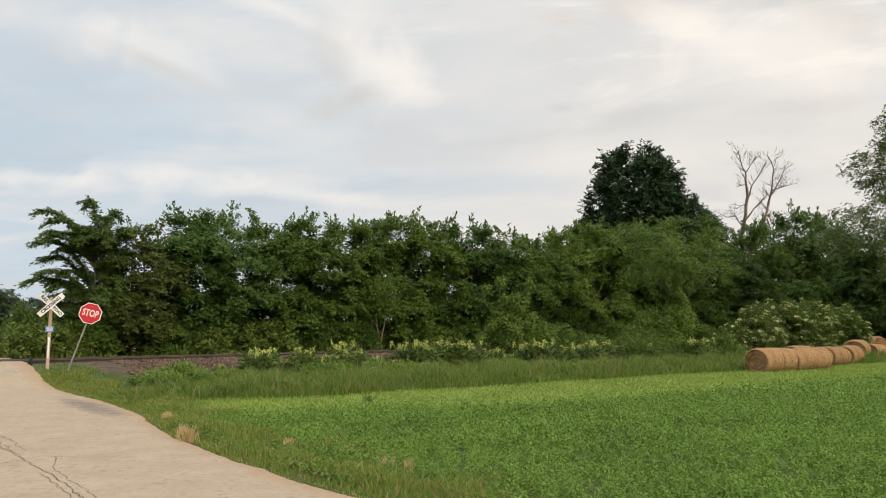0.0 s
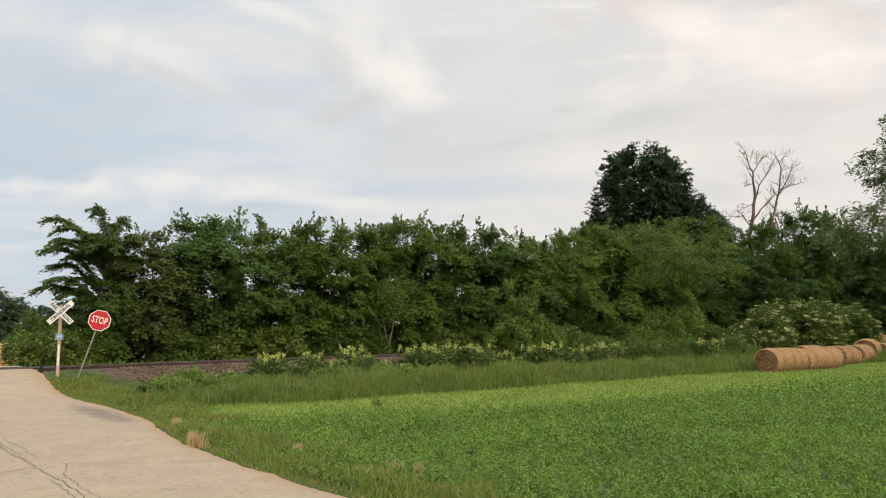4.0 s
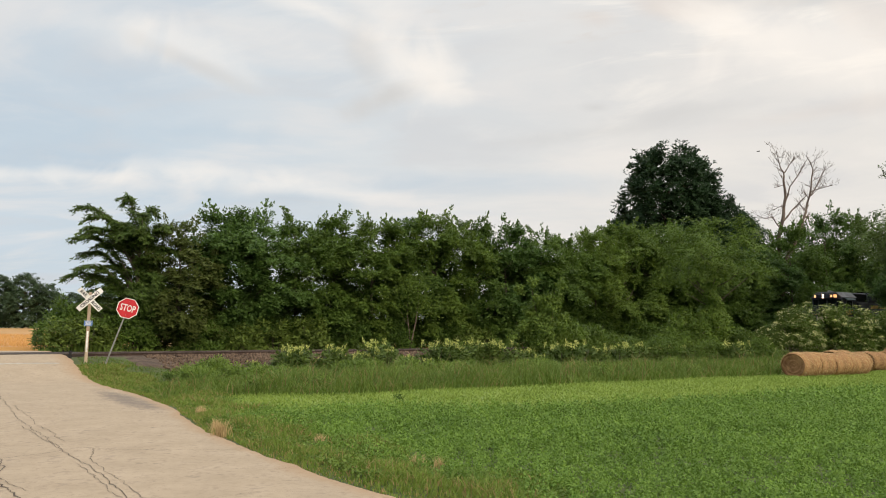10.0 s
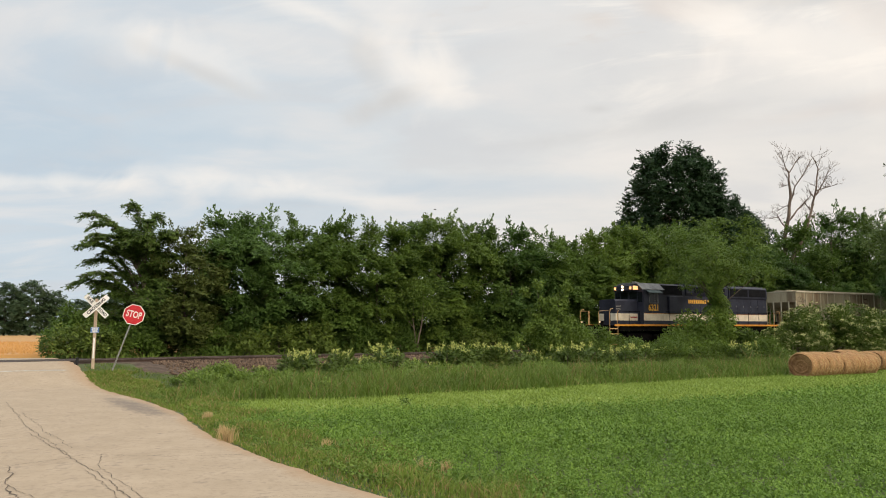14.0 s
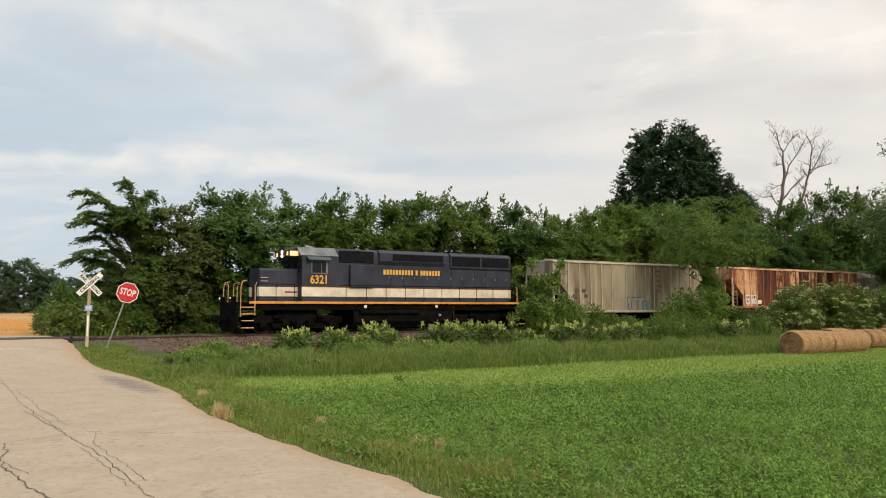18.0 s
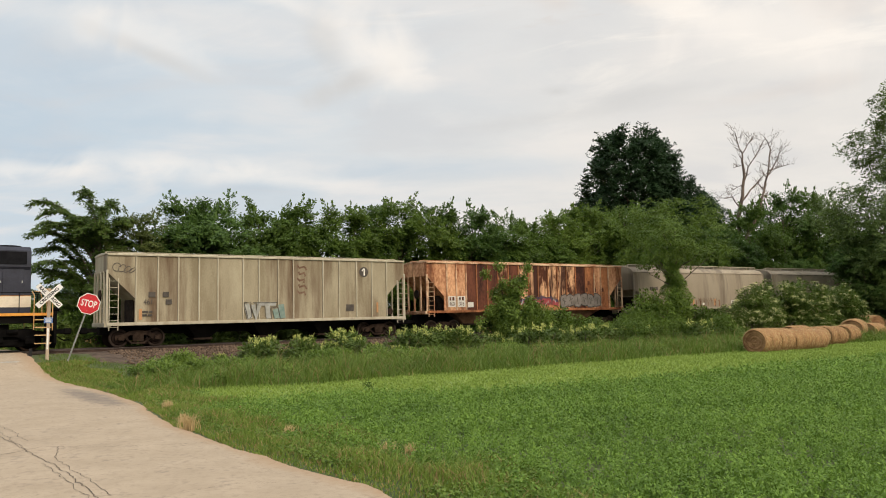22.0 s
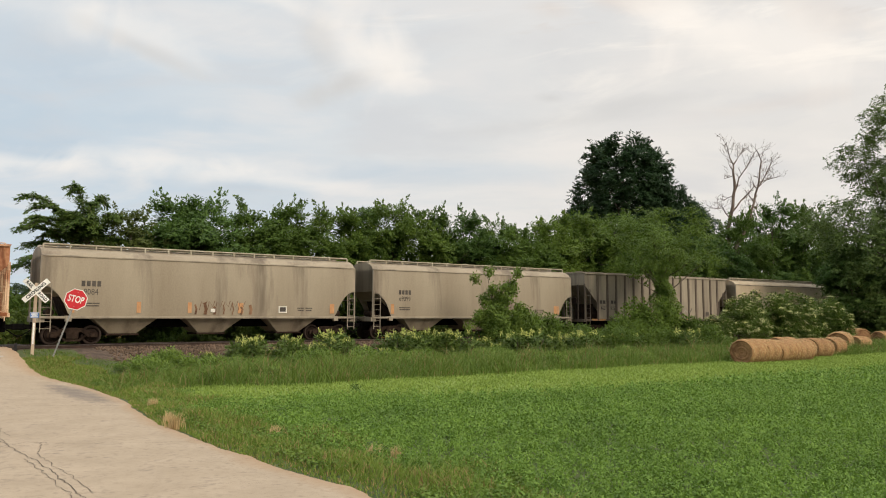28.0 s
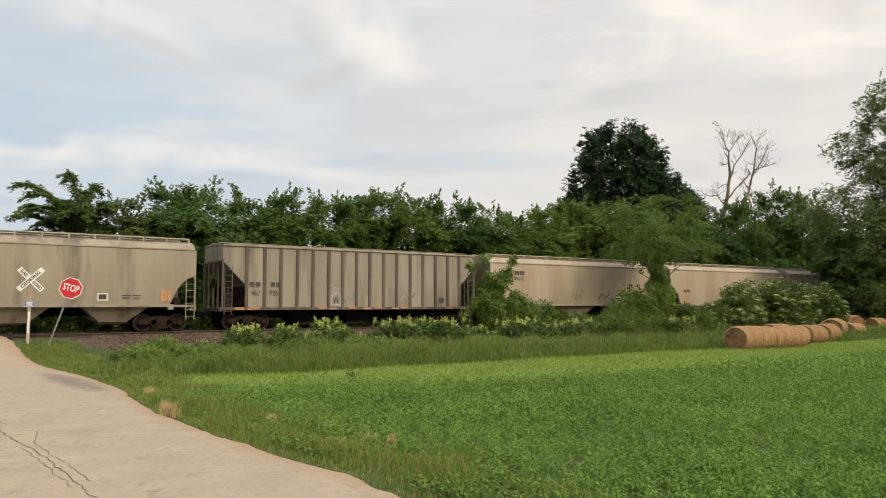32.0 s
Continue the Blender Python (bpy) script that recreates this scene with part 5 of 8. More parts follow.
def build_slender_tree():
    x, y = track_at(-0.083, 4.6)
    t = thing("slender_tree", pose(x, y, gz(x, y)), "slender pale forked tree at the track side", "tree")
    rng = np.random.default_rng(64)
    wood = Shape()
    wood.tube([(0, 0, -0.1), (0.1, 0, 1.0), (0.35, 0, 2.2), (0.5, 0, 3.6), (0.45, 0, 4.6)], [0.06, 0.05, 0.045, 0.03, 0.012], 6)
    wood.tube([(0.0, 0, -0.1), (-0.1, 0.1, 1.4), (-0.25, 0, 2.6), (-0.2, 0, 4.0)], [0.05, 0.045, 0.035, 0.012], 6)
    wood.tube([(-0.15, 0.05, 1.9), (-0.6, 0, 2.6), (-0.75, 0, 3.2)], [0.025, 0.018, 0.008], 5)
    part("trunk", wood, M["pale_bark"], t, smooth=True)
    m = 2600
    p = np.stack([rng.normal(size=m) * 0.65 + 0.2, rng.normal(size=m) * 0.5, 4.0 + rng.normal(size=m) * 0.75], 1)
    part("crown", leaves("crown", p, rng.normal(size=(m, 3)), 0.17, 0.10, M["light_leaf"], rng), None, t)


def build_far_trees():
    t = make_tree("tree", 81, 21.0, 7.5, 1.5, 260, 70, 1.7, 0.75, "hazed_leaf", "distant dark green tree paled with haze beyond the wheat field", kind="round", trunk_r=0.4, hollow=0.2, group="distant trees")
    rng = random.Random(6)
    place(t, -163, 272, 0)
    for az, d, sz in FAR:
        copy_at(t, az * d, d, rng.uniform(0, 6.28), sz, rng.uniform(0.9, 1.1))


FAR = [(-0.565, 280, 0.78), (-0.535, 285, 0.72), (-0.51, 280, 0.7), (-0.635, 272, 0.92), (-0.675, 275, 1.0), (-0.48, 290, 0.8), (-0.44, 290, 0.8), (-0.40, 295, 0.85), (-0.35, 300, 0.8), (-0.30, 300, 0.85), (-0.25, 300, 0.8), (-0.20, 300, 0.85),
       (-0.15, 300, 0.8), (-0.1, 300, 0.85), (-0.05, 300, 0.8), (0.0, 300, 0.8), (0.05, 300, 0.8), (0.1, 300, 0.8), (-0.72, 270, 0.9), (-0.78, 265, 1.0), (-0.85, 260, 1.0)]

build_treeline()
build_wispy_tree()
build_oak()
build_dead_tree()
build_right_tree()
build_vine_tree()
build_sapling()
build_slender_tree()
build_bushes()
build_far_trees()

def build_bird():
    """A small dark bird that flies across the sky."""
    b = thing("bird", Matrix(), "small dark bird flying over the trees", "bird")
    body = Shape().tube([(-0.12, 0, 0), (-0.08, 0, 0.012), (0, 0, 0.015), (0.07, 0, 0.005), (0.14, 0, 0)], [0.012, 0.026, 0.032, 0.018, 0.004], 6)
    part("body", body, M["sign_black"], b, smooth=True)
    for sg in (-1, 1):
        part("wing", Shape().prism([(-0.05, 0.0), (0.05, 0.0), (0.09, 0.02), (0.01, 0.03)], 0, sg * 0.18), M["sign_black"], b)
    return b


BIRD = build_bird()

# ---- crops and grass ----
def inside(rng, n, lo, hi, far_power=1.0):
    """Random places in the wedge before the camera, between two depths."""
    y = lo + (hi - lo) * rng.random(n) ** far_power
    x = rng.uniform(-0.72, 0.75, n) * y
    return x, y


def field_edge(x, y):
    """How far a place lies inside the dark crop, in metres."""
    n = track_n(x, y)
    return -(n + 22.0 + 3.6 * smoothstep(x, -6, 5) + 0.25 * np.sin(x * 0.9))


def strip_edge(x, y):
    """How far a place lies before the tall grass, in metres."""
    n = track_n(x, y)
    return -(n + 19.0 - 1.3 * smoothstep(x, -3.5, -8) + 0.2 * np.sin(x * 1.1))


def ground_points(rng, n, lo, hi, keep, power=1.0):
    x, y = inside(rng, n, lo, hi, power)
    ok = keep(x, y)
    x, y = x[ok], y[ok]
    return np.stack([x, y, ground_z(x, y) - 0.02], 1)


def track_points(rng, n, s0, s1, n0, n1, keep):
    """Random places in a band along the track."""
    s, off = rng.uniform(s0, s1, n), rng.uniform(n0, n1, n)
    h = TRACK_A + TRACK_K * s
    x = s * math.cos(TRACK_A) - TRACK_K * s * s / 2 * math.sin(TRACK_A) - off * np.sin(h)
    y = TRACK_Y + s * math.sin(TRACK_A) + TRACK_K * s * s / 2 * math.cos(TRACK_A) + off * np.cos(h)
    ok = keep(x, y) & (y > 4) & (np.abs(x) < 0.75 * y)
    x, y = x[ok], y[ok]
    return np.stack([x, y, ground_z(x, y) - 0.02], 1)


def verge_w(x, y):
    return road_w(x, y) - road_edge(x, y) - 0.02 - 0.11 * np.sin(x * 1.7) * np.sin(y * 1.1) - 0.06 * np.sin(x * 5.3 + y * 2.1)


def build_field():
    rng = np.random.default_rng(101)

    def crop(x, y):
        return (field_edge(x, y) > 1.3 * rng.random(x.shape) - 0.5) & (road_w(x, y) > 1.25 + 0.35 * np.sin(y * 1.3) + 0.25 * np.sin(y * 3.1))

    made = []
    for lo, hi, n, per, leaf, spread in ((6.5, 14, 5600, 38, 0.046, 0.11), (14, 24, 11500, 24, 0.062, 0.13), (24, 48, 26000, 10, 0.10, 0.16)):
        p = ground_points(rng, n, lo, hi, crop)
        h = 0.13 + 0.21 * rng.random(len(p)) + 0.04 * np.sin(p[:, 0] * 0.9) * np.sin(p[:, 1] * 1.3)
        d = unit(rng.normal(size=(len(p), per, 3)))
        d[..., 2] = np.abs(d[..., 2])
        r = rng.random((len(p), per, 1)) ** 0.4
        q = p[:, None] + d * r * np.stack([np.full(len(p), spread), np.full(len(p), spread), h], -1)[:, None]
        q = q.reshape(-1, 3)
        w = rng.normal(size=q.shape) * 0.8 + np.array([0, 0, 0.2])
        made.append((q, w, np.full(len(q), leaf), d.reshape(-1, 3)))
    q = np.concatenate([m[0] for m in made])
    w = np.concatenate([m[1] for m in made])
    ln = np.concatenate([m[2] for m in made])
    o = new("alfalfa", leaves("alfalfa", q, w, ln, ln * 0.62, M["alfalfa"], rng, facing=np.concatenate([m[3] for m in made])))
    tagged(o, "dense green alfalfa crop", "crop", kind="stuff")

    def strip(x, y):
        return (field_edge(x, y) < 0.9) & (strip_edge(x, y) > -0.3) & (road_w(x, y) > 0.9)

    p = track_points(rng, 130000, -35, 26, -27.5, -17, strip)
    o = new("mown_grass", blades("mown_grass", p, 0.10, 0.045, M["mown"], rng, 1.0))
    tagged(o, "short yellow green mown grass strip along the crop", "grass", kind="stuff")

    us, ws = np.arange(-36, 30, 0.5), np.linspace(0, 1, 9)
    V = []
    for u in us:
        for k in ws:
            x, y, _h = on_track(u, -25.8 + 7.6 * k)
            V.append((x, y, gz(x, y) + 0.015 + 0.02 * noise.noise((x, y, 0)) if road_w(x, y) > 0.8 and field_edge(x, y) < 0.8 else gz(x, y) - 0.1))
    F = [(i * 9 + j, i * 9 + j + 1, (i + 1) * 9 + j + 1, (i + 1) * 9 + j) for i in range(len(us) - 1) for j in range(8)]
    o = new("mown_turf", Shape().add(V, F).mesh("mown_turf", M["turf"], True))
    tagged(o, "yellow green turf of the mown strip", "grass", kind="stuff")

    def tall(x, y):
        n = track_n(x, y)
        bare = -3.8 - 3.0 * smoothstep(x, -2, -7) * smoothstep(road_w(x, y), 2.0, 4.5) + 0.9 * np.sin(x * 1.3 + y) * np.sin(y * 0.7)
        return (strip_edge(x, y) < 0.2) & (n < bare) & (verge_w(x, y) > 0.35)

    p = track_points(rng, 210000, -38, 40, -20.5, -3.4, tall)
    n = track_n(p[:, 0], p[:, 1])
    se = -strip_edge(p[:, 0], p[:, 1])
    h = 0.36 + 0.20 * smoothstep(se, 0.0, 1.0) - 0.36 * smoothstep(n, -15, -9)
    h = h * (0.38 + 0.62 * smoothstep(p[:, 0], -12.5, -5)) * (0.95 + 0.45 * np.sin(p[:, 0] * 1.9 + np.sin(p[:, 1] * 1.3) * 2) * np.sin(p[:, 1] * 1.5 + 1.0))
    o = new("tall_grass", blades("tall_grass", p, h * rng.uniform(0.55, 1.25, len(p)), 0.024, M["tall_grass"], rng, 1.2))
    tagged(o, "tall uncut grass between the crop and the railway", "grass", kind="stuff")
    k = (rng.random(len(p)) < 0.022) & (h > 0.3)
    q = p[k] + rng.normal(size=(k.sum(), 3)) * 0.02
    o = new("seed_grass", blades("seed_grass", q, h[k] * 1.35, 0.020, M["seed_head"], rng, 0.7))
    tagged(o, "reddish straw seed heads over the tall grass", "grass", kind="stuff")

    def verge(x, y):
        v = verge_w(x, y)
        return (v > 0) & (v < 1.9 + 0.5 * np.sin(y * 1.9)) & (track_n(x, y) < -3.4)

    u, w = rng.uniform(-13, 22, 100000), rng.uniform(-0.45, 2.9, 100000)
    x, y = ROAD_P[0] + ROAD_D[0] * u + ROAD_D[1] * w, ROAD_P[1] + ROAD_D[1] * u - ROAD_D[0] * w
    ok = verge(x, y)
    p = np.stack([x[ok], y[ok], ground_z(x[ok], y[ok]) - 0.02], 1)
    w = verge_w(p[:, 0], p[:, 1])
    h = (0.055 + 0.10 * smoothstep(w, 0.05, 0.9)) * (1.0 + 0.5 * np.sin(p[:, 0] * 3.1 + p[:, 1]) * np.sin(p[:, 1] * 2.3))
    o = new("verge_grass", blades("verge_grass", p, h, 0.008 + p[:, 1] * 0.0006, M["verge"], rng, 0.8))
    tagged(o, "green and straw coloured grass along the road edge", "grass", kind="stuff")
    # low herbs and clover at the road edge
    p = ground_points(rng, 60000, 6.0, 26, lambda x, y: (verge_w(x, y) > 0.32) & (verge_w(x, y) < 2.2) & (np.sin(x * 2.2) + np.sin(y * 2.9 + x) > -0.2), 1.3)
    q = np.repeat(p, 5, 0) + rng.normal(size=(len(p) * 5, 3)) * np.array([0.07, 0.07, 0.025]) + np.array([0, 0, 0.09])
    o = new("clover", leaves("clover", q, rng.normal(size=q.shape) * np.array([1, 1, 0.5]) + np.array([0, 0, 0.3]), 0.05, 0.04, M["weed_leaf"], rng, up=1.0))
    tagged(o, "low clover and herbs in the verge", "grass", kind="stuff")
    for i, (x, y, r) in enumerate([(-5.10, 15.54, 0.072), (-5.59, 16.68, 0.045), (-6.9, 19.4, 0.06), (-2.9, 14.6, 0.05), (-0.9, 12.4, 0.05), (-0.55, 12.2, 0.04)]):
        m = int(2600 * r)
        c = np.stack([x + rng.normal(size=m) * r, y + rng.normal(size=m) * r, np.full(m, gz(x, y))], 1)
        o = new("dry_grass_tuft", blades("dry_grass_tuft", c, 0.27 if r > 0.07 else 0.18, 0.010, M["dry_grass"], rng, 0.5))
        tagged(o, "straw coloured dry grass tuft at the road edge", "grass", "dry tufts", "stuff")
    # one darker weed standing out of the crop
    x, y = -2.15, 22.1
    m = 90
    c = np.array([x, y, 0.20]) + rng.normal(size=(m, 3)) * np.array([0.075, 0.07, 0.05])
    o = new("weed", leaves("weed", c, rng.normal(size=(m, 3)), 0.07, 0.05, M["tree_leaf"], rng))
    tagged(o, "single dark green weed in the mown strip", "plant", kind="stuff")


def build_wheat():
    rng = np.random.default_rng(202)
    ss = np.concatenate([np.arange(-140, 130, 1.5)])
    ns = np.concatenate([[20, 20.05], np.arange(21, 60, 1.5), np.arange(60, 330, 9)])
    # a lightly uneven standing crop over the field beyond the trees
    V, F = [], []
    for s in ss:
        for n in ns:
            ca, sa = math.cos(TRACK_A), math.sin(TRACK_A)
            x = s * 2.2 * ca - n * sa
            y = TRACK_Y + s * 2.2 * sa + n * ca
            z = 0.0 if n == 20 else 0.78 + 0.05 * noise.noise((x * 0.5, y * 0.5, 0)) + 0.05 * noise.noise((x * 0.1, y * 0.1, 4))
            V.append((x, y, z - 0.2))
    k = len(ns)
    F = [(i * k + j, i * k + j + 1, (i + 1) * k + j + 1, (i + 1) * k + j) for i in range(len(ss) - 1) for j in range(k - 1)]
    w = new("wheat_field", Shape().add(V, F).mesh("wheat_field", M["wheat"], True))
    tagged(w, "ripe golden wheat field beyond the railway", "crop", kind="stuff")
    m = 26000
    y = rng.uniform(48, 110, m)
    x = rng.uniform(-0.72, -0.45, m) * y
    n = track_n(x, y)
    ok = n > 20.3
    p = np.stack([x[ok], y[ok], np.full(ok.sum(), 0.25)], 1)
    o = new("wheat_ears", blades("wheat_ears", p, 0.5, 0.05, M["wheat"], rng, 0.3))
    tagged(o, "standing golden wheat ears", "crop", kind="stuff")
    m = 30000
    y = rng.uniform(38, 75, m)
    x = rng.uniform(-0.75, -0.2, m) * y
    n = track_n(x, y)
    ok = (n > 3.8) & (n < 20) & ((road_w(x, y) > 0.5) | (road_w(x, y) < -ROAD_W - 0.5))
    p = np.stack([x[ok], y[ok], ground_z(x[ok], y[ok])], 1)
    o = new("verge_grass", blades("verge_grass", p, 0.42, 0.05, M["tall_grass"], rng, 0.5))
    tagged(o, "uncut grass beyond the railway", "grass", kind="stuff")


build_field()
build_wheat()

# ---- signs ----
def letters(text, size, material, name="lettering", depth=0.002, bold=0.0):
    """Built-in font, as a mesh in the x-z plane facing -y, centred."""
    cu = bpy.data.curves.new(name, "FONT")
    cu.body, cu.size, cu.extrude = text, size, depth
    cu.align_x, cu.align_y = "CENTER", "CENTER"
    cu.resolution_u = 3
    cu.offset = bold
    tmp = bpy.data.objects.new(name, cu)
    me = bpy.data.meshes.new_from_object(tmp)
    bpy.data.objects.remove(tmp)
    bpy.data.curves.remove(cu)
    me.transform(Matrix.Rotation(radians(90), 4, "X"))
    me.materials.clear()
    me.materials.append(material)
    return me


def place_letters(parent, text, size, material, x, y, z, turn=0.0, stretch=1.0, bold=0.0, name="lettering"):
    me = letters(text, size, material, name, 0.002, bold)
    if stretch != 1.0:
        me.transform(Matrix.Diagonal((stretch, 1, 1, 1)))
    o = part(name, me, None, parent)
    o.matrix_basis = Matrix.Translation((x, y, z)) @ Matrix.Rotation(radians(turn), 4, "Y")
    return o


def build_crossbuck():
    x, y = -0.5115 * 33.0, 33.0
    z0 = 0.66
    t = thing("crossbuck_sign", pose(x, y, z0, 0, 0.8, 24), "white railroad crossing crossbuck on a weathered wooden post", "sign")
    post = Shape().box(-0.065, 0.065, -0.055, 0.055, -0.2, 2.95, 0.012)
    part("post", post, M["post_wood"], t, "weathered tan wooden post")
    part("reflective_strip", Shape().box(-0.035, 0.035, -0.060, -0.056, 0.35, 1.25, 0.001), M["sign_white"], t, "white reflective strip")
    for turn, text, yy, gap in ((-45, ("RAIL", "ROAD"), -0.075, 0), (45, ("CROS", "SING"), -0.083, 0)):
        b = part("blade", Shape().box(-0.64, 0.64, yy, yy + 0.006, -0.115, 0.115, 0.002), M["sign_white"], t, "white blade with black letters")
        b.matrix_basis = Matrix.Translation((0, 0, 2.62)) @ Matrix.Rotation(radians(-turn), 4, "Y")
        if text[0] == "RAIL":
            place_letters(b, "RAIL", 0.19, M["sign_black"], -0.36, yy - 0.003, 0, 0, 0.92, 0.006)
            place_letters(b, "ROAD", 0.19, M["sign_black"], 0.36, yy - 0.003, 0, 0, 0.86, 0.006)
        else:
            place_letters(b, "CROSSING", 0.19, M["sign_black"], 0, yy - 0.003, 0, 0, 1.05, 0.006)
        for q in (-0.1, 0.1):
            part("bolt", Shape().cyl((q, yy - 0.006, 0), (q, yy, 0), 0.012, 8), M["steel"], b)
    p = part("notice_plate", Shape().box(-0.17, 0.17, -0.066, -0.060, 1.46, 1.70, 0.002), M["sign_blue"], t, "small blue notice plate")
    for i, (w, zz) in enumerate(((0.24, 1.645), (0.26, 1.60), (0.20, 1.56), (0.24, 1.52))):
        part("text_bar", Shape().box(-w / 2, w / 2, -0.070, -0.067, zz - 0.011, zz + 0.011, 0.001), M["sign_white"], p)
    for zz in (1.69, 1.47):
        part("border", Shape().box(-0.165, 0.165, -0.069, -0.0665, zz - 0.005, zz + 0.005, 0.001), M["sign_white"], p)


def build_stop_sign():
    x, y = -0.4836 * 32.6, 32.6
    z0 = 0.62
    t = thing("stop_sign", pose(x, y, z0, 0, 18.0, 20), "red stop sign on a leaning steel post", "sign")
    post = Shape().prism([(-0.03, -0.3), (-0.02, -0.3), (-0.02, 2.75), (-0.03, 2.75)], -0.02, 0.02).prism([(0.02, -0.3), (0.03, -0.3), (0.03, 2.75), (0.02, 2.75)], -0.02, 0.02).box(-0.03, 0.03, 0.015, 0.022, -0.3, 2.75, 0.001)
    part("post", post, M["steel"], t, "galvanised U channel post")

    def octagon(r, y0, y1, z):
        return Shape().prism([(r * math.cos(radians(22.5 + 45 * i)), z + r * math.sin(radians(22.5 + 45 * i))) for i in range(8)], y0, y1)

    zc = 2.40
    pl = part("plate", octagon(0.47, -0.034, -0.030, 0), M["sign_white"], t, "white bordered octagonal plate")
    pl.matrix_basis = Matrix.Translation((0, 0, zc)) @ Matrix.Rotation(radians(-4), 4, "Y")
    face = part("face", octagon(0.435, -0.037, -0.0345, 0), M["sign_red"], pl, "red face")
    place_letters(pl, "STOP", 0.40, M["sign_white"], 0, -0.040, 0, 0, 0.66, 0.008)
    for q in (-0.30, 0.30):
        part("bolt", Shape().cyl((0, -0.043, q), (0, -0.038, q), 0.014, 8), M["steel"], pl)


def build_stake():
    x, y = -0.533 * 33.6, 33.6
    t = thing("black_stake", pose(x, y, 0.55), "short black iron stake with a leaning brace at the road edge", "post")
    part("stake", Shape().box(-0.05, 0.05, -0.05, 0.05, -0.1, 0.48, 0.012), M["black_iron"], t)
    part("brace", Shape().tube([(-0.26, -0.1, -0.1), (-0.1, -0.05, 0.18), (0.0, 0, 0.42)], 0.03, 6), M["black_iron"], t)
    part("base", Shape().box(-0.16, 0.18, -0.1, 0.1, -0.08, 0.06, 0.02), M["black_iron"], t)


# ---- hay bales ----
def build_bales():
    r, ln, seg = 0.62, 1.3, 36
    rng = np.random.default_rng(31)
    proto = thing("hay_bale", Matrix(), "round golden brown hay bale at the field edge", "hay bale", "hay bales")
    side = Shape()
    xs = np.linspace(-ln / 2, ln / 2, 22)
    vs, fs = [], []
    for i, xx in enumerate(xs):
        edge = min(1.0, (ln / 2 - abs(xx)) / 0.17)
        for k in range(seg):
            a = 2 * math.pi * k / seg
            rr = r * (0.90 + 0.10 * math.sqrt(max(0, edge))) * (1 + 0.022 * noise.noise((xx * 7, math.cos(a) * 2, math.sin(a) * 2)) + 0.012 * math.sin(xx * 40))
            yy, zz = math.cos(a) * rr * 1.03, math.sin(a) * rr
            zz = max(zz, -r * 0.93)
            vs.append((xx, yy, zz + r * 0.93))
    for i in range(len(xs) - 1):
        for k in range(seg):
            fs.append((i * seg + k, i * seg + (k + 1) % seg, (i + 1) * seg + (k + 1) % seg, (i + 1) * seg + k))
    part("wrapped_side", side.add(vs, fs), M["straw"], proto, "golden straw rolled in layers", True)
    for sg in (-1, 1):
        e, vs, fs = Shape(), [(sg * (ln / 2 - 0.05), 0, r * 0.93)], []
        rings = 8
        for j in range(1, rings + 1):
            for k in range(seg):
                a = 2 * math.pi * k / seg
                rr = r * 0.908 * j / rings
                vs.append((sg * (ln / 2 - 0.03 + 0.012 * math.sin(j * 2.4 + a * 0.5) - 0.05 * (1 - j / rings)), math.cos(a) * rr * 1.03, max(math.sin(a) * rr, -r * 0.92) + r * 0.93))
        for k in range(seg):
            fs.append((0, 1 + k, 1 + (k + 1) % seg))
            for j in range(rings - 1):
                fs.append((1 + j * seg + k, 1 + j * seg + (k + 1) % seg, 1 + (j + 1) * seg + (k + 1) % seg, 1 + (j + 1) * seg + k))
        part("end_face", e.add(vs, fs), M["straw_end"], proto, "darker spiral end of the bale")
    m = 900
    a = rng.uniform(0, 6.28, m)
    xx = rng.uniform(-ln / 2, ln / 2, m)
    p = np.stack([xx, np.cos(a) * r * 1.02, np.sin(a) * r * 0.98 + r * 0.93], 1)
    w = np.stack([rng.normal(size=m) * 0.5, -np.sin(a), np.cos(a)], 1) + 0.25 * np.stack([np.zeros(m), np.cos(a), np.sin(a)], 1)
    part("loose_straw", leaves("loose_straw", p, w, 0.16, 0.012, M["dry_grass"], rng), None, proto, "loose straw ends")
    for i, (az, d, ang, size, rise) in enumerate(BALES):
        x, y = az * d, d
        m = pose(x, y, gz(x, y) - 0.04 + rise, 0, 2.5 * math.sin(i * 2.3), ang) @ Matrix.Diagonal((size, size, size * (0.93 + 0.05 * math.sin(i * 1.9)), 1))
        if i == 0:
            proto.matrix_basis = m
        else:
            copy_thing(proto, m)


BALES = [(0.414, 37.3, 35, 1.06, 0), (0.4345, 38.0, 37, 1.0, 0), (0.456, 38.6, 31, 1.05, 0), (0.4765, 39.3, 36, 0.98, 0), (0.459, 41.2, 33, 1.02, 0), (0.481, 41.9, 37, 0.97, 0), (0.502, 42.9, 29, 1.03, 0), (0.523, 45.0, 39, 0.95, 0), (0.5335, 48.5, 52, 1.05, 0.15), (0.5575, 51.5, 30, 0.95, 0), (0.555, 58.0, 100, 1.1, 0.2), (0.590, 61.0, 30, 1.0, 0), (0.615, 63.0, 28, 1.0, 0)]

build_crossbuck()
build_stop_sign()
build_stake()
build_bales()

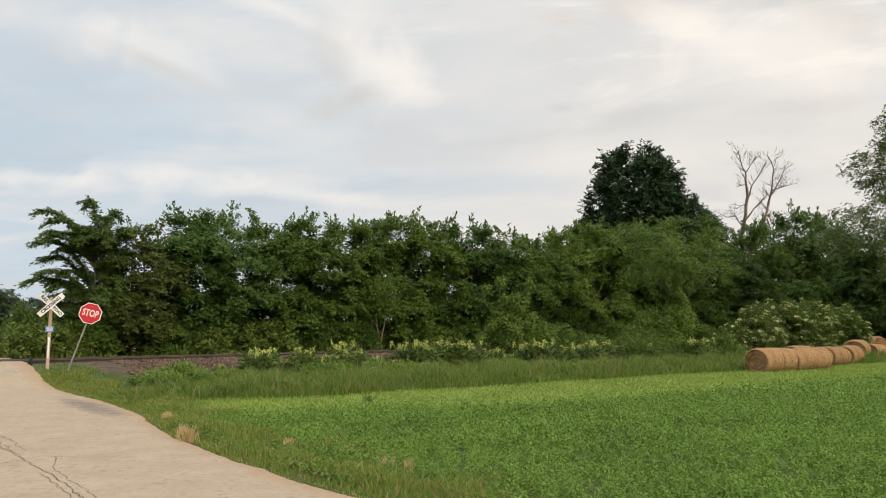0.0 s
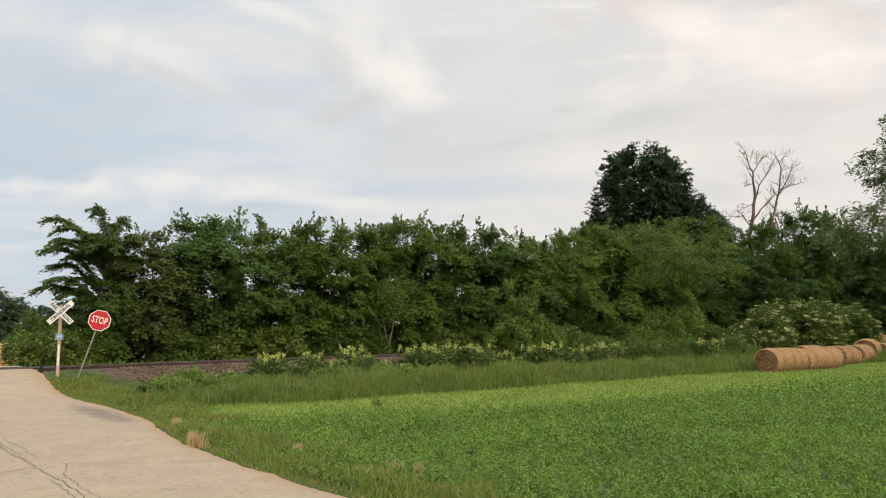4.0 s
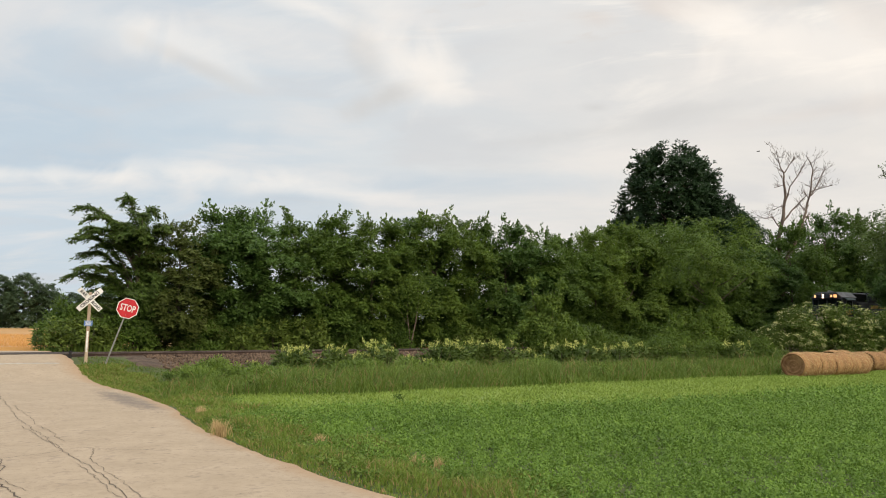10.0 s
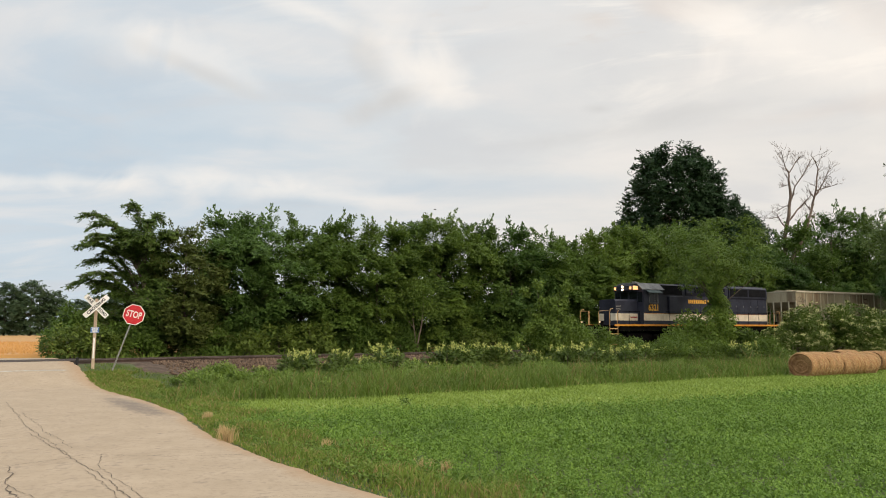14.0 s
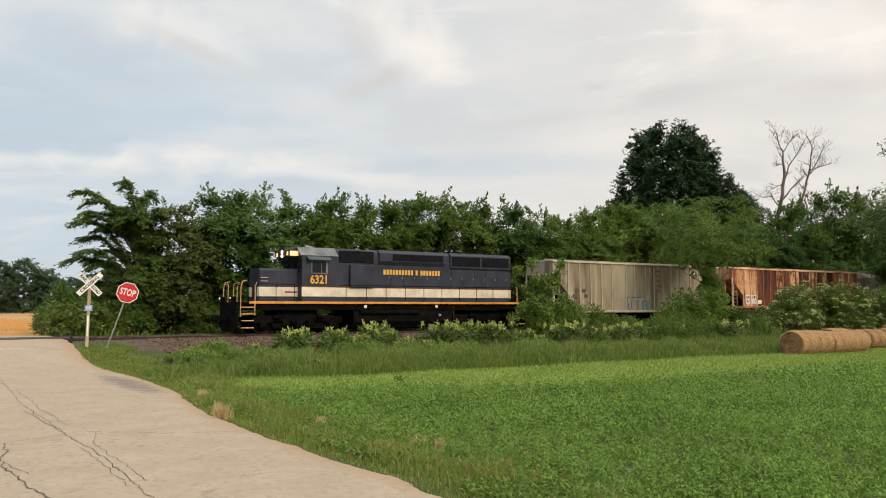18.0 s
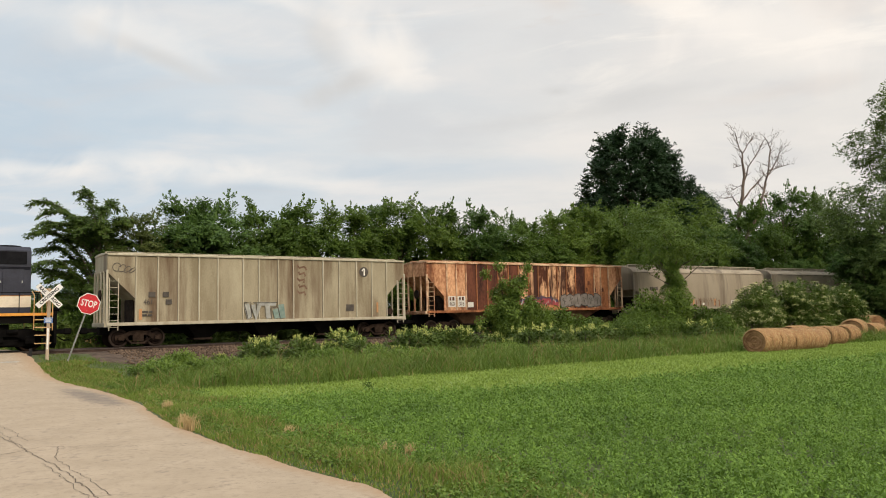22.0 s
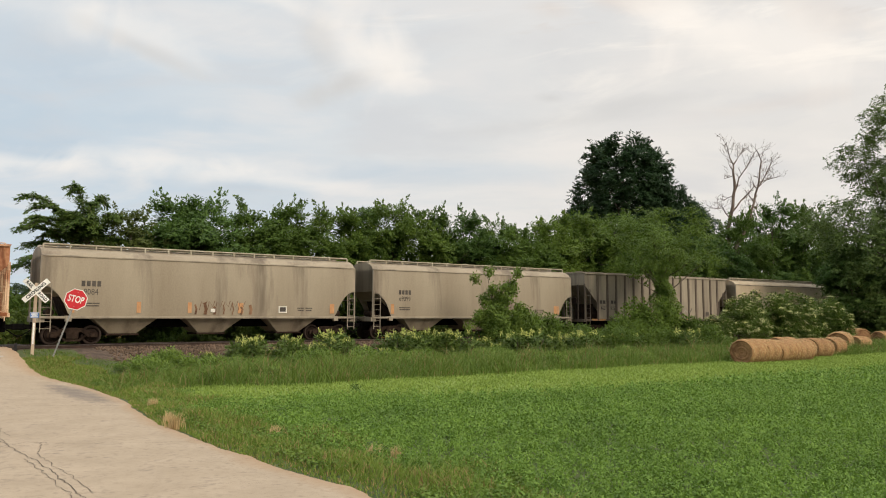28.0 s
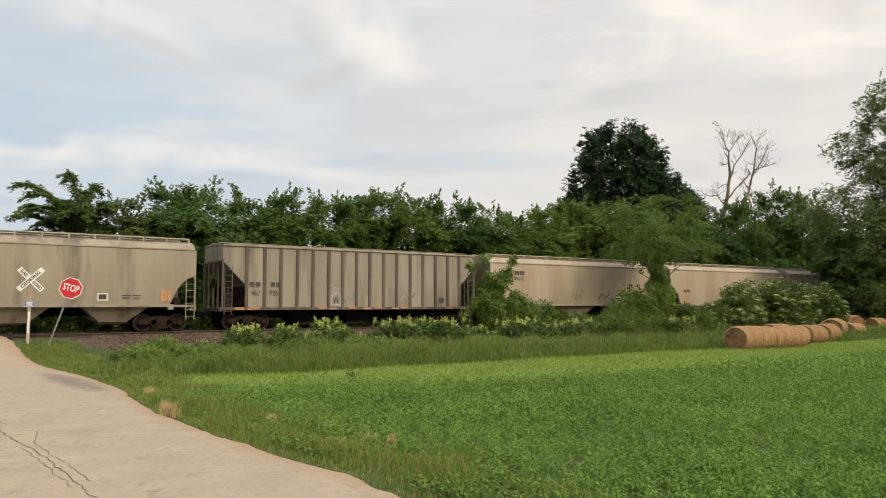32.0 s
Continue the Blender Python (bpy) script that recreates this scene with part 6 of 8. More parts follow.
# ---- train ----
M.update({
    "navy": surface("navy_paint", (0.0165, 0.0175, 0.028), (0.033, 0.035, 0.052), 1.2, 30, 0.5, bump=0.05, stain=(0.062, 0.058, 0.060), stain_at=(0.62, 0.88), stain_scale=1.6, stain_stretch=(1, 1, 0.3), spec=0.3),
    "cab_roof": surface("weathered_grey_roof", (0.075, 0.078, 0.082), (0.20, 0.20, 0.20), 1.5, 25, 0.6, bump=0.1),
    "stripe_white": surface("cream_stripe", (0.60, 0.50, 0.365), (0.78, 0.68, 0.52), 1.5, 25, 0.5, bump=0.04, stain=(0.46, 0.36, 0.26), stain_at=(0.62, 0.85), stain_stretch=(1, 1, 0.2)),
    "orange": surface("orange_stripe", (0.52, 0.20, 0.02), (0.70, 0.31, 0.04), 2, 30, 0.5, bump=0.04),
    "gold": surface("gold_letters", (0.62, 0.30, 0.03), (0.74, 0.40, 0.06), 2, 30, 0.5, bump=0.02),
    "underframe": surface("black_underframe", (0.0025, 0.0023, 0.0023), (0.0085, 0.0075, 0.0068), 2, 25, 0.95, bump=0.2, spec=0.06),
    "grille": surface("dark_grille", (0.004, 0.004, 0.005), (0.011, 0.011, 0.013), 3, 40, 0.8, bump=0.1, spec=0.1),
    "truck": surface("dusty_brown_truck", (0.0135, 0.0085, 0.0062), (0.046, 0.030, 0.021), 3, 30, 0.9, bump=0.3, spec=0.1),
    "wheel": surface("brown_wheel", (0.012, 0.0075, 0.0055), (0.036, 0.022, 0.016), 3, 30, 0.85, 0.0, spec=0.15),
    "tread": surface("worn_wheel_rim", (0.018, 0.012, 0.009), (0.042, 0.029, 0.022), 3, 30, 0.8, 0.0, spec=0.15),
    "window": surface("dark_window_glass", (0.006, 0.008, 0.010), (0.015, 0.018, 0.020), 3, 30, 0.12, bump=0.0, spec=0.2),
    "rail_white": surface("white_handrail", (0.45, 0.40, 0.33), (0.62, 0.57, 0.50), 3, 30, 0.55),
    "awning": surface("green_grey_awning", (0.035, 0.055, 0.055), (0.06, 0.085, 0.085), 3, 30, 0.7),
    "red_plate": surface("red_plate", (0.25, 0.02, 0.02), (0.35, 0.035, 0.03), 3, 30, 0.5),
    "rail_orange": surface("orange_handrail", (0.50, 0.27, 0.09), (0.68, 0.42, 0.19), 3, 30, 0.55),
    "ditch_lamp": glow("ditch_light_lens", (1.0, 0.72, 0.45), 1.6),
    "lamp": glow("headlight_lens", (1.0, 0.74, 0.50), 3.0),
    "board": glow("lit_number_board", (1.0, 0.50, 0.20), 1.1),
    "cream": surface("cream_grey_paint", (0.215, 0.172, 0.105), (0.40, 0.345, 0.235), 0.9, 22, 0.7, bump=0.08, stretch=(1, 1, 0.3), fine_stretch=(1, 1, 0.5), stain=(0.120, 0.072, 0.040), stain_at=(0.50, 0.68), stain_scale=0.8, stain_stretch=(1, 1, 0.12), spec=0.25, per_object=0.25),
    "cream_rib": surface("cream_rib", (0.36, 0.31, 0.22), (0.50, 0.45, 0.34), 2, 22, 0.7, bump=0.08, stretch=(1, 1, 0.2), spec=0.25),
    "rust": surface("rusty_orange", (0.1560, 0.0528, 0.0240), (0.4800, 0.1920, 0.0792), 0.9, 7, 0.85, bump=0.15, stretch=(1, 1, 0.25), fine_stretch=(1, 1, 0.7), stain=(0.055, 0.025, 0.016), stain_at=(0.50, 0.72), stain_scale=0.9, stain_stretch=(1, 1, 0.1), spec=0.2),
    "rust_light": surface("faded_peach_panel", (0.2500, 0.0825, 0.0350), (0.7500, 0.4188, 0.2250), 0.9, 7, 0.8, bump=0.12, stretch=(1, 1, 0.25), fine_stretch=(1, 1, 0.7), stain=(0.13, 0.05, 0.025), stain_at=(0.55, 0.72), stain_scale=1.6, stain_stretch=(1, 1, 0.15), spec=0.2),
    "rust_tan": surface("tan_rust", (0.11, 0.055, 0.030), (0.25, 0.14, 0.080), 1.5, 20, 0.85, bump=0.12, spec=0.2),
    "rust_mix": surface("streaked_rust_panel", (0.080, 0.027, 0.014), (0.66, 0.375, 0.20), 1.0, 7, 0.85, bump=0.12, stretch=(1, 1, 0.42), fine_stretch=(1, 1, 0.4), spread=(0.43, 0.57), stain=(0.055, 0.022, 0.015), stain_at=(0.50, 0.60), stain_scale=1.9, stain_stretch=(1, 1, 0.09), spec=0.2),
    "rust_cream": surface("faded_cream_rust", (0.3366, 0.1590, 0.0842), (0.6732, 0.4675, 0.2992), 1.1, 20, 0.85, bump=0.1, stretch=(1, 1, 1), spread=(0.4, 0.58), spec=0.2),
    "rust_dark": surface("dark_rust_panel", (0.0384, 0.0156, 0.0120), (0.1500, 0.0528, 0.0288), 1.2, 7, 0.85, bump=0.12, stretch=(1, 1, 0.3), fine_stretch=(1, 1, 0.7), spec=0.2),
    "grey": surface("grey_beige_paint", (0.235, 0.188, 0.130), (0.355, 0.298, 0.215), 0.5, 20, 0.65, bump=0.05, stretch=(1, 1, 0.16), fine_stretch=(1, 1, 0.6), spread=(0.25, 0.75), stain=(0.098, 0.072, 0.052), stain_at=(0.54, 0.72), stain_scale=0.55, stain_stretch=(1, 1, 0.10), spec=0.25),
    "grey_warm": surface("cream_yellow_paint", (0.3072, 0.2393, 0.153), (0.4189, 0.3393, 0.2355), 0.5, 20, 0.6, bump=0.05, stretch=(1, 1, 0.25), fine_stretch=(1, 1, 0.7), stain=(0.42, 0.235, 0.10), stain_at=(0.56, 0.85), stain_scale=0.7, stain_stretch=(1, 1, 0.35), spec=0.25),
    "grey_dark": surface("sooty_grey_paint", (0.1537, 0.1218, 0.0893), (0.3351, 0.2784, 0.2107), 0.8, 20, 0.65, bump=0.06, stretch=(1, 1, 0.12), fine_stretch=(1, 1, 0.7), stain=(0.085, 0.068, 0.052), stain_at=(0.53, 0.78), stain_scale=0.8, stain_stretch=(1, 1, 0.1), spec=0.25),
    "grey_panel": surface("pale_grey_panel", (0.240, 0.198, 0.143), (0.360, 0.307, 0.228), 1.0, 20, 0.65, bump=0.06, stretch=(1, 1, 0.12), fine_stretch=(1, 1, 0.7), stain=(0.14, 0.115, 0.09), stain_at=(0.48, 0.75), stain_scale=1.2, stain_stretch=(1, 1, 0.12), spec=0.25, per_object=0.3),
    "soot_rib": surface("sooty_rib", (0.070, 0.052, 0.038), (0.15, 0.115, 0.085), 2, 20, 0.75, stretch=(1, 1, 0.1)),
    "mark": surface("dark_stencil", (0.045, 0.037, 0.030), (0.085, 0.070, 0.056), 3, 30, 0.7, bump=0.02),
    "brown_stain": surface("brown_paint_stain", (0.12, 0.062, 0.035), (0.20, 0.125, 0.08), 3, 12, 0.8, bump=0.02),
    "mark_white": surface("white_stencil", (0.60, 0.56, 0.48), (0.74, 0.70, 0.62), 3, 30, 0.7, bump=0.02),
    "tag_pale": surface("pale_spray_paint", (0.2754, 0.2693, 0.2326), (0.3794, 0.3733, 0.3305), 3, 30, 0.6, bump=0.02),
    "tag_red": surface("red_spray_paint", (0.17, 0.022, 0.030), (0.36, 0.06, 0.06), 3, 30, 0.6, bump=0.02),
    "tag_orange": surface("orange_spray_paint", (0.30, 0.10, 0.035), (0.50, 0.22, 0.09), 3, 30, 0.6, bump=0.02),
    "tag_purple": surface("purple_spray_paint", (0.035, 0.022, 0.035), (0.10, 0.055, 0.085), 3, 30, 0.6, bump=0.02),
    "tag_grey": surface("grey_spray_paint", (0.1400, 0.1190, 0.0980), (0.2380, 0.2030, 0.1750), 3, 30, 0.6, bump=0.02),
    "tag_teal": surface("teal_spray_paint", (0.13, 0.20, 0.17), (0.24, 0.30, 0.25), 3, 30, 0.6, bump=0.02),
    "yellow_mark": surface("yellow_reflector", (0.42, 0.20, 0.05), (0.52, 0.28, 0.09), 3, 30, 0.5, bump=0.02),
    "orange_smear": surface("orange_smear", (0.42, 0.20, 0.08), (0.52, 0.28, 0.13), 3, 30, 0.7, bump=0.02),
})
LENGTHS = [20.78, 19.79, 19.28, 18.13, 17.97, 18.85, 19.03, 17.33, 18.0]
WHEELS = []
VEHICLES = []


def train_s(t):
    """Where the train's front coupler is along the track."""
    return -23.54 - 6.634 * (t - 19) - 0.0085 * (t - 19) ** 2


SHARED = {}


def shared(key, make, mat, smooth=False):
    if key not in SHARED:
        SHARED[key] = make().mesh(key, M[mat], smooth)
    return SHARED[key]


def wheelset(parent, x, r):
    def make():
        s = Shape()
        s.cyl((0, -0.95, 0), (0, 0.95, 0), 0.085, 10)
        for sg in (-1, 1):
            s.cyl((0, sg * 0.70, 0), (0, sg * 0.73, 0), r + 0.025, 26)
            s.cyl((0, sg * 0.73, 0), (0, sg * 0.80, 0), r * 0.72, 26, r * 0.66)
            s.cyl((0, sg * 0.79, 0), (0, sg * 0.86, 0), 0.16, 14)
            for k in range(6):
                a = k * math.pi / 3
                s.cyl((math.cos(a) * r * 0.5, sg * 0.79, math.sin(a) * r * 0.5), (math.cos(a) * r * 0.5, sg * 0.815, math.sin(a) * r * 0.5), 0.035, 8)
        return s

    def rim():
        s = Shape()
        for sg in (-1, 1):
            pts = [(r - 0.07, 0.73), (r, 0.73), (r, 0.835), (r - 0.02, 0.845), (r - 0.09, 0.845), (r - 0.10, 0.80)]
            vs, fs = [], []
            n = 28
            for k in range(n):
                a = 2 * math.pi * k / n
                for q, yy in pts:
                    vs.append((math.cos(a) * q, sg * yy, math.sin(a) * q))
            m = len(pts)
            for k in range(n):
                for j in range(m):
                    fs.append((k * m + j, k * m + (j + 1) % m, ((k + 1) % n) * m + (j + 1) % m, ((k + 1) % n) * m + j))
            s.add(vs, fs)
        return s

    w = part("wheelset", shared(f"wheelset{r}", make, "underframe" if r > 0.5 else "wheel", True), None, parent, "brown steel wheels on an axle")
    w.data.name = "wheelset"
    WHEELS.append((w, x, r))
    # the bright rim belongs to the turning wheelset
    if f"joined{r}" not in SHARED:
        bm = bmesh.new()
        bm.from_mesh(w.data)
        tmp = rim().mesh("rim", M["truck" if r > 0.5 else "tread"], True)
        k = len(bm.faces)
        bm.from_mesh(tmp)
        bm.faces.ensure_lookup_table()
        for f in bm.faces[k:]:
            f.material_index = 1
        bm.to_mesh(w.data)
        bm.free()
        w.data.materials.append(M["truck" if r > 0.5 else "tread"])
        SHARED[f"joined{r}"] = True
    return w


def freight_truck(car, x):
    """A two-axle truck; wheelsets turn under it."""
    def frame_shape():
        s = Shape()
        for sg in (-1, 1):
            y0, y1 = (0.90, 1.04) if sg > 0 else (-1.04, -0.90)
            s.prism([(-1.12, 0.36), (-1.12, 0.58), (-0.70, 0.66), (-0.42, 0.80), (0.42, 0.80), (0.70, 0.66), (1.12, 0.58), (1.12, 0.36), (0.70, 0.34), (0.62, 0.44), (0.40, 0.60), (0.27, 0.60), (0.27, 0.30), (-0.27, 0.30), (-0.27, 0.60), (-0.40, 0.60), (-0.62, 0.44), (-0.70, 0.34)], y0, y1)
            s.prism([(-0.62, 0.42), (-0.34, 0.16), (0.34, 0.16), (0.62, 0.42), (0.55, 0.46), (0.28, 0.25), (-0.28, 0.25), (-0.55, 0.46)], y0, y1)
        s.box(-0.20, 0.20, -1.0, 1.0, 0.55, 0.82, 0.02)
        return s

    t = part("truck", shared("truck_frame", frame_shape, "truck"), None, car, "dusty brown freight truck")
    t.matrix_basis = Matrix.Translation((x, 0, 0))
    spring = shared("spring", lambda: Shape().tube([(0.06 * math.cos(k * 1.2), 0.06 * math.sin(k * 1.2), 0.30 + 0.0105 * k) for k in range(24)], 0.014, 5), "underframe")
    for sg in (-1, 1):
        for q in (-0.15, 0.0, 0.15):
            o = part("spring", spring, None, t)
            o.matrix_basis = Matrix.Translation((q, sg * 0.97, 0))
        for q in (-0.89, 0.89):
            o = part("bearing_cap", shared("bearing_cap", lambda: Shape().cyl((0, -0.07, 0), (0, 0.07, 0), 0.115, 14).cyl((0, -0.09, 0), (0, 0.09, 0), 0.06, 10), "truck", True), None, t)
            o.matrix_basis = Matrix.Translation((q, sg * 1.09, 0.46))
    for q in (-0.89, 0.89):
        wheelset(t, q, 0.46)


def ladder(parent, x0, x1, y, z0, z1, mat, steps=6):
    s = Shape()
    for x in (x0, x1):
        s.box(x - 0.022, x + 0.022, y - 0.02, y + 0.02, z0, z1, 0.004)
    part("ladder", s, M[mat], parent, "steel ladder")
    lad = parent.children[-1]
    for k in range(steps):
        z = z0 + (z1 - z0) * (k + 0.5) / steps
        part("rung", Shape().cyl((x0, y, z), (x1, y, z), 0.014, 6), M[mat], lad)


def coupler(parent, x, sg):
    s = Shape().box(min(x, x + sg * 0.65), max(x, x + sg * 0.65), -0.10, 0.10, 0.76, 0.98, 0.02)
    s.box(min(x + sg * 0.60, x + sg * 0.95), max(x + sg * 0.60, x + sg * 0.95), -0.17, 0.17, 0.72, 1.02, 0.05)
    part("coupler", s, M["underframe"], parent, "black iron coupler")
    part("air_hose", Shape().tube([(x, -0.35, 0.85), (x + sg * 0.3, -0.34, 0.62), (x + sg * 0.6, -0.28, 0.42), (x + sg * 0.85, -0.2, 0.48)], 0.025, 6), M["underframe"], parent)


def chute(parent, xc, top, bot, z1, z0, yt, yb, mat):
    s = Shape()
    vs = [(xc - top, -yt, z1), (xc + top, -yt, z1), (xc + top, yt, z1), (xc - top, yt, z1), (xc - bot, -yb, z0), (xc + bot, -yb, z0), (xc + bot, yb, z0), (xc - bot, yb, z0)]
    s.add(vs, [(0, 1, 2, 3), (7, 6, 5, 4), (0, 4, 5, 1), (1, 5, 6, 2), (2, 6, 7, 3), (3, 7, 4, 0)])
    c = part("hopper_chute", s, M[mat], parent, "sloping hopper chute")
    part("outlet_gate", Shape().box(xc - bot - 0.12, xc + bot + 0.12, -yb - 0.05, yb + 0.05, z0 - 0.10, z0, 0.015), M["truck"], c, "brown outlet gate")


def bars(parent, x, z, words, h, y, mat, gap=0.35):
    """Plain bars that stand for short painted words: widths in metres, centred at x."""
    total = sum(words) + gap * h * (len(words) - 1)
    q = x - total / 2
    for w in words:
        part("painted_mark", Shape().box(q, q + w, y - 0.003, y, z - h / 2, z + h / 2, 0.0), M[mat], parent)
        q += w + gap * h


def strokes(parent, pts, width, y, mat, name="graffiti_stroke"):
    """A sprayed stroke on the side: a flat ribbon through points in x and z."""
    vs, fs = [], []
    for i, (x, z) in enumerate(pts):
        a, b = pts[max(i - 1, 0)], pts[min(i + 1, len(pts) - 1)]
        dx, dz = b[0] - a[0], b[1] - a[1]
        ln = math.hypot(dx, dz) or 1
        for sg in (-1, 1):
            vs.append((x - dz / ln * width / 2 * sg, y, z + dx / ln * width / 2 * sg))
    fs = [(2 * i, 2 * i + 1, 2 * i + 3, 2 * i + 2) for i in range(len(pts) - 1)]
    part(name, Shape().add(vs, fs), M[mat], parent)


def spray_tag(parent, x0, x1, z0, z1, count, y, fills, edge, seed):
    """Chunky sprayed letters that cannot be read: a blob, its outline and a slit, side by side."""
    rng = random.Random(seed)
    step = (x1 - x0) / count
    for k in range(count):
        cx, cz = x0 + step * (k + 0.5), (z0 + z1) / 2 + rng.uniform(-0.05, 0.05)
        hw, hz = step * 0.66, (z1 - z0) / 2
        ring = []
        n = 9
        for i in range(n):
            a = 2 * math.pi * i / n + rng.uniform(-0.2, 0.2)
            q = rng.uniform(0.78, 1.12)
            ring.append((math.copysign(abs(math.cos(a)) ** 0.6, math.cos(a)) * q, math.copysign(abs(math.sin(a)) ** 0.6, math.sin(a)) * q))
        for scale, yy, mat in ((1.0, y, edge), (0.86, y - 0.002, fills[k % len(fills)])):
            part("graffiti_letter", Shape().add([(cx + u * hw * scale, yy - 0.0004 * k, cz + w * hz * scale) for u, w in ring], [tuple(range(n))]), M[mat], parent)
        a = rng.uniform(-0.4, 0.4)
        strokes(parent, [(cx - a * 0.2, cz - hz * 0.5), (cx + a * 0.2, cz + hz * 0.4)], 0.06, y - 0.012, edge)
        if rng.random() < 0.6:
            strokes(parent, [(cx - hw * 0.4, cz + rng.uniform(-0.1, 0.2)), (cx + hw * 0.35, cz + rng.uniform(-0.1, 0.2))], 0.05, y - 0.013, edge)


def wild_tag(parent, x0, x1, z0, z1, y, fills, seed):
    """Ragged overlapping bands of spray paint with dark and pale strokes, unreadable."""
    rng = random.Random(seed)
    for k, (mat, lo, hi) in enumerate(((fills[0], 0.30, 1.0), (fills[2], 0.0, 0.45), (fills[1], 0.22, 0.78))):
        n = 22
        top, low = [], []
        for i in range(n + 1):
            f = i / n
            end = min(1.0, 4.5 * min(f, 1 - f) + 0.25)
            x = x0 + (x1 - x0) * f
            top.append((x + rng.uniform(-0.04, 0.04), z0 + (z1 - z0) * (hi - 0.24 * rng.random()) * (0.6 + 0.4 * end)))
            low.append((x, z0 + (z1 - z0) * (lo * end + 0.14 * rng.random() * (k != 1))))
        vs = [(x, y - 0.002 * k, z) for x, z in top] + [(x, y - 0.002 * k, z) for x, z in low]
        part("graffiti_band", Shape().add(vs, [(i, i + 1, n + 2 + i, n + 1 + i) for i in range(n)]), M[mat], parent, "sprayed band of colour")
    for k in range(13):
        cx, cz = x0 + (x1 - x0) * (k + 0.6) / 14, z0 + (z1 - z0) * rng.uniform(0.25, 0.7)
        a, b = rng.uniform(-0.22, 0.22), rng.uniform(0.12, 0.32)
        strokes(parent, [(cx - a, cz - b), (cx + a * 0.3, cz + b * 0.4), (cx + a, cz - b * 0.2), (cx + a * 1.4, cz + b)], rng.uniform(0.035, 0.07), y - 0.010 - 0.0004 * k, "mark" if k % 3 else "tag_pale")


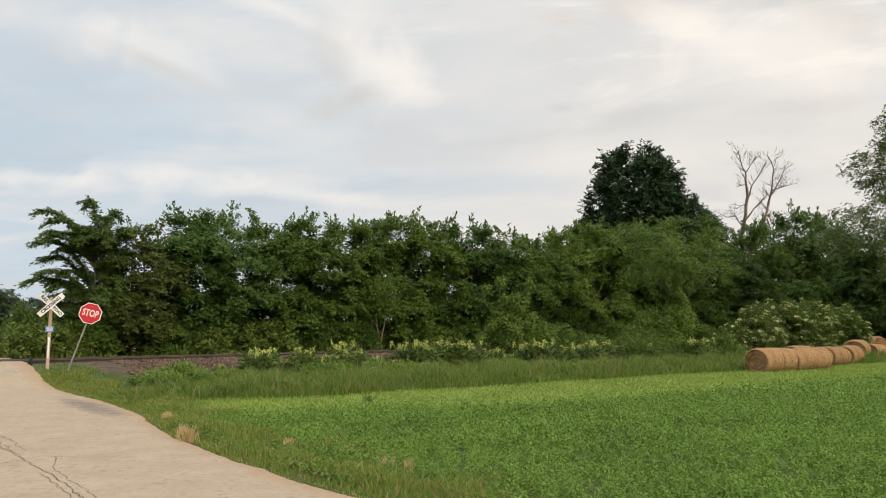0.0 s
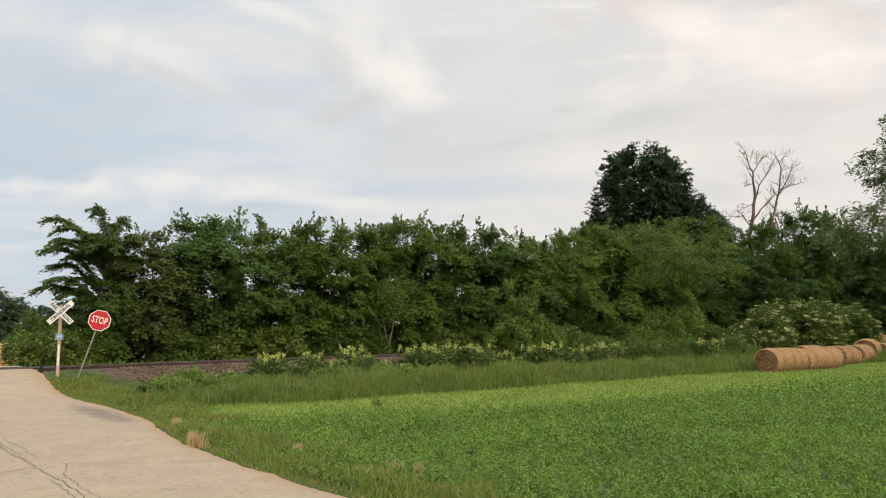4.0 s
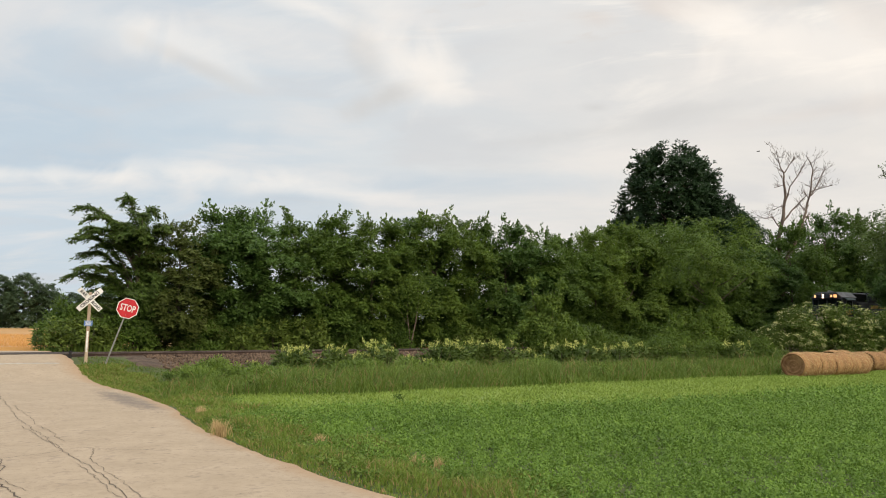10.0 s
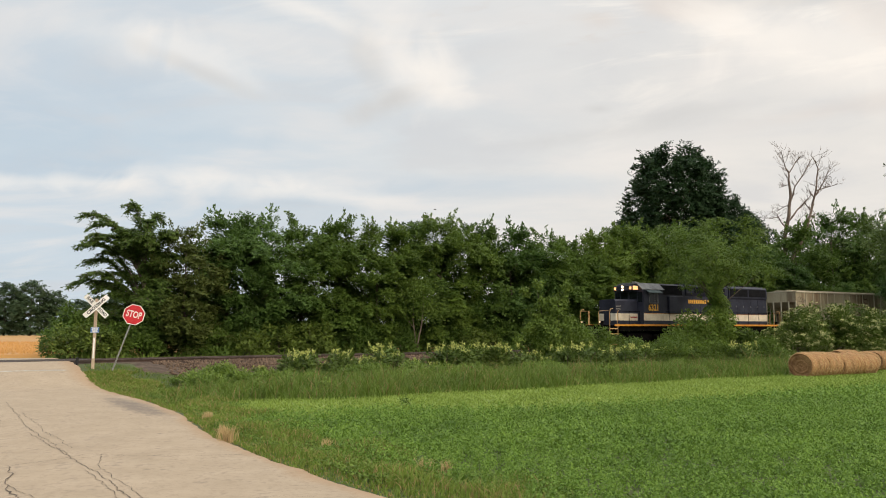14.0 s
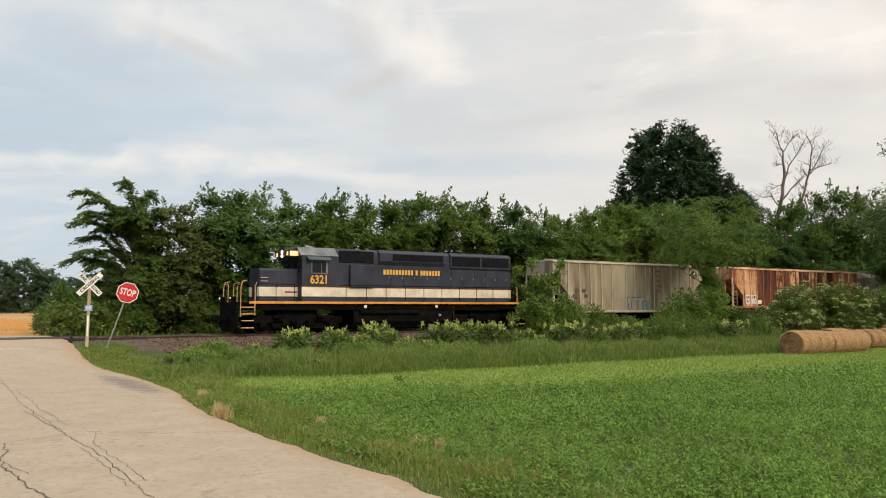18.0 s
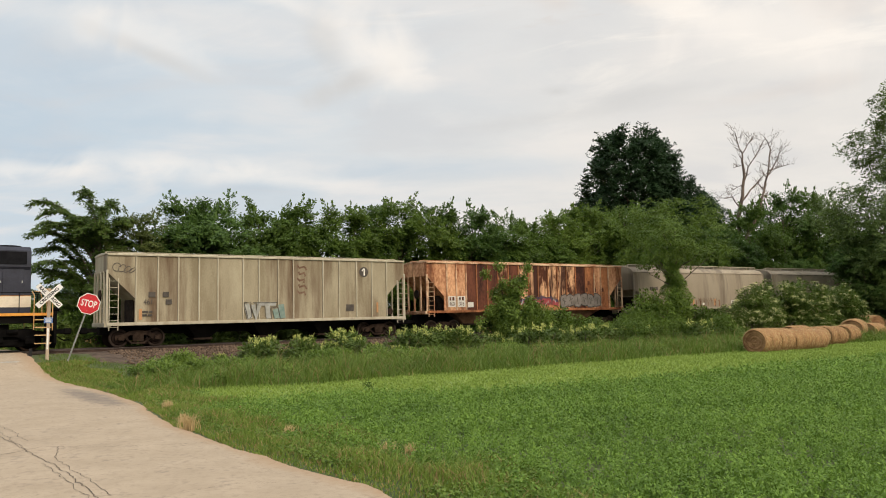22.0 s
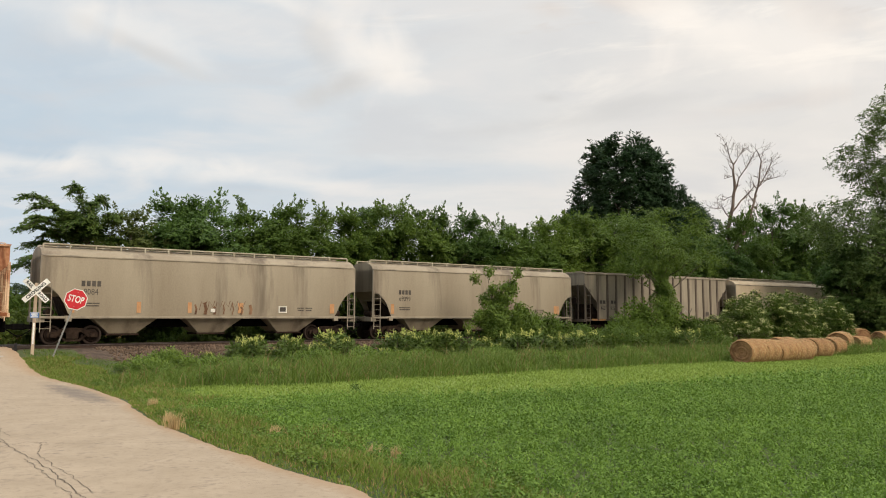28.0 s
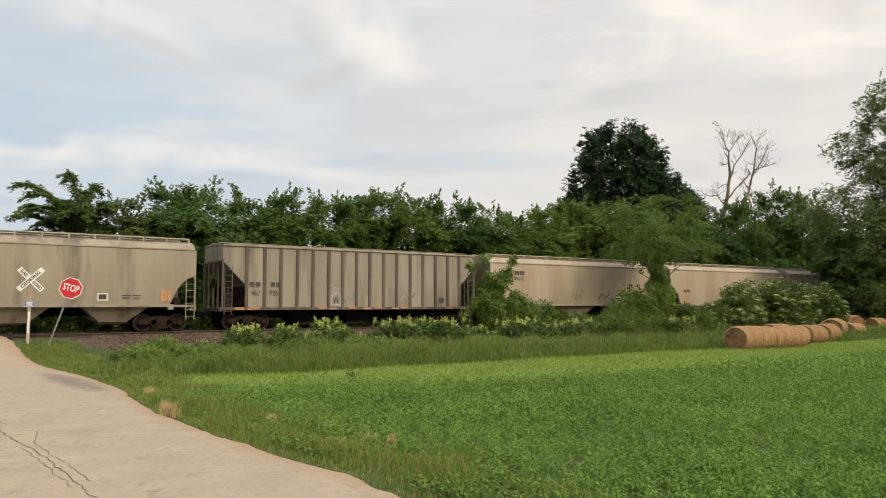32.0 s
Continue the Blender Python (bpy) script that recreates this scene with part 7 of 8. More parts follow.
def ribbed_hopper(h, off, ribs, mats, rib_mat, label, rib_w=0.075, slope=1.3, mid_rib=None, gate_mat="underframe", roof_mat=None, z0=1.20, chutes=((-3.6, 0.0, 3.6), 1.15, 0.38, 0.34)):
    """Covered hopper with upright ribs. ribs: x places; mats: one material for each bay."""
    car = thing("hopper_car", Matrix(), label, "rail car", "hopper cars")
    z1, y = 4.63, 1.46
    base_mat = mats[0]
    # hopper body with slope sheets
    body = Shape().prism([(off - h, 3.75), (off - h, z1), (off + h, z1), (off + h, 3.75), (off + h - 2.5, z0 + 0.02), (off - h + 2.5, z0 + 0.02)], -y + 0.03, y - 0.03)
    part("body", body, M[base_mat], car)
    roof = Shape().prism_x([(-y - 0.04, z1), (y + 0.04, z1), (y + 0.04, z1 + 0.04), (0.75, z1 + 0.10), (0.0, z1 + 0.11), (-0.75, z1 + 0.10), (-y - 0.04, z1 + 0.04)], off - h - 0.04, off + h + 0.04)
    part("roof", roof, M[roof_mat or rib_mat], car, "shallow arched roof")
    edges = [off - h] + [r for r in ribs] + [off + h]
    for sg in (-1, 1):
        yy = sg * (y - 0.03)
        for i in range(len(edges) - 1):
            a, b = edges[i] + 0.004, edges[i + 1] - 0.004
            poly = []
            for x in (a, b):
                d = min(x - (off - h), (off + h) - x)
                lowest = 3.75 - d if d < slope - 0.01 else z0
                poly.append((x, max(z0, lowest)))
            pts = [(a, poly[0][1])]
            if poly[0][1] > z0 and poly[1][1] <= z0 + 1e-6:
                xk = off - h + slope
                pts += [(xk, 3.75 - slope), (xk, z0)]
            if poly[1][1] > z0 and poly[0][1] <= z0 + 1e-6:
                xk = off + h - slope
                pts += [(xk, z0), (xk, 3.75 - slope)]
            pts += [(b, poly[1][1]), (b, z1), (a, z1)]
            m = mats[i % len(mats)] if sg < 0 else base_mat
            part("side_panel", Shape().prism(pts, min(yy, yy + sg * 0.028), max(yy, yy + sg * 0.028)), M[m], car)
        for r in ribs:
            part("rib", Shape().box(r - rib_w / 2, r + rib_w / 2, min(sg * y, sg * (y + 0.07)), max(sg * y, sg * (y + 0.07)), z0 + 0.05, z1 - 0.02, 0.012), M[mid_rib if mid_rib and abs(r - off) < 5.4 else rib_mat], car)
        part("top_chord", Shape().box(off - h, off + h, min(sg * (y - 0.02), sg * (y + 0.09)), max(sg * (y - 0.02), sg * (y + 0.09)), z1 - 0.07, z1 + 0.03, 0.012), M[roof_mat or mid_rib or rib_mat], car)
        part("side_sill", Shape().box(off - h, off + h, min(sg * (y - 0.06), sg * (y + 0.08)), max(sg * (y - 0.06), sg * (y + 0.08)), z0 - 0.12, z0 + 0.04, 0.012), M[mid_rib or rib_mat], car)
        for ex, d in ((off - h, 1), (off + h, -1)):
            part("corner_post", Shape().box(ex - 0.05, ex + 0.05, min(sg * (y - 0.05), sg * (y + 0.04)), max(sg * (y - 0.05), sg * (y + 0.04)), z0, 3.85, 0.01), M[rib_mat], car)
            a, b = sorted((ex + d * 0.10, ex + d * 0.52))
            ladder(car, a, b, sg * (y + 0.03), z0 - 0.35, 3.45, rib_mat, 8)
    for ex, d in ((off - h, 1), (off + h, -1)):
        for yy in (-0.75, 0.0, 0.75):
            part("end_post", Shape().box(ex - 0.05, ex + 0.05, yy - 0.045, yy + 0.045, z0, 3.8, 0.01), M[rib_mat], car)
        part("end_sill", Shape().box(min(ex - d * 0.12, ex + d * 0.2), max(ex - d * 0.12, ex + d * 0.2), -y, y, z0 - 0.18, z0 + 0.03, 0.015), M[rib_mat], car)
        part("end_platform", Shape().box(min(ex, ex + d * 1.4), max(ex, ex + d * 1.4), -y + 0.05, y - 0.05, z0 - 0.05, z0 - 0.01, 0.005), M["truck"], car, "rusty end platform")
        part("bearing_gusset", Shape().prism([(ex + d * 1.35, z0), (ex + d * 2.35, z0), (ex + d * 1.35, 2.5)], -0.9, 0.9), M["truck"], car, "dark shaded end gusset")
        part("brake_wheel" if d > 0 else "brake_cylinder", Shape().cyl((ex - d * 0.10, -0.45, 2.6), (ex - d * 0.16, -0.45, 2.6), 0.28, 18) if d > 0 else Shape().cyl((ex + d * 0.5, -0.6, 1.55), (ex + d * 0.5, 0.2, 1.55), 0.20, 14), M["truck"], car)
        coupler(car, ex, -d)
    part("center_sill", Shape().box(off - h - 0.1, off + h + 0.1, -0.32, 0.32, 0.62, z0, 0.02), M["underframe"], car)
    for xc in chutes[0]:
        chute(car, off + xc, chutes[1], chutes[2], z0 - 0.04, chutes[3], 1.30, 0.6, gate_mat)
    walkway(car, off - h + 0.1, off + h - 0.1, z1 + 0.11, 0.07, roof_mat or rib_mat)
    for x in (off - h + 1.6, off + h - 1.6):
        freight_truck(car, x)
    return car


def walkway(car, x0, x1, z, lift, mat):
    """Roof walk of slats on brackets, and hatch covers along the roof."""
    part("roof_walk", Shape().box(x0, x1, 0.40, 0.62, z + lift - 0.03, z + lift, 0.004), M[mat], car, "narrow roof walkway")
    w = part("roof_walk", Shape().box(x0, x1, -0.62, -0.40, z + lift - 0.03, z + lift, 0.004), M[mat], car, "narrow roof walkway")
    n = int((x1 - x0) / 1.15)
    for k in range(n + 1):
        x = x0 + (x1 - x0) * k / n
        for b in (-0.57, 0.57):
            part("bracket", Shape().box(x - 0.03, x + 0.03, b - 0.03, b + 0.03, z - 0.12, z + lift - 0.02, 0.004), M[mat], w)
    m = 6
    for k in range(m):
        a = x0 + 0.6 + (x1 - x0 - 1.2) * k / m
        part("hatch_cover", Shape().box(a + 0.05, a + (x1 - x0 - 1.2) / m - 0.05, -0.32, 0.32, z - 0.06, z + 0.05, 0.02), M[mat], car)


def smooth_hopper(h, mat, trim, label, rise=0.0):
    """Covered hopper with plain curved sides and rounded end openings."""
    car = thing("hopper_car", Matrix(), label, "rail car", "hopper cars")
    zs = [1.36, 1.7, 2.2, 2.8, 3.4, 3.9, 4.22 + rise]
    ys = [1.49, 1.53, 1.555, 1.56, 1.54, 1.50, 1.46]

    def side_y(z):
        return float(np.interp(z, zs, ys))

    for sg in (-1, 1):
        # the side sheet, with a rounded cut at each end
        vs, fs = [], []
        xs = np.concatenate([np.linspace(-h, -h + 1.35, 10), np.linspace(-h + 2, h - 2, 9), np.linspace(h - 1.35, h, 10)])
        rows = 12
        for x in xs:
            d = h - abs(x)
            low = 1.36
            if d < 1.25:
                k = 1 - d / 1.25
                low = 1.36 + 1.50 * (1 - (1 - k) ** 2.0) ** 0.8 if d > 0.0 else 2.86
                low = min(low, 2.86)
            for j in range(rows):
                z = low + (4.22 + rise - low) * j / (rows - 1)
                vs.append((x, sg * side_y(z), z))
        for i in range(len(xs) - 1):
            for j in range(rows - 1):
                fs.append((i * rows + j, (i + 1) * rows + j, (i + 1) * rows + j + 1, i * rows + j + 1))
        part("side_sheet", Shape().add(vs, fs), M[mat], car, "", True)
        part("roof_shoulder", Shape().box(-h, h, min(sg * 1.40, sg * 1.50), max(sg * 1.40, sg * 1.50), 4.20 + rise, 4.29 + rise, 0.02), M[trim], car)
        part("side_sill", Shape().box(-h + 0.05, h - 0.05, min(sg * 1.40, sg * 1.56), max(sg * 1.40, sg * 1.56), 1.26, 1.38, 0.015), M[trim], car, "pale side sill")
        for x in (-h + 1.25, h - 1.25):
            part("bolster_end", Shape().box(x - 0.14, x + 0.14, min(sg * 1.30, sg * 1.58), max(sg * 1.30, sg * 1.58), 1.12, 1.40, 0.02), M[trim], car)
        for ex, d in ((-h, 1), (h, -1)):
            a, b = sorted((ex + d * 0.04, ex + d * 0.48))
            ladder(car, a, b, sg * 1.55, 0.62, 2.95, trim, 7)
            part("corner_post", Shape().box(ex - 0.04, ex + 0.04, min(sg * 1.42, sg * 1.52), max(sg * 1.42, sg * 1.52), 1.26, 4.22 + rise, 0.01), M[trim], car)
    # inner hopper body between the sheets
    part("body", Shape().prism([(-h, 2.95), (-h, 4.22 + rise), (h, 4.22 + rise), (h, 2.95), (h - 2.3, 1.36), (-h + 2.3, 1.36)], -1.38, 1.38), M[mat], car)
    pr = [(-1.46, 4.22 + rise), (1.46, 4.22 + rise)] + [(1.40 * math.cos(a), 4.24 + rise + 0.50 * math.sin(a)) for a in np.linspace(0.12, math.pi - 0.12, 11)]
    part("roof", Shape().prism_x(pr, -h, h), M[mat], car, "curved roof", True)
    for ex, d in ((-h, 1), (h, -1)):
        part("end_sheet", Shape().box(min(ex, ex + d * 0.05), max(ex, ex + d * 0.05), -1.42, 1.42, 2.9, 4.24 + rise, 0.01), M[mat], car)
        part("end_sill", Shape().box(min(ex - d * 0.1, ex + d * 0.25), max(ex - d * 0.1, ex + d * 0.25), -1.45, 1.45, 1.08, 1.36, 0.015), M[trim], car)
        part("end_platform", Shape().box(min(ex, ex + d * 1.5), max(ex, ex + d * 1.5), -1.4, 1.4, 1.20, 1.25, 0.005), M["truck"], car, "rusty end platform")
        part("end_gusset", Shape().prism([(ex + d * 1.25, 1.3), (ex + d * 2.3, 1.3), (ex + d * 0.7, 2.9)], -0.85, 0.85), M["truck"], car)
        part("brake_cylinder", Shape().cyl((ex + d * 0.6, -0.5, 1.55), (ex + d * 0.6, 0.3, 1.55), 0.19, 14), M["truck"], car)
        part("cross_rail", Shape().cyl((ex + d * 0.05, -1.5, 2.35), (ex + d * 0.05, 1.5, 2.35), 0.018, 6), M[trim], car)
        coupler(car, ex, -d)
    part("center_sill", Shape().box(-h - 0.1, h + 0.1, -0.32, 0.32, 0.82, 1.3, 0.02), M["underframe"], car)
    for xc in (-4.5, 0.0, 4.5):
        chute(car, xc, 1.55, 0.66, 1.28, 0.52, 1.30, 0.75, mat)
    # roof walk carried on uprights
    z = 4.74 + rise
    for sg in (-1, 1):
        part("roof_rail", Shape().box(-h + 0.15, h - 0.15, sg * 0.80 - 0.03, sg * 0.80 + 0.03, z + 0.10, z + 0.15, 0.006), M["cream_rib"], car, "long roof rail")
        n = int((2 * h - 0.3) / 1.15)
        for k in range(n + 1):
            x = -h + 0.15 + (2 * h - 0.3) * k / n
            part("upright", Shape().box(x - 0.035, x + 0.035, sg * 0.80 - 0.03, sg * 0.80 + 0.03, z - 0.14, z + 0.10, 0.006), M["cream_rib"], car)
    part("roof_walk", Shape().box(-h + 0.2, h - 0.2, -0.80, -0.45, z + 0.07, z + 0.10, 0.004).box(-h + 0.2, h - 0.2, 0.45, 0.80, z + 0.07, z + 0.10, 0.004), M[trim], car, "narrow roof walkway")
    for k in range(7):
        a = -h + 0.8 + (2 * h - 1.6) * k / 7
        part("hatch_cover", Shape().box(a + 0.06, a + (2 * h - 1.6) / 7 - 0.06, -0.36, 0.36, z - 0.06, z + 0.06, 0.02), M[trim], car)
    for x in (-h + 1.55, h - 1.55):
        freight_truck(car, x)
    return car


def locomotive():
    loco = thing("diesel_locomotive", Matrix(), "navy blue diesel locomotive with cream and orange stripes", "locomotive")
    B = lambda *a, **k: Shape().box(*a, **k)
    P = lambda name, sh, mat, label="", smooth=False, parent=loco: part(name, sh, M[mat], parent, label, smooth)
    # frame
    P("frame", B(-9.75, 9.75, -1.40, 1.40, 1.30, 1.64, b=0.02), "underframe", "black main frame")
    P("walkway", B(-9.75, 9.75, -1.53, 1.53, 1.64, 1.74, b=0.01), "underframe")
    for sg in (-1, 1):
        P("orange_sill", B(-9.2, 9.7, min(sg * 1.53, sg * 1.55), max(sg * 1.53, sg * 1.55), 1.65, 1.78, b=0.004), "orange", "orange sill stripe")
    # short nose
    nose = P("nose", Shape().prism_x([(-0.86, 1.74), (0.86, 1.74), (0.86, 3.48), (0.72, 3.62), (-0.72, 3.62), (-0.86, 3.48)], -8.42, -6.15), "navy", "navy short nose")
    P("nose_stripe", B(-8.44, -6.18, -0.875, -0.862, 2.06, 2.58, b=0.0).box(-8.435, -8.422, -0.86, 0.86, 2.06, 2.58, b=0.0), "stripe_white", "cream stripe", parent=nose)
    P("nose_door", B(-8.44, -8.42, -0.35, 0.35, 1.80, 3.35, b=0.01), "navy", parent=nose)
    P("red_plate", B(-6.95, -6.25, -0.885, -0.878, 2.26, 2.35, b=0.0), "red_plate", "red plate", parent=nose)
    for z in (2.9, 3.1):
        P("grab_iron", Shape().cyl((-8.38, -0.90, z), (-7.95, -0.90, z), 0.016, 6), "rail_white", parent=nose)
    # cab
    cab = P("cab", Shape().prism_x([(-1.50, 1.74), (1.50, 1.74), (1.50, 4.38), (0.95, 4.80), (-0.95, 4.80), (-1.50, 4.38)], -6.20, -4.12), "navy", "navy cab")
    P("cab_roof", Shape().prism_x([(-1.56, 4.36), (-1.50, 4.33), (-0.95, 4.78), (0.95, 4.78), (1.50, 4.33), (1.56, 4.36), (0.97, 4.86), (0.5, 4.90), (-0.5, 4.90), (-0.97, 4.86)], -6.32, -4.02), "cab_roof", "weathered grey cab roof", parent=cab)
    P("cab_stripe", B(-6.22, -4.13, -1.515, -1.503, 2.06, 2.58, b=0.0), "stripe_white", "cream stripe", parent=cab)
    wf = P("side_window", B(-5.66, -4.66, -1.515, -1.502, 3.34, 4.14, b=0.006), "cab_roof", "side window", parent=cab)
    P("pane", B(-5.60, -5.06, -1.522, -1.516, 3.40, 4.04, b=0.0), "window", parent=wf)
    P("pane", B(-5.02, -4.78, -1.522, -1.516, 3.40, 4.04, b=0.0), "window", parent=wf)
    P("awning", Shape().prism_x([(-1.51, 4.34), (-1.85, 4.12), (-1.85, 4.10), (-1.51, 4.30)], -5.95, -4.55), "awning", "grey green window awning", parent=cab)
    P("armrest", B(-5.6, -4.8, -1.56, -1.503, 3.28, 3.33, b=0.01), "navy", parent=cab)
    for y0, y1 in ((-1.38, -0.92), (0.92, 1.38)):
        P("front_window", B(-6.22, -6.205, y0, y1, 3.42, 4.18, b=0.004), "window", "dark front window", parent=cab)
    for y0, y1 in ((-0.86, -0.1), (0.1, 0.86)):
        P("front_window", B(-6.22, -6.205, y0, y1, 3.68, 4.18, b=0.004), "window", "dark front window", parent=cab)
    hd = P("headlight_housing", B(-6.80, -6.18, -0.98, 0.98, 4.28, 4.70, b=0.05), "navy", parent=cab)
    for y0, y1 in ((-0.90, -0.70), (0.70, 0.90)):
        nb = P("number_board", B(-6.825, -6.805, y0, y1, 4.37, 4.59, b=0.004), "board", "lit number board", parent=hd)
    P("number_board_side", B(-6.74, -6.24, -0.998, -0.982, 4.35, 4.62, b=0.003), "board", "lit number board", parent=hd)
    for zz in (4.37, 4.60):
        P("headlight", Shape().cyl((-6.87, 0.0, zz), (-6.80, 0.0, zz), 0.085, 16), "lamp", "lit headlight", parent=hd)
    # road number
    n = place_letters(loco, "6321", 0.66, M["gold"], -5.17, -1.509, 3.0, 0, 0.84, 0.018, name="road_number")
    n["label"] = "gold road number"
    # long hood
    hood = P("long_hood", Shape().prism_x([(-0.92, 1.74), (0.92, 1.74), (0.92, 4.68), (0.70, 4.88), (-0.70, 4.88), (-0.92, 4.68)], -4.12, 8.82), "navy", "navy long hood")
    P("hood_stripe", B(-4.10, 8.84, -0.934, -0.922, 2.06, 2.58, b=0.0), "stripe_white", "cream stripe", parent=hood)
    P("pinstripe", B(-4.10, 8.84, -0.938, -0.935, 2.575, 2.605, b=0.0), "orange", "thin orange line", parent=hood)
    P("pinstripe", B(-6.22, -4.13, -1.519, -1.516, 2.575, 2.605, b=0.0), "orange", "thin orange line", parent=cab)
    P("hood_stripe", B(-4.10, 8.84, 0.922, 0.934, 2.06, 2.58, b=0.0), "stripe_white", "cream stripe", parent=hood)
    for k in range(11):
        x = -1.15 + k * 0.88
        dr = P("hood_door", B(x, x + 0.86, -0.945, -0.924, 2.60, 3.95, b=0.008), "navy", parent=hood)
        P("latch", B(x + 0.78, x + 0.82, -0.955, -0.944, 3.2, 3.3, b=0.002), "steel", parent=hood)
    P("filter_box", B(-3.05, -1.45, -1.10, 1.10, 2.60, 3.95, b=0.05), "navy", "filter housing", parent=hood)
    P("intake_grille", B(-3.70, -1.45, -0.955, 0.955, 4.06, 4.76, b=0.01), "grille", "dark intake grille", parent=hood)
    dyn = P("dynamic_brake_housing", Shape().prism_x([(-0.92, 3.98), (-1.05, 4.22), (-1.05, 4.70), (-0.80, 4.90), (0.80, 4.90), (1.05, 4.70), (1.05, 4.22), (0.92, 3.98)], -1.10, 3.55), "navy", "raised brake housing", parent=hood)
    P("brake_grille", B(-0.2, 3.40, -1.08, -1.053, 4.27, 4.66, b=0.004), "grille", "dark grille", parent=hood)
    rad = P("radiator_housing", Shape().prism_x([(-0.92, 3.80), (-1.02, 3.95), (-1.02, 4.72), (-0.80, 4.90), (0.80, 4.90), (1.02, 4.72), (1.02, 3.95), (0.92, 3.80)], 4.0, 8.78), "navy", "flared radiator housing", parent=hood)
    for x0, x1 in ((4.12, 6.28), (6.44, 8.62)):
        P("radiator_grille", B(x0, x1, -1.05, -1.023, 4.06, 4.66, b=0.004), "grille", "dark radiator grille", parent=hood)
    for x, r in ((0.2, 0.60), (2.1, 0.60), (4.9, 0.62), (6.4, 0.62), (7.9, 0.62)):
        P("roof_fan", Shape().cyl((x, 0, 4.84), (x, 0, 4.99), r, 24, r * 0.95).cyl((x, 0, 4.97), (x, 0, 5.0), r * 0.3, 12), "grille", "round roof fan", parent=hood)
    P("exhaust_stack", B(-0.95, -0.45, -0.25, 0.25, 4.84, 5.02, b=0.02), "underframe", parent=hood)
    P("air_horn", Shape().cyl((-4.9, 0.3, 5.0), (-5.3, 0.3, 5.0), 0.03, 8, 0.09).cyl((-4.9, 0.5, 5.0), (-5.25, 0.5, 5.0), 0.03, 8, 0.08).box(-4.95, -4.85, 0.2, 0.6, 4.88, 5.0), "steel", "air horn")
    # painted company name, as plain blocks
    x = -0.78
    for ln in (10, 1, 7):
        for k in range(ln):
            part("gold_letter_block", B(x, x + 0.15, -0.951, -0.946, 3.42, 3.72, b=0.0), M["gold"], hood, "gold painted letter block")
            x += 0.212
        x += 0.13
    # pilots and steps
    for ex, d in ((-9.75, 1), (9.75, -1)):
        a, b = sorted((ex, ex - d * 0.12))
        pl = P("pilot", Shape().prism_x([(-1.50, 1.70), (1.50, 1.70), (1.50, 0.35), (1.1, 0.12), (-1.1, 0.12), (-1.50, 0.35)], a, b), "underframe", "black pilot plate")
        for sg in (-1, 1):
            for z in (0.36, 0.74, 1.10, 1.46):
                q0, q1 = sorted((ex + d * 0.12, ex + d * 0.82))
                P("step", B(q0, q1, min(sg * 1.15, sg * 1.54), max(sg * 1.15, sg * 1.54), z - 0.02, z + 0.02, b=0.005), "underframe", parent=pl)
                P("step_edge", B(q0, q1, min(sg * 1.54, sg * 1.56), max(sg * 1.54, sg * 1.56), z - 0.025, z + 0.025, b=0.003), "rail_orange", "pale orange step edge", parent=pl)
            xa, xb = ex + d * 0.08, ex + d * 0.86
            P("grab_rail", Shape().tube([(xa, sg * 1.55, 0.95), (xa, sg * 1.55, 2.55), (xa + d * 0.08, sg * 1.55, 2.85), (xa + d * 0.35, sg * 1.50, 2.90)], 0.022, 6), "rail_orange", "orange grab rail", parent=pl)
            P("grab_rail", Shape().tube([(xb, sg * 1.55, 1.0), (xb, sg * 1.55, 2.6), (xb + d * 0.1, sg * 1.55, 2.80)], 0.022, 6), "rail_orange", "orange grab rail", parent=pl)
            dl = P("ditch_light", Shape().cyl((ex - d * 0.30, sg * 0.95, 1.95), (ex - d * 0.02, sg * 0.95, 1.95), 0.09, 14), "underframe", parent=pl)
            if ex < 0:
                P("lens", Shape().cyl((ex - 0.315, sg * 0.95, 1.95), (ex - 0.302, sg * 0.95, 1.95), 0.055, 12), "ditch_lamp", "lit ditch light", parent=dl)
            P("light_bracket", B(min(ex, ex - d * 0.22), max(ex, ex - d * 0.22), min(sg * 0.9, sg * 1.0), max(sg * 0.9, sg * 1.0), 1.70, 1.86, b=0.005), "underframe", parent=pl)
        for sg in (-1, 1):
            P("end_rail", Shape().tube([(ex + d * 0.02, sg * 1.5, 2.75), (ex + d * 0.02, sg * 0.58, 2.75), (ex + d * 0.02, sg * 0.5, 2.68), (ex + d * 0.02, sg * 0.5, 1.72)], 0.02, 6), "rail_orange", "orange end handrail", parent=pl)
        for k in range(3):
            P("air_hose", Shape().tube([(ex - d * 0.1, 0.45 + k * 0.14, 1.1), (ex - d * 0.3, 0.45 + k * 0.14, 0.8), (ex - d * 0.42, 0.4 + k * 0.12, 0.45)], 0.022, 6), "underframe", parent=pl)
        coupler(loco, ex - d * 0.05, -d)
    # handrails along the walkway
    for sg in (-1, 1):
        xs = [-3.5, -2.2] + [-0.89 + 1.31 * k for k in range(8)]
        rail = P("handrail", Shape().tube([(-3.9, sg * 1.50, 2.72), (9.5, sg * 1.50, 2.72)], 0.020, 6), "underframe", "black handrail")
        for x in xs + [9.45]:
            P("stanchion", Shape().tube([(x, sg * 1.50, 1.74), (x, sg * 1.50, 2.72)], 0.019, 6), "underframe", parent=rail)
        nr = P("handrail", Shape().tube([(-8.9, sg * 1.50, 2.72), (-6.6, sg * 1.50, 2.72)], 0.020, 6), "underframe", "black handrail")
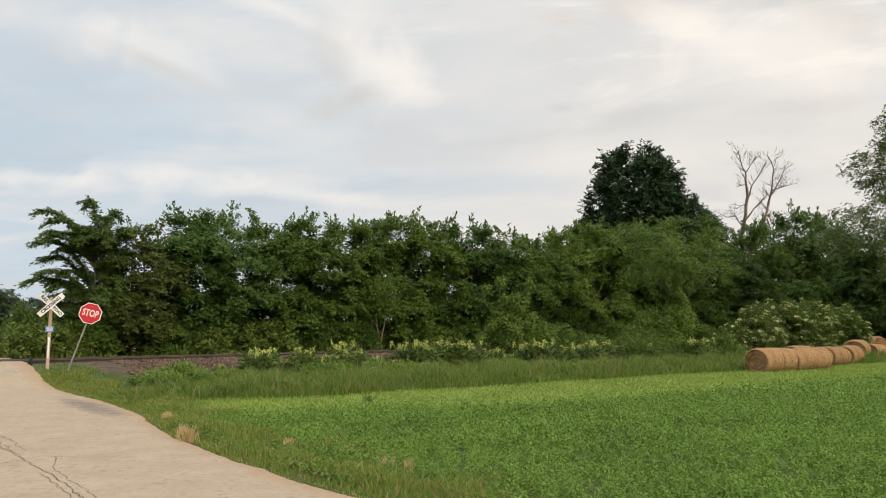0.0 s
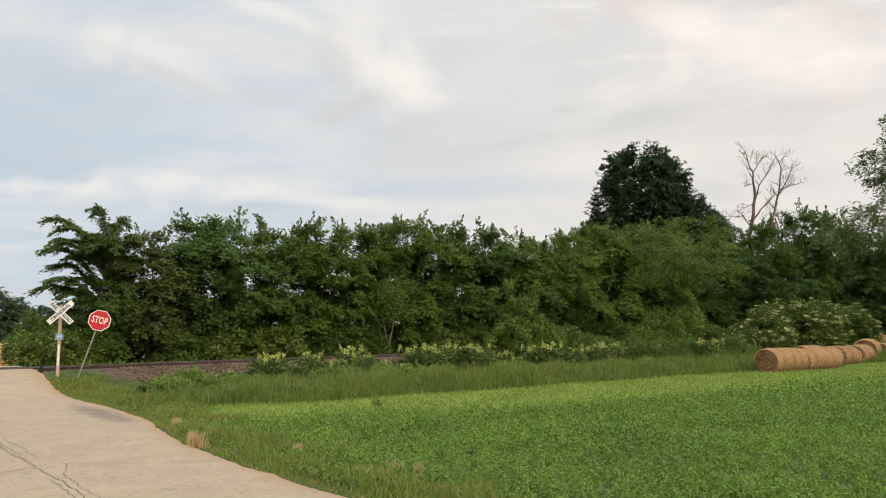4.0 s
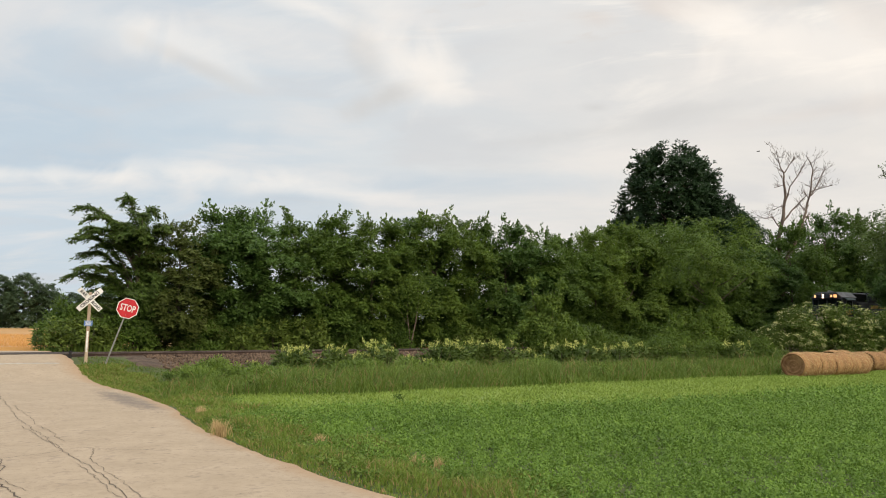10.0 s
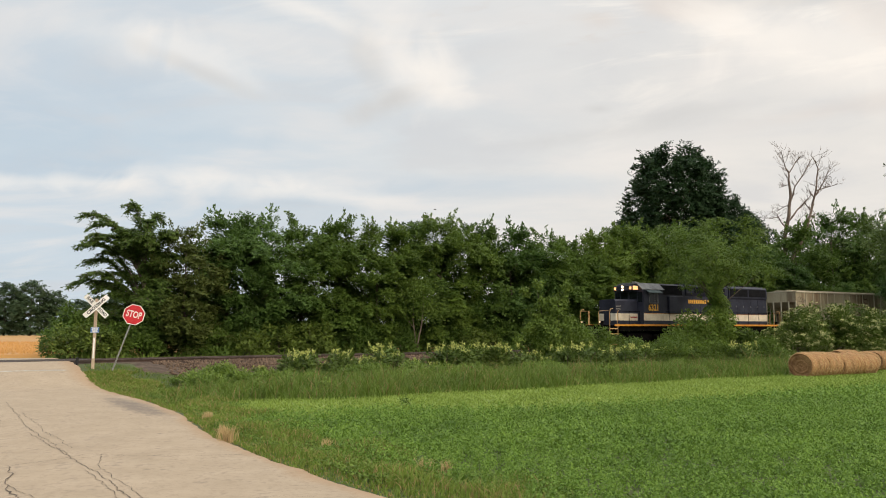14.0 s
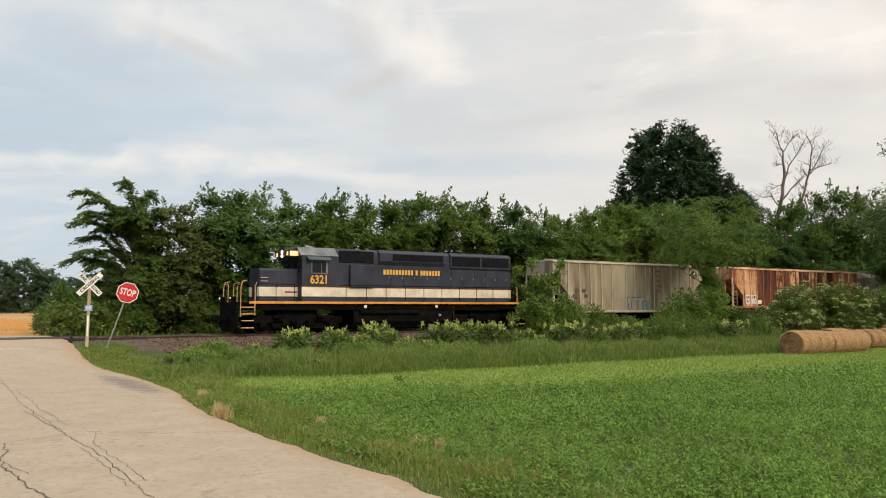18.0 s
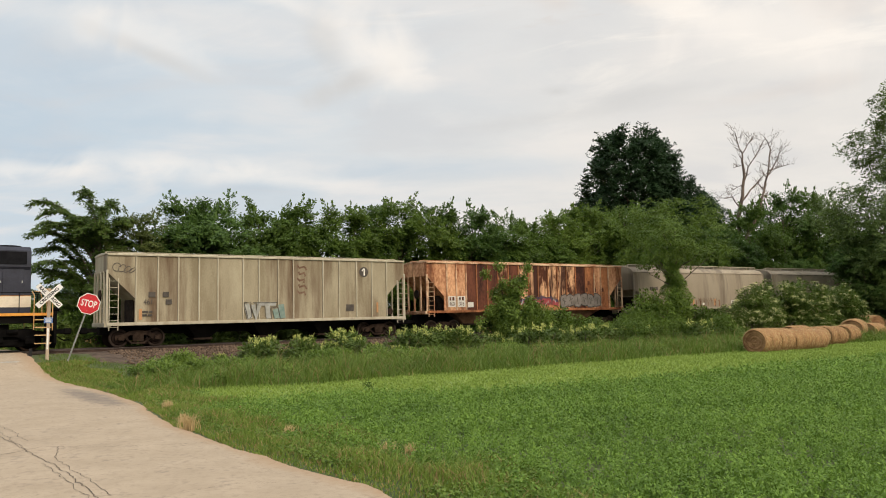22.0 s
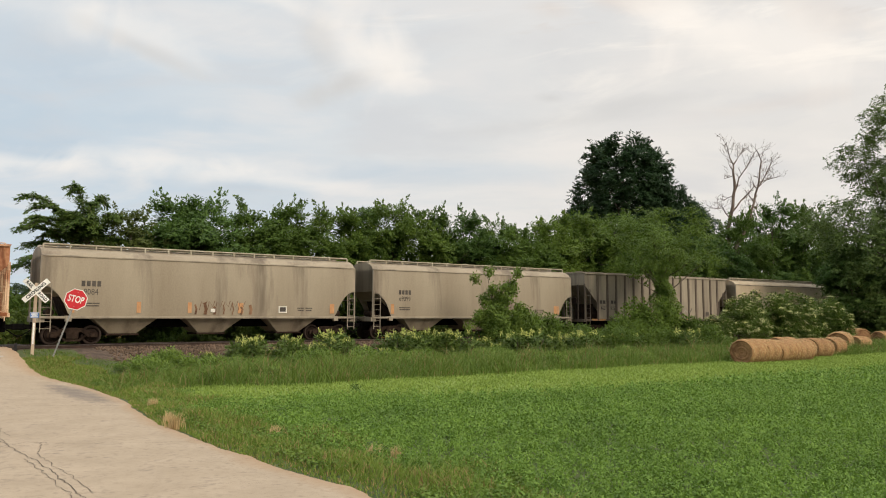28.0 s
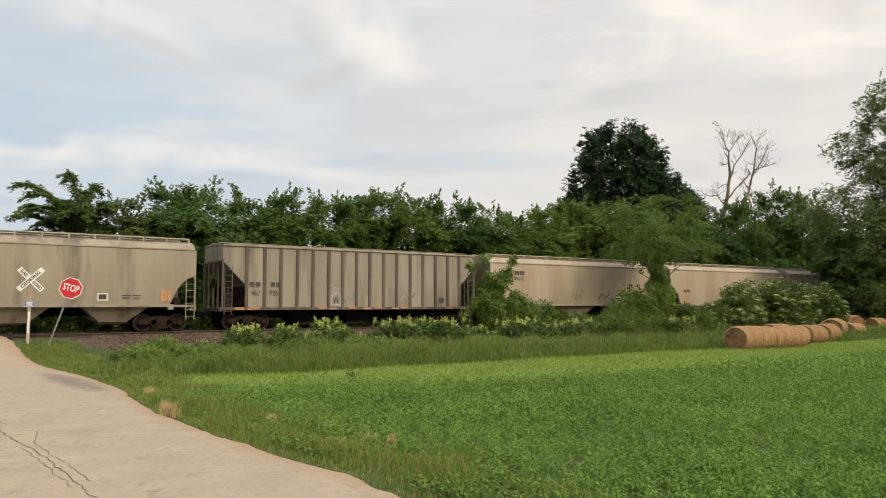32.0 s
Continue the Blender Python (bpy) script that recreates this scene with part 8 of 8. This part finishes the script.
        for x in (-8.8, -7.7, -6.65):
            P("stanchion", Shape().tube([(x, sg * 1.50, 1.74), (x, sg * 1.50, 2.72)], 0.019, 6), "underframe", parent=nr)
    # fuel tank and gear
    tank = P("fuel_tank", Shape().prism_x([(-1.30, 1.28), (1.30, 1.28), (1.42, 1.05), (1.42, 0.62), (1.10, 0.26), (0.6, 0.18), (-0.6, 0.18), (-1.10, 0.26), (-1.42, 0.62), (-1.42, 1.05)], -2.95, 3.85), "underframe", "black fuel tank")
    P("air_reservoir", Shape().cyl((-2.6, -1.46, 1.16), (1.4, -1.46, 1.16), 0.13, 12), "underframe", parent=tank)
    P("filler_cap", Shape().cyl((2.9, -1.42, 0.98), (2.9, -1.52, 0.98), 0.08, 12), "steel", parent=tank)
    P("white_notice", B(-2.35, -2.18, -1.535, -1.53, 1.42, 1.58, b=0.0), "mark_white", "small white notice")
    P("white_notice", B(2.55, 2.72, -1.535, -1.53, 1.42, 1.58, b=0.0), "mark_white", "small white notice")
    P("sand_pipe", Shape().tube([(3.95, -1.45, 1.6), (3.95, -1.45, 0.8), (4.05, -1.2, 0.4)], 0.035, 6), "truck")
    # three-axle trucks
    for xc in (-6.25, 6.75):
        s = Shape()
        for sg in (-1, 1):
            y0, y1 = (1.02, 1.20) if sg > 0 else (-1.20, -1.02)
            s.prism([(-2.65, 0.62), (-2.65, 0.90), (-1.9, 1.02), (1.9, 1.02), (2.65, 0.90), (2.65, 0.62), (2.35, 0.55), (1.75, 0.55), (1.45, 0.70), (0.45, 0.70), (0.3, 0.55), (-0.3, 0.55), (-0.45, 0.70), (-1.45, 0.70), (-1.75, 0.55), (-2.35, 0.55)], y0, y1)
            s.box(-0.95, -0.55, min(sg * 0.98, sg * 1.26), max(sg * 0.98, sg * 1.26), 0.42, 0.70, 0.03)
            s.box(0.55, 0.95, min(sg * 0.98, sg * 1.26), max(sg * 0.98, sg * 1.26), 0.42, 0.70, 0.03)
        s.box(-1.2, 1.2, -1.0, 1.0, 0.75, 1.28, 0.03)
        s.box(-2.55, 2.55, -0.98, -0.90, 0.22, 0.80, 0.02).box(-2.55, 2.55, 0.90, 0.98, 0.22, 0.80, 0.02)
        for q in (-1.02, 1.02):
            s.prism([(q - 0.42, 0.30), (q + 0.42, 0.30), (q + 0.55, 0.56), (q - 0.55, 0.56)], -1.16, -1.02)
        tr = part("truck", s, M["underframe"], loco, "black six wheel truck")
        tr.matrix_basis = Matrix.Translation((xc, 0, 0))
        for q in (-2.05, 0.0, 2.05):
            for sg in (-1, 1):
                part("journal_box", Shape().box(q - 0.20, q + 0.20, min(sg * 1.16, sg * 1.34), max(sg * 1.16, sg * 1.34), 0.34, 0.70, 0.04), M["underframe"], tr)
            wheelset(tr, q, 0.51)
        for sg in (-1, 1):
            for q in (-1.3, 1.3):
                part("brake_cylinder", Shape().cyl((q - 0.22, sg * 1.30, 0.92), (q + 0.22, sg * 1.30, 0.92), 0.10, 12), M["underframe"], tr)
    return loco


def build_train():
    loco = locomotive()
    cars = [loco]
    # first car: cream hopper with uneven rib spacing
    o1 = 0.40
    ribs = [-6.77, -5.79, -4.76, -3.70, -2.70, -1.31, -0.41, 0.71, 1.62, 3.46, 4.50, 5.65, 6.70, 7.72]
    c1 = ribbed_hopper(8.6, o1, [r if r != -6.77 else -6.85 for r in ribs], ["cream"], "cream_rib", "weathered cream grey ribbed hopper car with brown streaks")
    bars(c1, -5.75, 2.62, (0.34, 0.30), 0.26, -1.51, "mark", 1.4)
    place_letters(c1, "461", 0.40, M["mark"], -6.25, -1.512, 2.24, 0, 0.8)
    bars(c1, -5.25, 2.24, (0.30,), 0.26, -1.51, "mark")
    bars(c1, -6.3, 1.75, (0.30, 0.16), 0.10, -1.51, "mark")
    bars(c1, -6.3, 1.58, (0.24, 0.22), 0.10, -1.51, "mark")
    part("yellow_smear", Shape().box(-6.70, -6.55, -1.494, -1.490, 1.35, 1.9, 0), M["orange_smear"], c1, "orange yellow paint smear")
    part("yellow_smear", Shape().box(7.0, 7.12, -1.494, -1.490, 1.5, 2.1, 0), M["orange_smear"], c1, "orange yellow paint smear")
    part("round_emblem", Shape().cyl((6.15, -1.490, 3.92), (6.15, -1.496, 3.92), 0.30, 24), M["mark"], c1, "dark round emblem with a white one")
    strokes(c1, [(6.02, 4.0), (6.17, 4.12)], 0.08, -1.499, "mark_white")
    place_letters(c1, "1", 0.56, M["mark_white"], 6.18, -1.500, 3.90, 0, 1.0, 0.02)
    for k in range(5):
        strokes(c1, [(1.85 + 0.1 * (k % 2), 4.25 - 0.36 * k), (2.0, 4.1 - 0.36 * k), (2.3, 4.18 - 0.36 * k), (2.45 - 0.1 * (k % 3), 3.98 - 0.36 * k)], 0.12, -1.473, "brown_stain")
    part("data_panel", Shape().box(4.95, 5.45, -1.496, -1.490, 1.62, 2.0, 0), M["mark"], c1, "dark data panel")
    for k in range(4):
        xa, za, q = -7.75 + 0.24 * k, 3.98 - 0.05 * k, 0.17 - 0.02 * k
        strokes(c1, [(xa + q * math.cos(a * 0.55) * (1 + 0.05 * a), za + q * 1.2 * math.sin(a * 0.55 + 0.3 * k)) for a in range(10 + k)], 0.035, -1.492 - 0.001 * k, "mark")
    for pts, wd, mt in [([(-1.15, 2.10), (-0.95, 1.30)], 0.30, "tag_pale"), ([(-0.78, 2.05), (-0.60, 1.30), (-0.42, 2.05)], 0.26, "tag_pale"), ([(-0.55, 2.10), (0.55, 2.08)], 0.20, "tag_pale"), ([(0.05, 2.05), (0.12, 1.28)], 0.26, "tag_pale"), ([(0.50, 1.80), (0.62, 1.28)], 0.30, "tag_teal"), ([(0.85, 2.05), (0.95, 1.28)], 0.34, "tag_teal"), ([(-1.30, 2.16), (-0.9, 2.2), (-0.85, 1.4), (-1.05, 1.27), (-1.28, 2.14)], 0.05, "mark"), ([(-0.78, 2.15), (0.62, 2.14), (0.58, 1.9), (0.25, 1.85), (0.28, 1.27)], 0.05, "mark"), ([(0.66, 1.9), (0.80, 1.27)], 0.05, "mark")]:
        strokes(c1, pts, wd, -1.545 if mt != "mark" else -1.549, mt)
    cars.append(c1)
    # second car: heavily rusted
    ribs = [-7.30, -6.55, -5.76, -4.90, -4.0, -3.1, -2.2, -1.3, -0.4, 0.5, 1.4, 2.3, 3.2, 4.1, 5.1, 6.01, 6.70, 7.51]
    mats = ["rust_light"] * 3 + ["rust_dark"] * 3 + ["rust_mix", "rust_dark"] + ["rust_mix"] * 6 + ["rust_dark", "rust", "rust_light", "rust", "rust_light"]
    c2 = ribbed_hopper(8.9, 0.08, ribs, mats, "rust_cream", "heavily rusted orange brown hopper car with graffiti", 0.085, gate_mat="rust_tan", roof_mat="rust_cream", z0=1.50, chutes=((-4.9, 0.0, 4.9), 1.9, 0.6, 0.66), mid_rib="rust")
    part("white_stencil", Shape().box(-7.20, -6.62, -1.480, -1.470, 1.75, 2.45, 0), M["mark_white"], c2, "white stencil patch")
    part("white_stencil", Shape().box(-6.46, -5.84, -1.480, -1.470, 1.75, 2.45, 0), M["mark_white"], c2, "white stencil patch")
    for xx, num in ((-6.91, "460"), (-6.15, "376")):
        place_letters(c2, num, 0.36, M["rust_dark"], xx, -1.484, 1.94, 0, 0.75)
        bars(c2, xx, 2.28, (0.13, 0.17), 0.22, -1.482, "rust_dark", 0.4)
    part("white_patch", Shape().box(-5.65, -5.2, -1.500, -1.492, 1.72, 2.05, 0), M["mark_white"], c2, "white paint patch")
    wild_tag(c2, -1.25, 2.35, 1.54, 2.50, -1.536, ("tag_purple", "tag_red", "tag_orange"), 12)
    strokes(c2, [(-1.9, 1.75), (-1.95, 2.25), (-1.5, 2.4), (-1.35, 2.05), (-1.7, 1.95), (-1.4, 1.62), (-1.85, 1.6)], 0.15, -1.54, "tag_pale")
    spray_tag(c2, 2.55, 6.55, 1.56, 2.62, 6, -1.536, ("tag_grey",), "mark", 14)
    for k in range(9):
        part("faint_line", Shape().box(3.75 + 0.03 * (k % 3), 4.55 - 0.04 * (k % 2), -1.470, -1.464, 2.82 + 0.09 * k, 2.85 + 0.09 * k, 0), M["rust_dark"], c2)
    bars(c2, 5.15, 3.35, (0.34, 0.20), 0.30, -1.472, "rust_dark", 0.9)
    bars(c2, 5.15, 2.86, (0.36, 0.24, 0.22, 0.26, 0.2), 0.30, -1.472, "rust_dark", 2.0)
    cars.append(c2)

    def marks(c, number, x, z, yy=-1.566):
        bars(c, x, z + 0.33, (0.17, 0.17, 0.17, 0.17), 0.27, yy, "mark", 0.25)
        place_letters(c, number, 0.40, M["mark"], x, yy - 0.002, z - 0.08, 0, 0.85)
        bars(c, x, z - 0.62, (0.5, 0.3), 0.06, -1.548, "mark")
        bars(c, x, z - 0.74, (0.4, 0.35), 0.06, -1.543, "mark")
        part("data_panel", Shape().box(3.55, 4.05, -1.556, -1.548, 1.58, 1.95, 0), M["mark_white"], c, "small white framed panel")
        part("data_panel", Shape().box(3.62, 3.98, -1.560, -1.557, 1.64, 1.89, 0), M["mark"], c)
        for xx in (4.9, 5.4):
            bars(c, xx, 1.85, (0.42,), 0.05, -1.55, "mark")
            bars(c, xx, 1.72, (0.36,), 0.05, -1.548, "mark")

    c3 = smooth_hopper(8.4, "grey", "grey_panel", "grey beige smooth sided hopper car with dark soot streaks")
    marks(c3, "9084", -6.2, 2.62)
    for xx, ww in ((-4.05, 0.2), (-1.5, 0.2), (1.2, 0.3), (6.75, 0.28), (-7.0, 0.1)):
        part("orange_mark", Shape().box(xx, xx + ww, -1.552, -1.545, 1.55, 2.1, 0), M["orange_smear"], c3, "faded orange paint mark")
    for k in range(6):
        strokes(c3, [(-0.9 + k * 0.42, 1.7), (-0.8 + k * 0.42, 2.15), (-0.6 + k * 0.42, 1.9), (-0.5 + k * 0.42, 2.2)], 0.04, -1.563, "brown_stain")
    for k in range(7):
        xa = -1.1 + 0.5 * k
        strokes(c3, [(xa + 0.02 * math.sin(k), 1.48), (xa + 0.05, 1.75), (xa - 0.03, 2.0 + 0.12 * math.sin(2.1 * k))], 0.10 + 0.05 * math.sin(k * 1.3), -1.5605, "rust_tan")
    part("white_patch", Shape().box(-0.3, -0.05, -1.564, -1.549, 1.6, 1.78, 0), M["mark_white"], c3)
    cars.append(c3)
    c4 = smooth_hopper(8.35, "grey", "grey_panel", "grey beige smooth sided hopper car with an orange marked end")
    marks(c4, "69099", -6.1, 2.55)
    for xx, ww in ((-7.1, 0.22), (6.6, 0.3), (6.95, 0.12)):
        part("orange_mark", Shape().box(xx, xx + ww, -1.552, -1.545, 1.55, 2.3, 0), M["orange_smear"], c4, "faded orange paint mark")
    cars.append(c4)
    ribs = [-7.22, -6.17, -5.20, -4.19, -3.21, -2.19, -1.26, -0.33, 0.59, 1.57, 2.54, 3.53, 4.51, 5.49, 6.45, 7.40]
    c5 = ribbed_hopper(8.6, 0.05, ribs, ["grey_panel"], "soot_rib", "grey ribbed hopper car with dark sooty ribs", 0.19, roof_mat="grey_panel")
    for xx in (-7.6, -6.9, -1.9, 0.4, 2.4, 6.6):
        part("sill_reflector", Shape().box(xx - 0.26, xx + 0.26, -1.556, -1.541, 1.10, 1.20, 0), M["orange_smear"], c5, "orange sill reflector")
    bars(c5, -6.72, 2.50, (0.24, 0.28), 0.25, -1.50, "mark")
    bars(c5, -5.55, 2.50, (0.24, 0.18), 0.25, -1.50, "mark")
    place_letters(c5, "462", 0.40, M["mark"], -6.68, -1.502, 2.02, 0, 0.85)
    place_letters(c5, "925", 0.40, M["mark"], -5.62, -1.502, 2.02, 0, 0.85)
    for xx in (-7.9, -7.0, -2.9, -0.9, 0.9, 2.8, 6.2):
        part("yellow_reflector", Shape().box(xx, xx + 0.55, -1.556, -1.541, 1.14, 1.23, 0), M["yellow_mark"], c5, "yellow reflective strip")
    for pts, wd, mt in [([(-2.05, 1.35), (-2.0, 1.9), (-1.6, 2.1), (-1.35, 1.8), (-1.4, 1.35), (-2.05, 1.35)], 0.16, "tag_pale"), ([(-1.9, 2.1), (-1.8, 2.4), (-1.6, 2.25), (-1.45, 2.4)], 0.10, "tag_pale"), ([(-1.85, 1.5), (-1.7, 1.8), (-1.55, 1.5)], 0.08, "mark"), ([(-1.1, 1.5), (-0.9, 1.9), (-0.6, 1.6), (-0.5, 2.1)], 0.10, "tag_teal"), ([(2.8, 1.7), (3.1, 1.95), (3.3, 1.75)], 0.06, "tag_pale"), ([(3.7, 1.8), (3.9, 2.1)], 0.06, "mark")]:
        strokes(c5, pts, wd, -1.495, mt)
    part("data_panel", Shape().box(5.75, 6.15, -1.496, -1.490, 1.5, 1.8, 0), M["mark"], c5)
    cars.append(c5)
    c6 = smooth_hopper(8.85, "grey_warm", "grey_panel", "cream yellow smooth sided hopper car stained with rust")
    marks(c6, "96245", -6.3, 3.25)
    for k in range(3):
        strokes(c6, [(-1.2 + k * 0.35, 1.8), (-1.1 + k * 0.35, 2.2), (-0.95 + k * 0.35, 1.8)], 0.05, -1.563, "mark")
    strokes(c6, [(1.5, 1.75), (2.0, 2.15), (2.4, 1.9), (2.9, 2.25)], 0.09, -1.563, "mark")
    cars.append(c6)
    c7 = smooth_hopper(8.05, "grey_warm", "grey_panel", "pale cream smooth sided hopper car")
    bars(c7, -6.0, 2.5, (0.3, 0.16, 0.2), 0.22, -1.566, "mark")
    cars.append(c7)
    c8 = smooth_hopper(8.3, "grey_dark", "grey_panel", "sooty grey smooth sided hopper car at the rear")
    cars.append(c8)
    for i, c in enumerate(cars):
        VEHICLES.append((c, sum(LENGTHS[:i]) + LENGTHS[i] / 2))


build_train()


def motions():
    # the bird comes from behind the oak and leaves to the west
    rows = []
    for k in range(65):
        t = k / 2
        q = min(max(t, 6.0), 22.0) - 12.0
        rows.append((t, pose(65 * (0.1553 - 0.107 * q), 65.0, 2.2 + 65 * (0.1947 - 0.0176 * q + 0.004 * math.sin(q * 3)), 0, 0, 0)))
    walk(BIRD, rows)
    for v, off in VEHICLES:
        rows = []
        for k in range(33):
            x, y, h = on_track(train_s(k) + off)
            rows.append((float(k), pose(x, y, RAIL_Z, 0, 0, math.degrees(h))))
        walk(v, rows)
    turns = {}
    for w, x, r in WHEELS:
        if r not in turns:
            turns[r] = [(k / 10, Matrix.Rotation((train_s(k / 10) - train_s(0)) / r, 4, "Y")) for k in range(321)]
        at = Matrix.Translation((x, 0, r))
        walk(w, [(t, at @ m) for t, m in turns[r]])


motions()
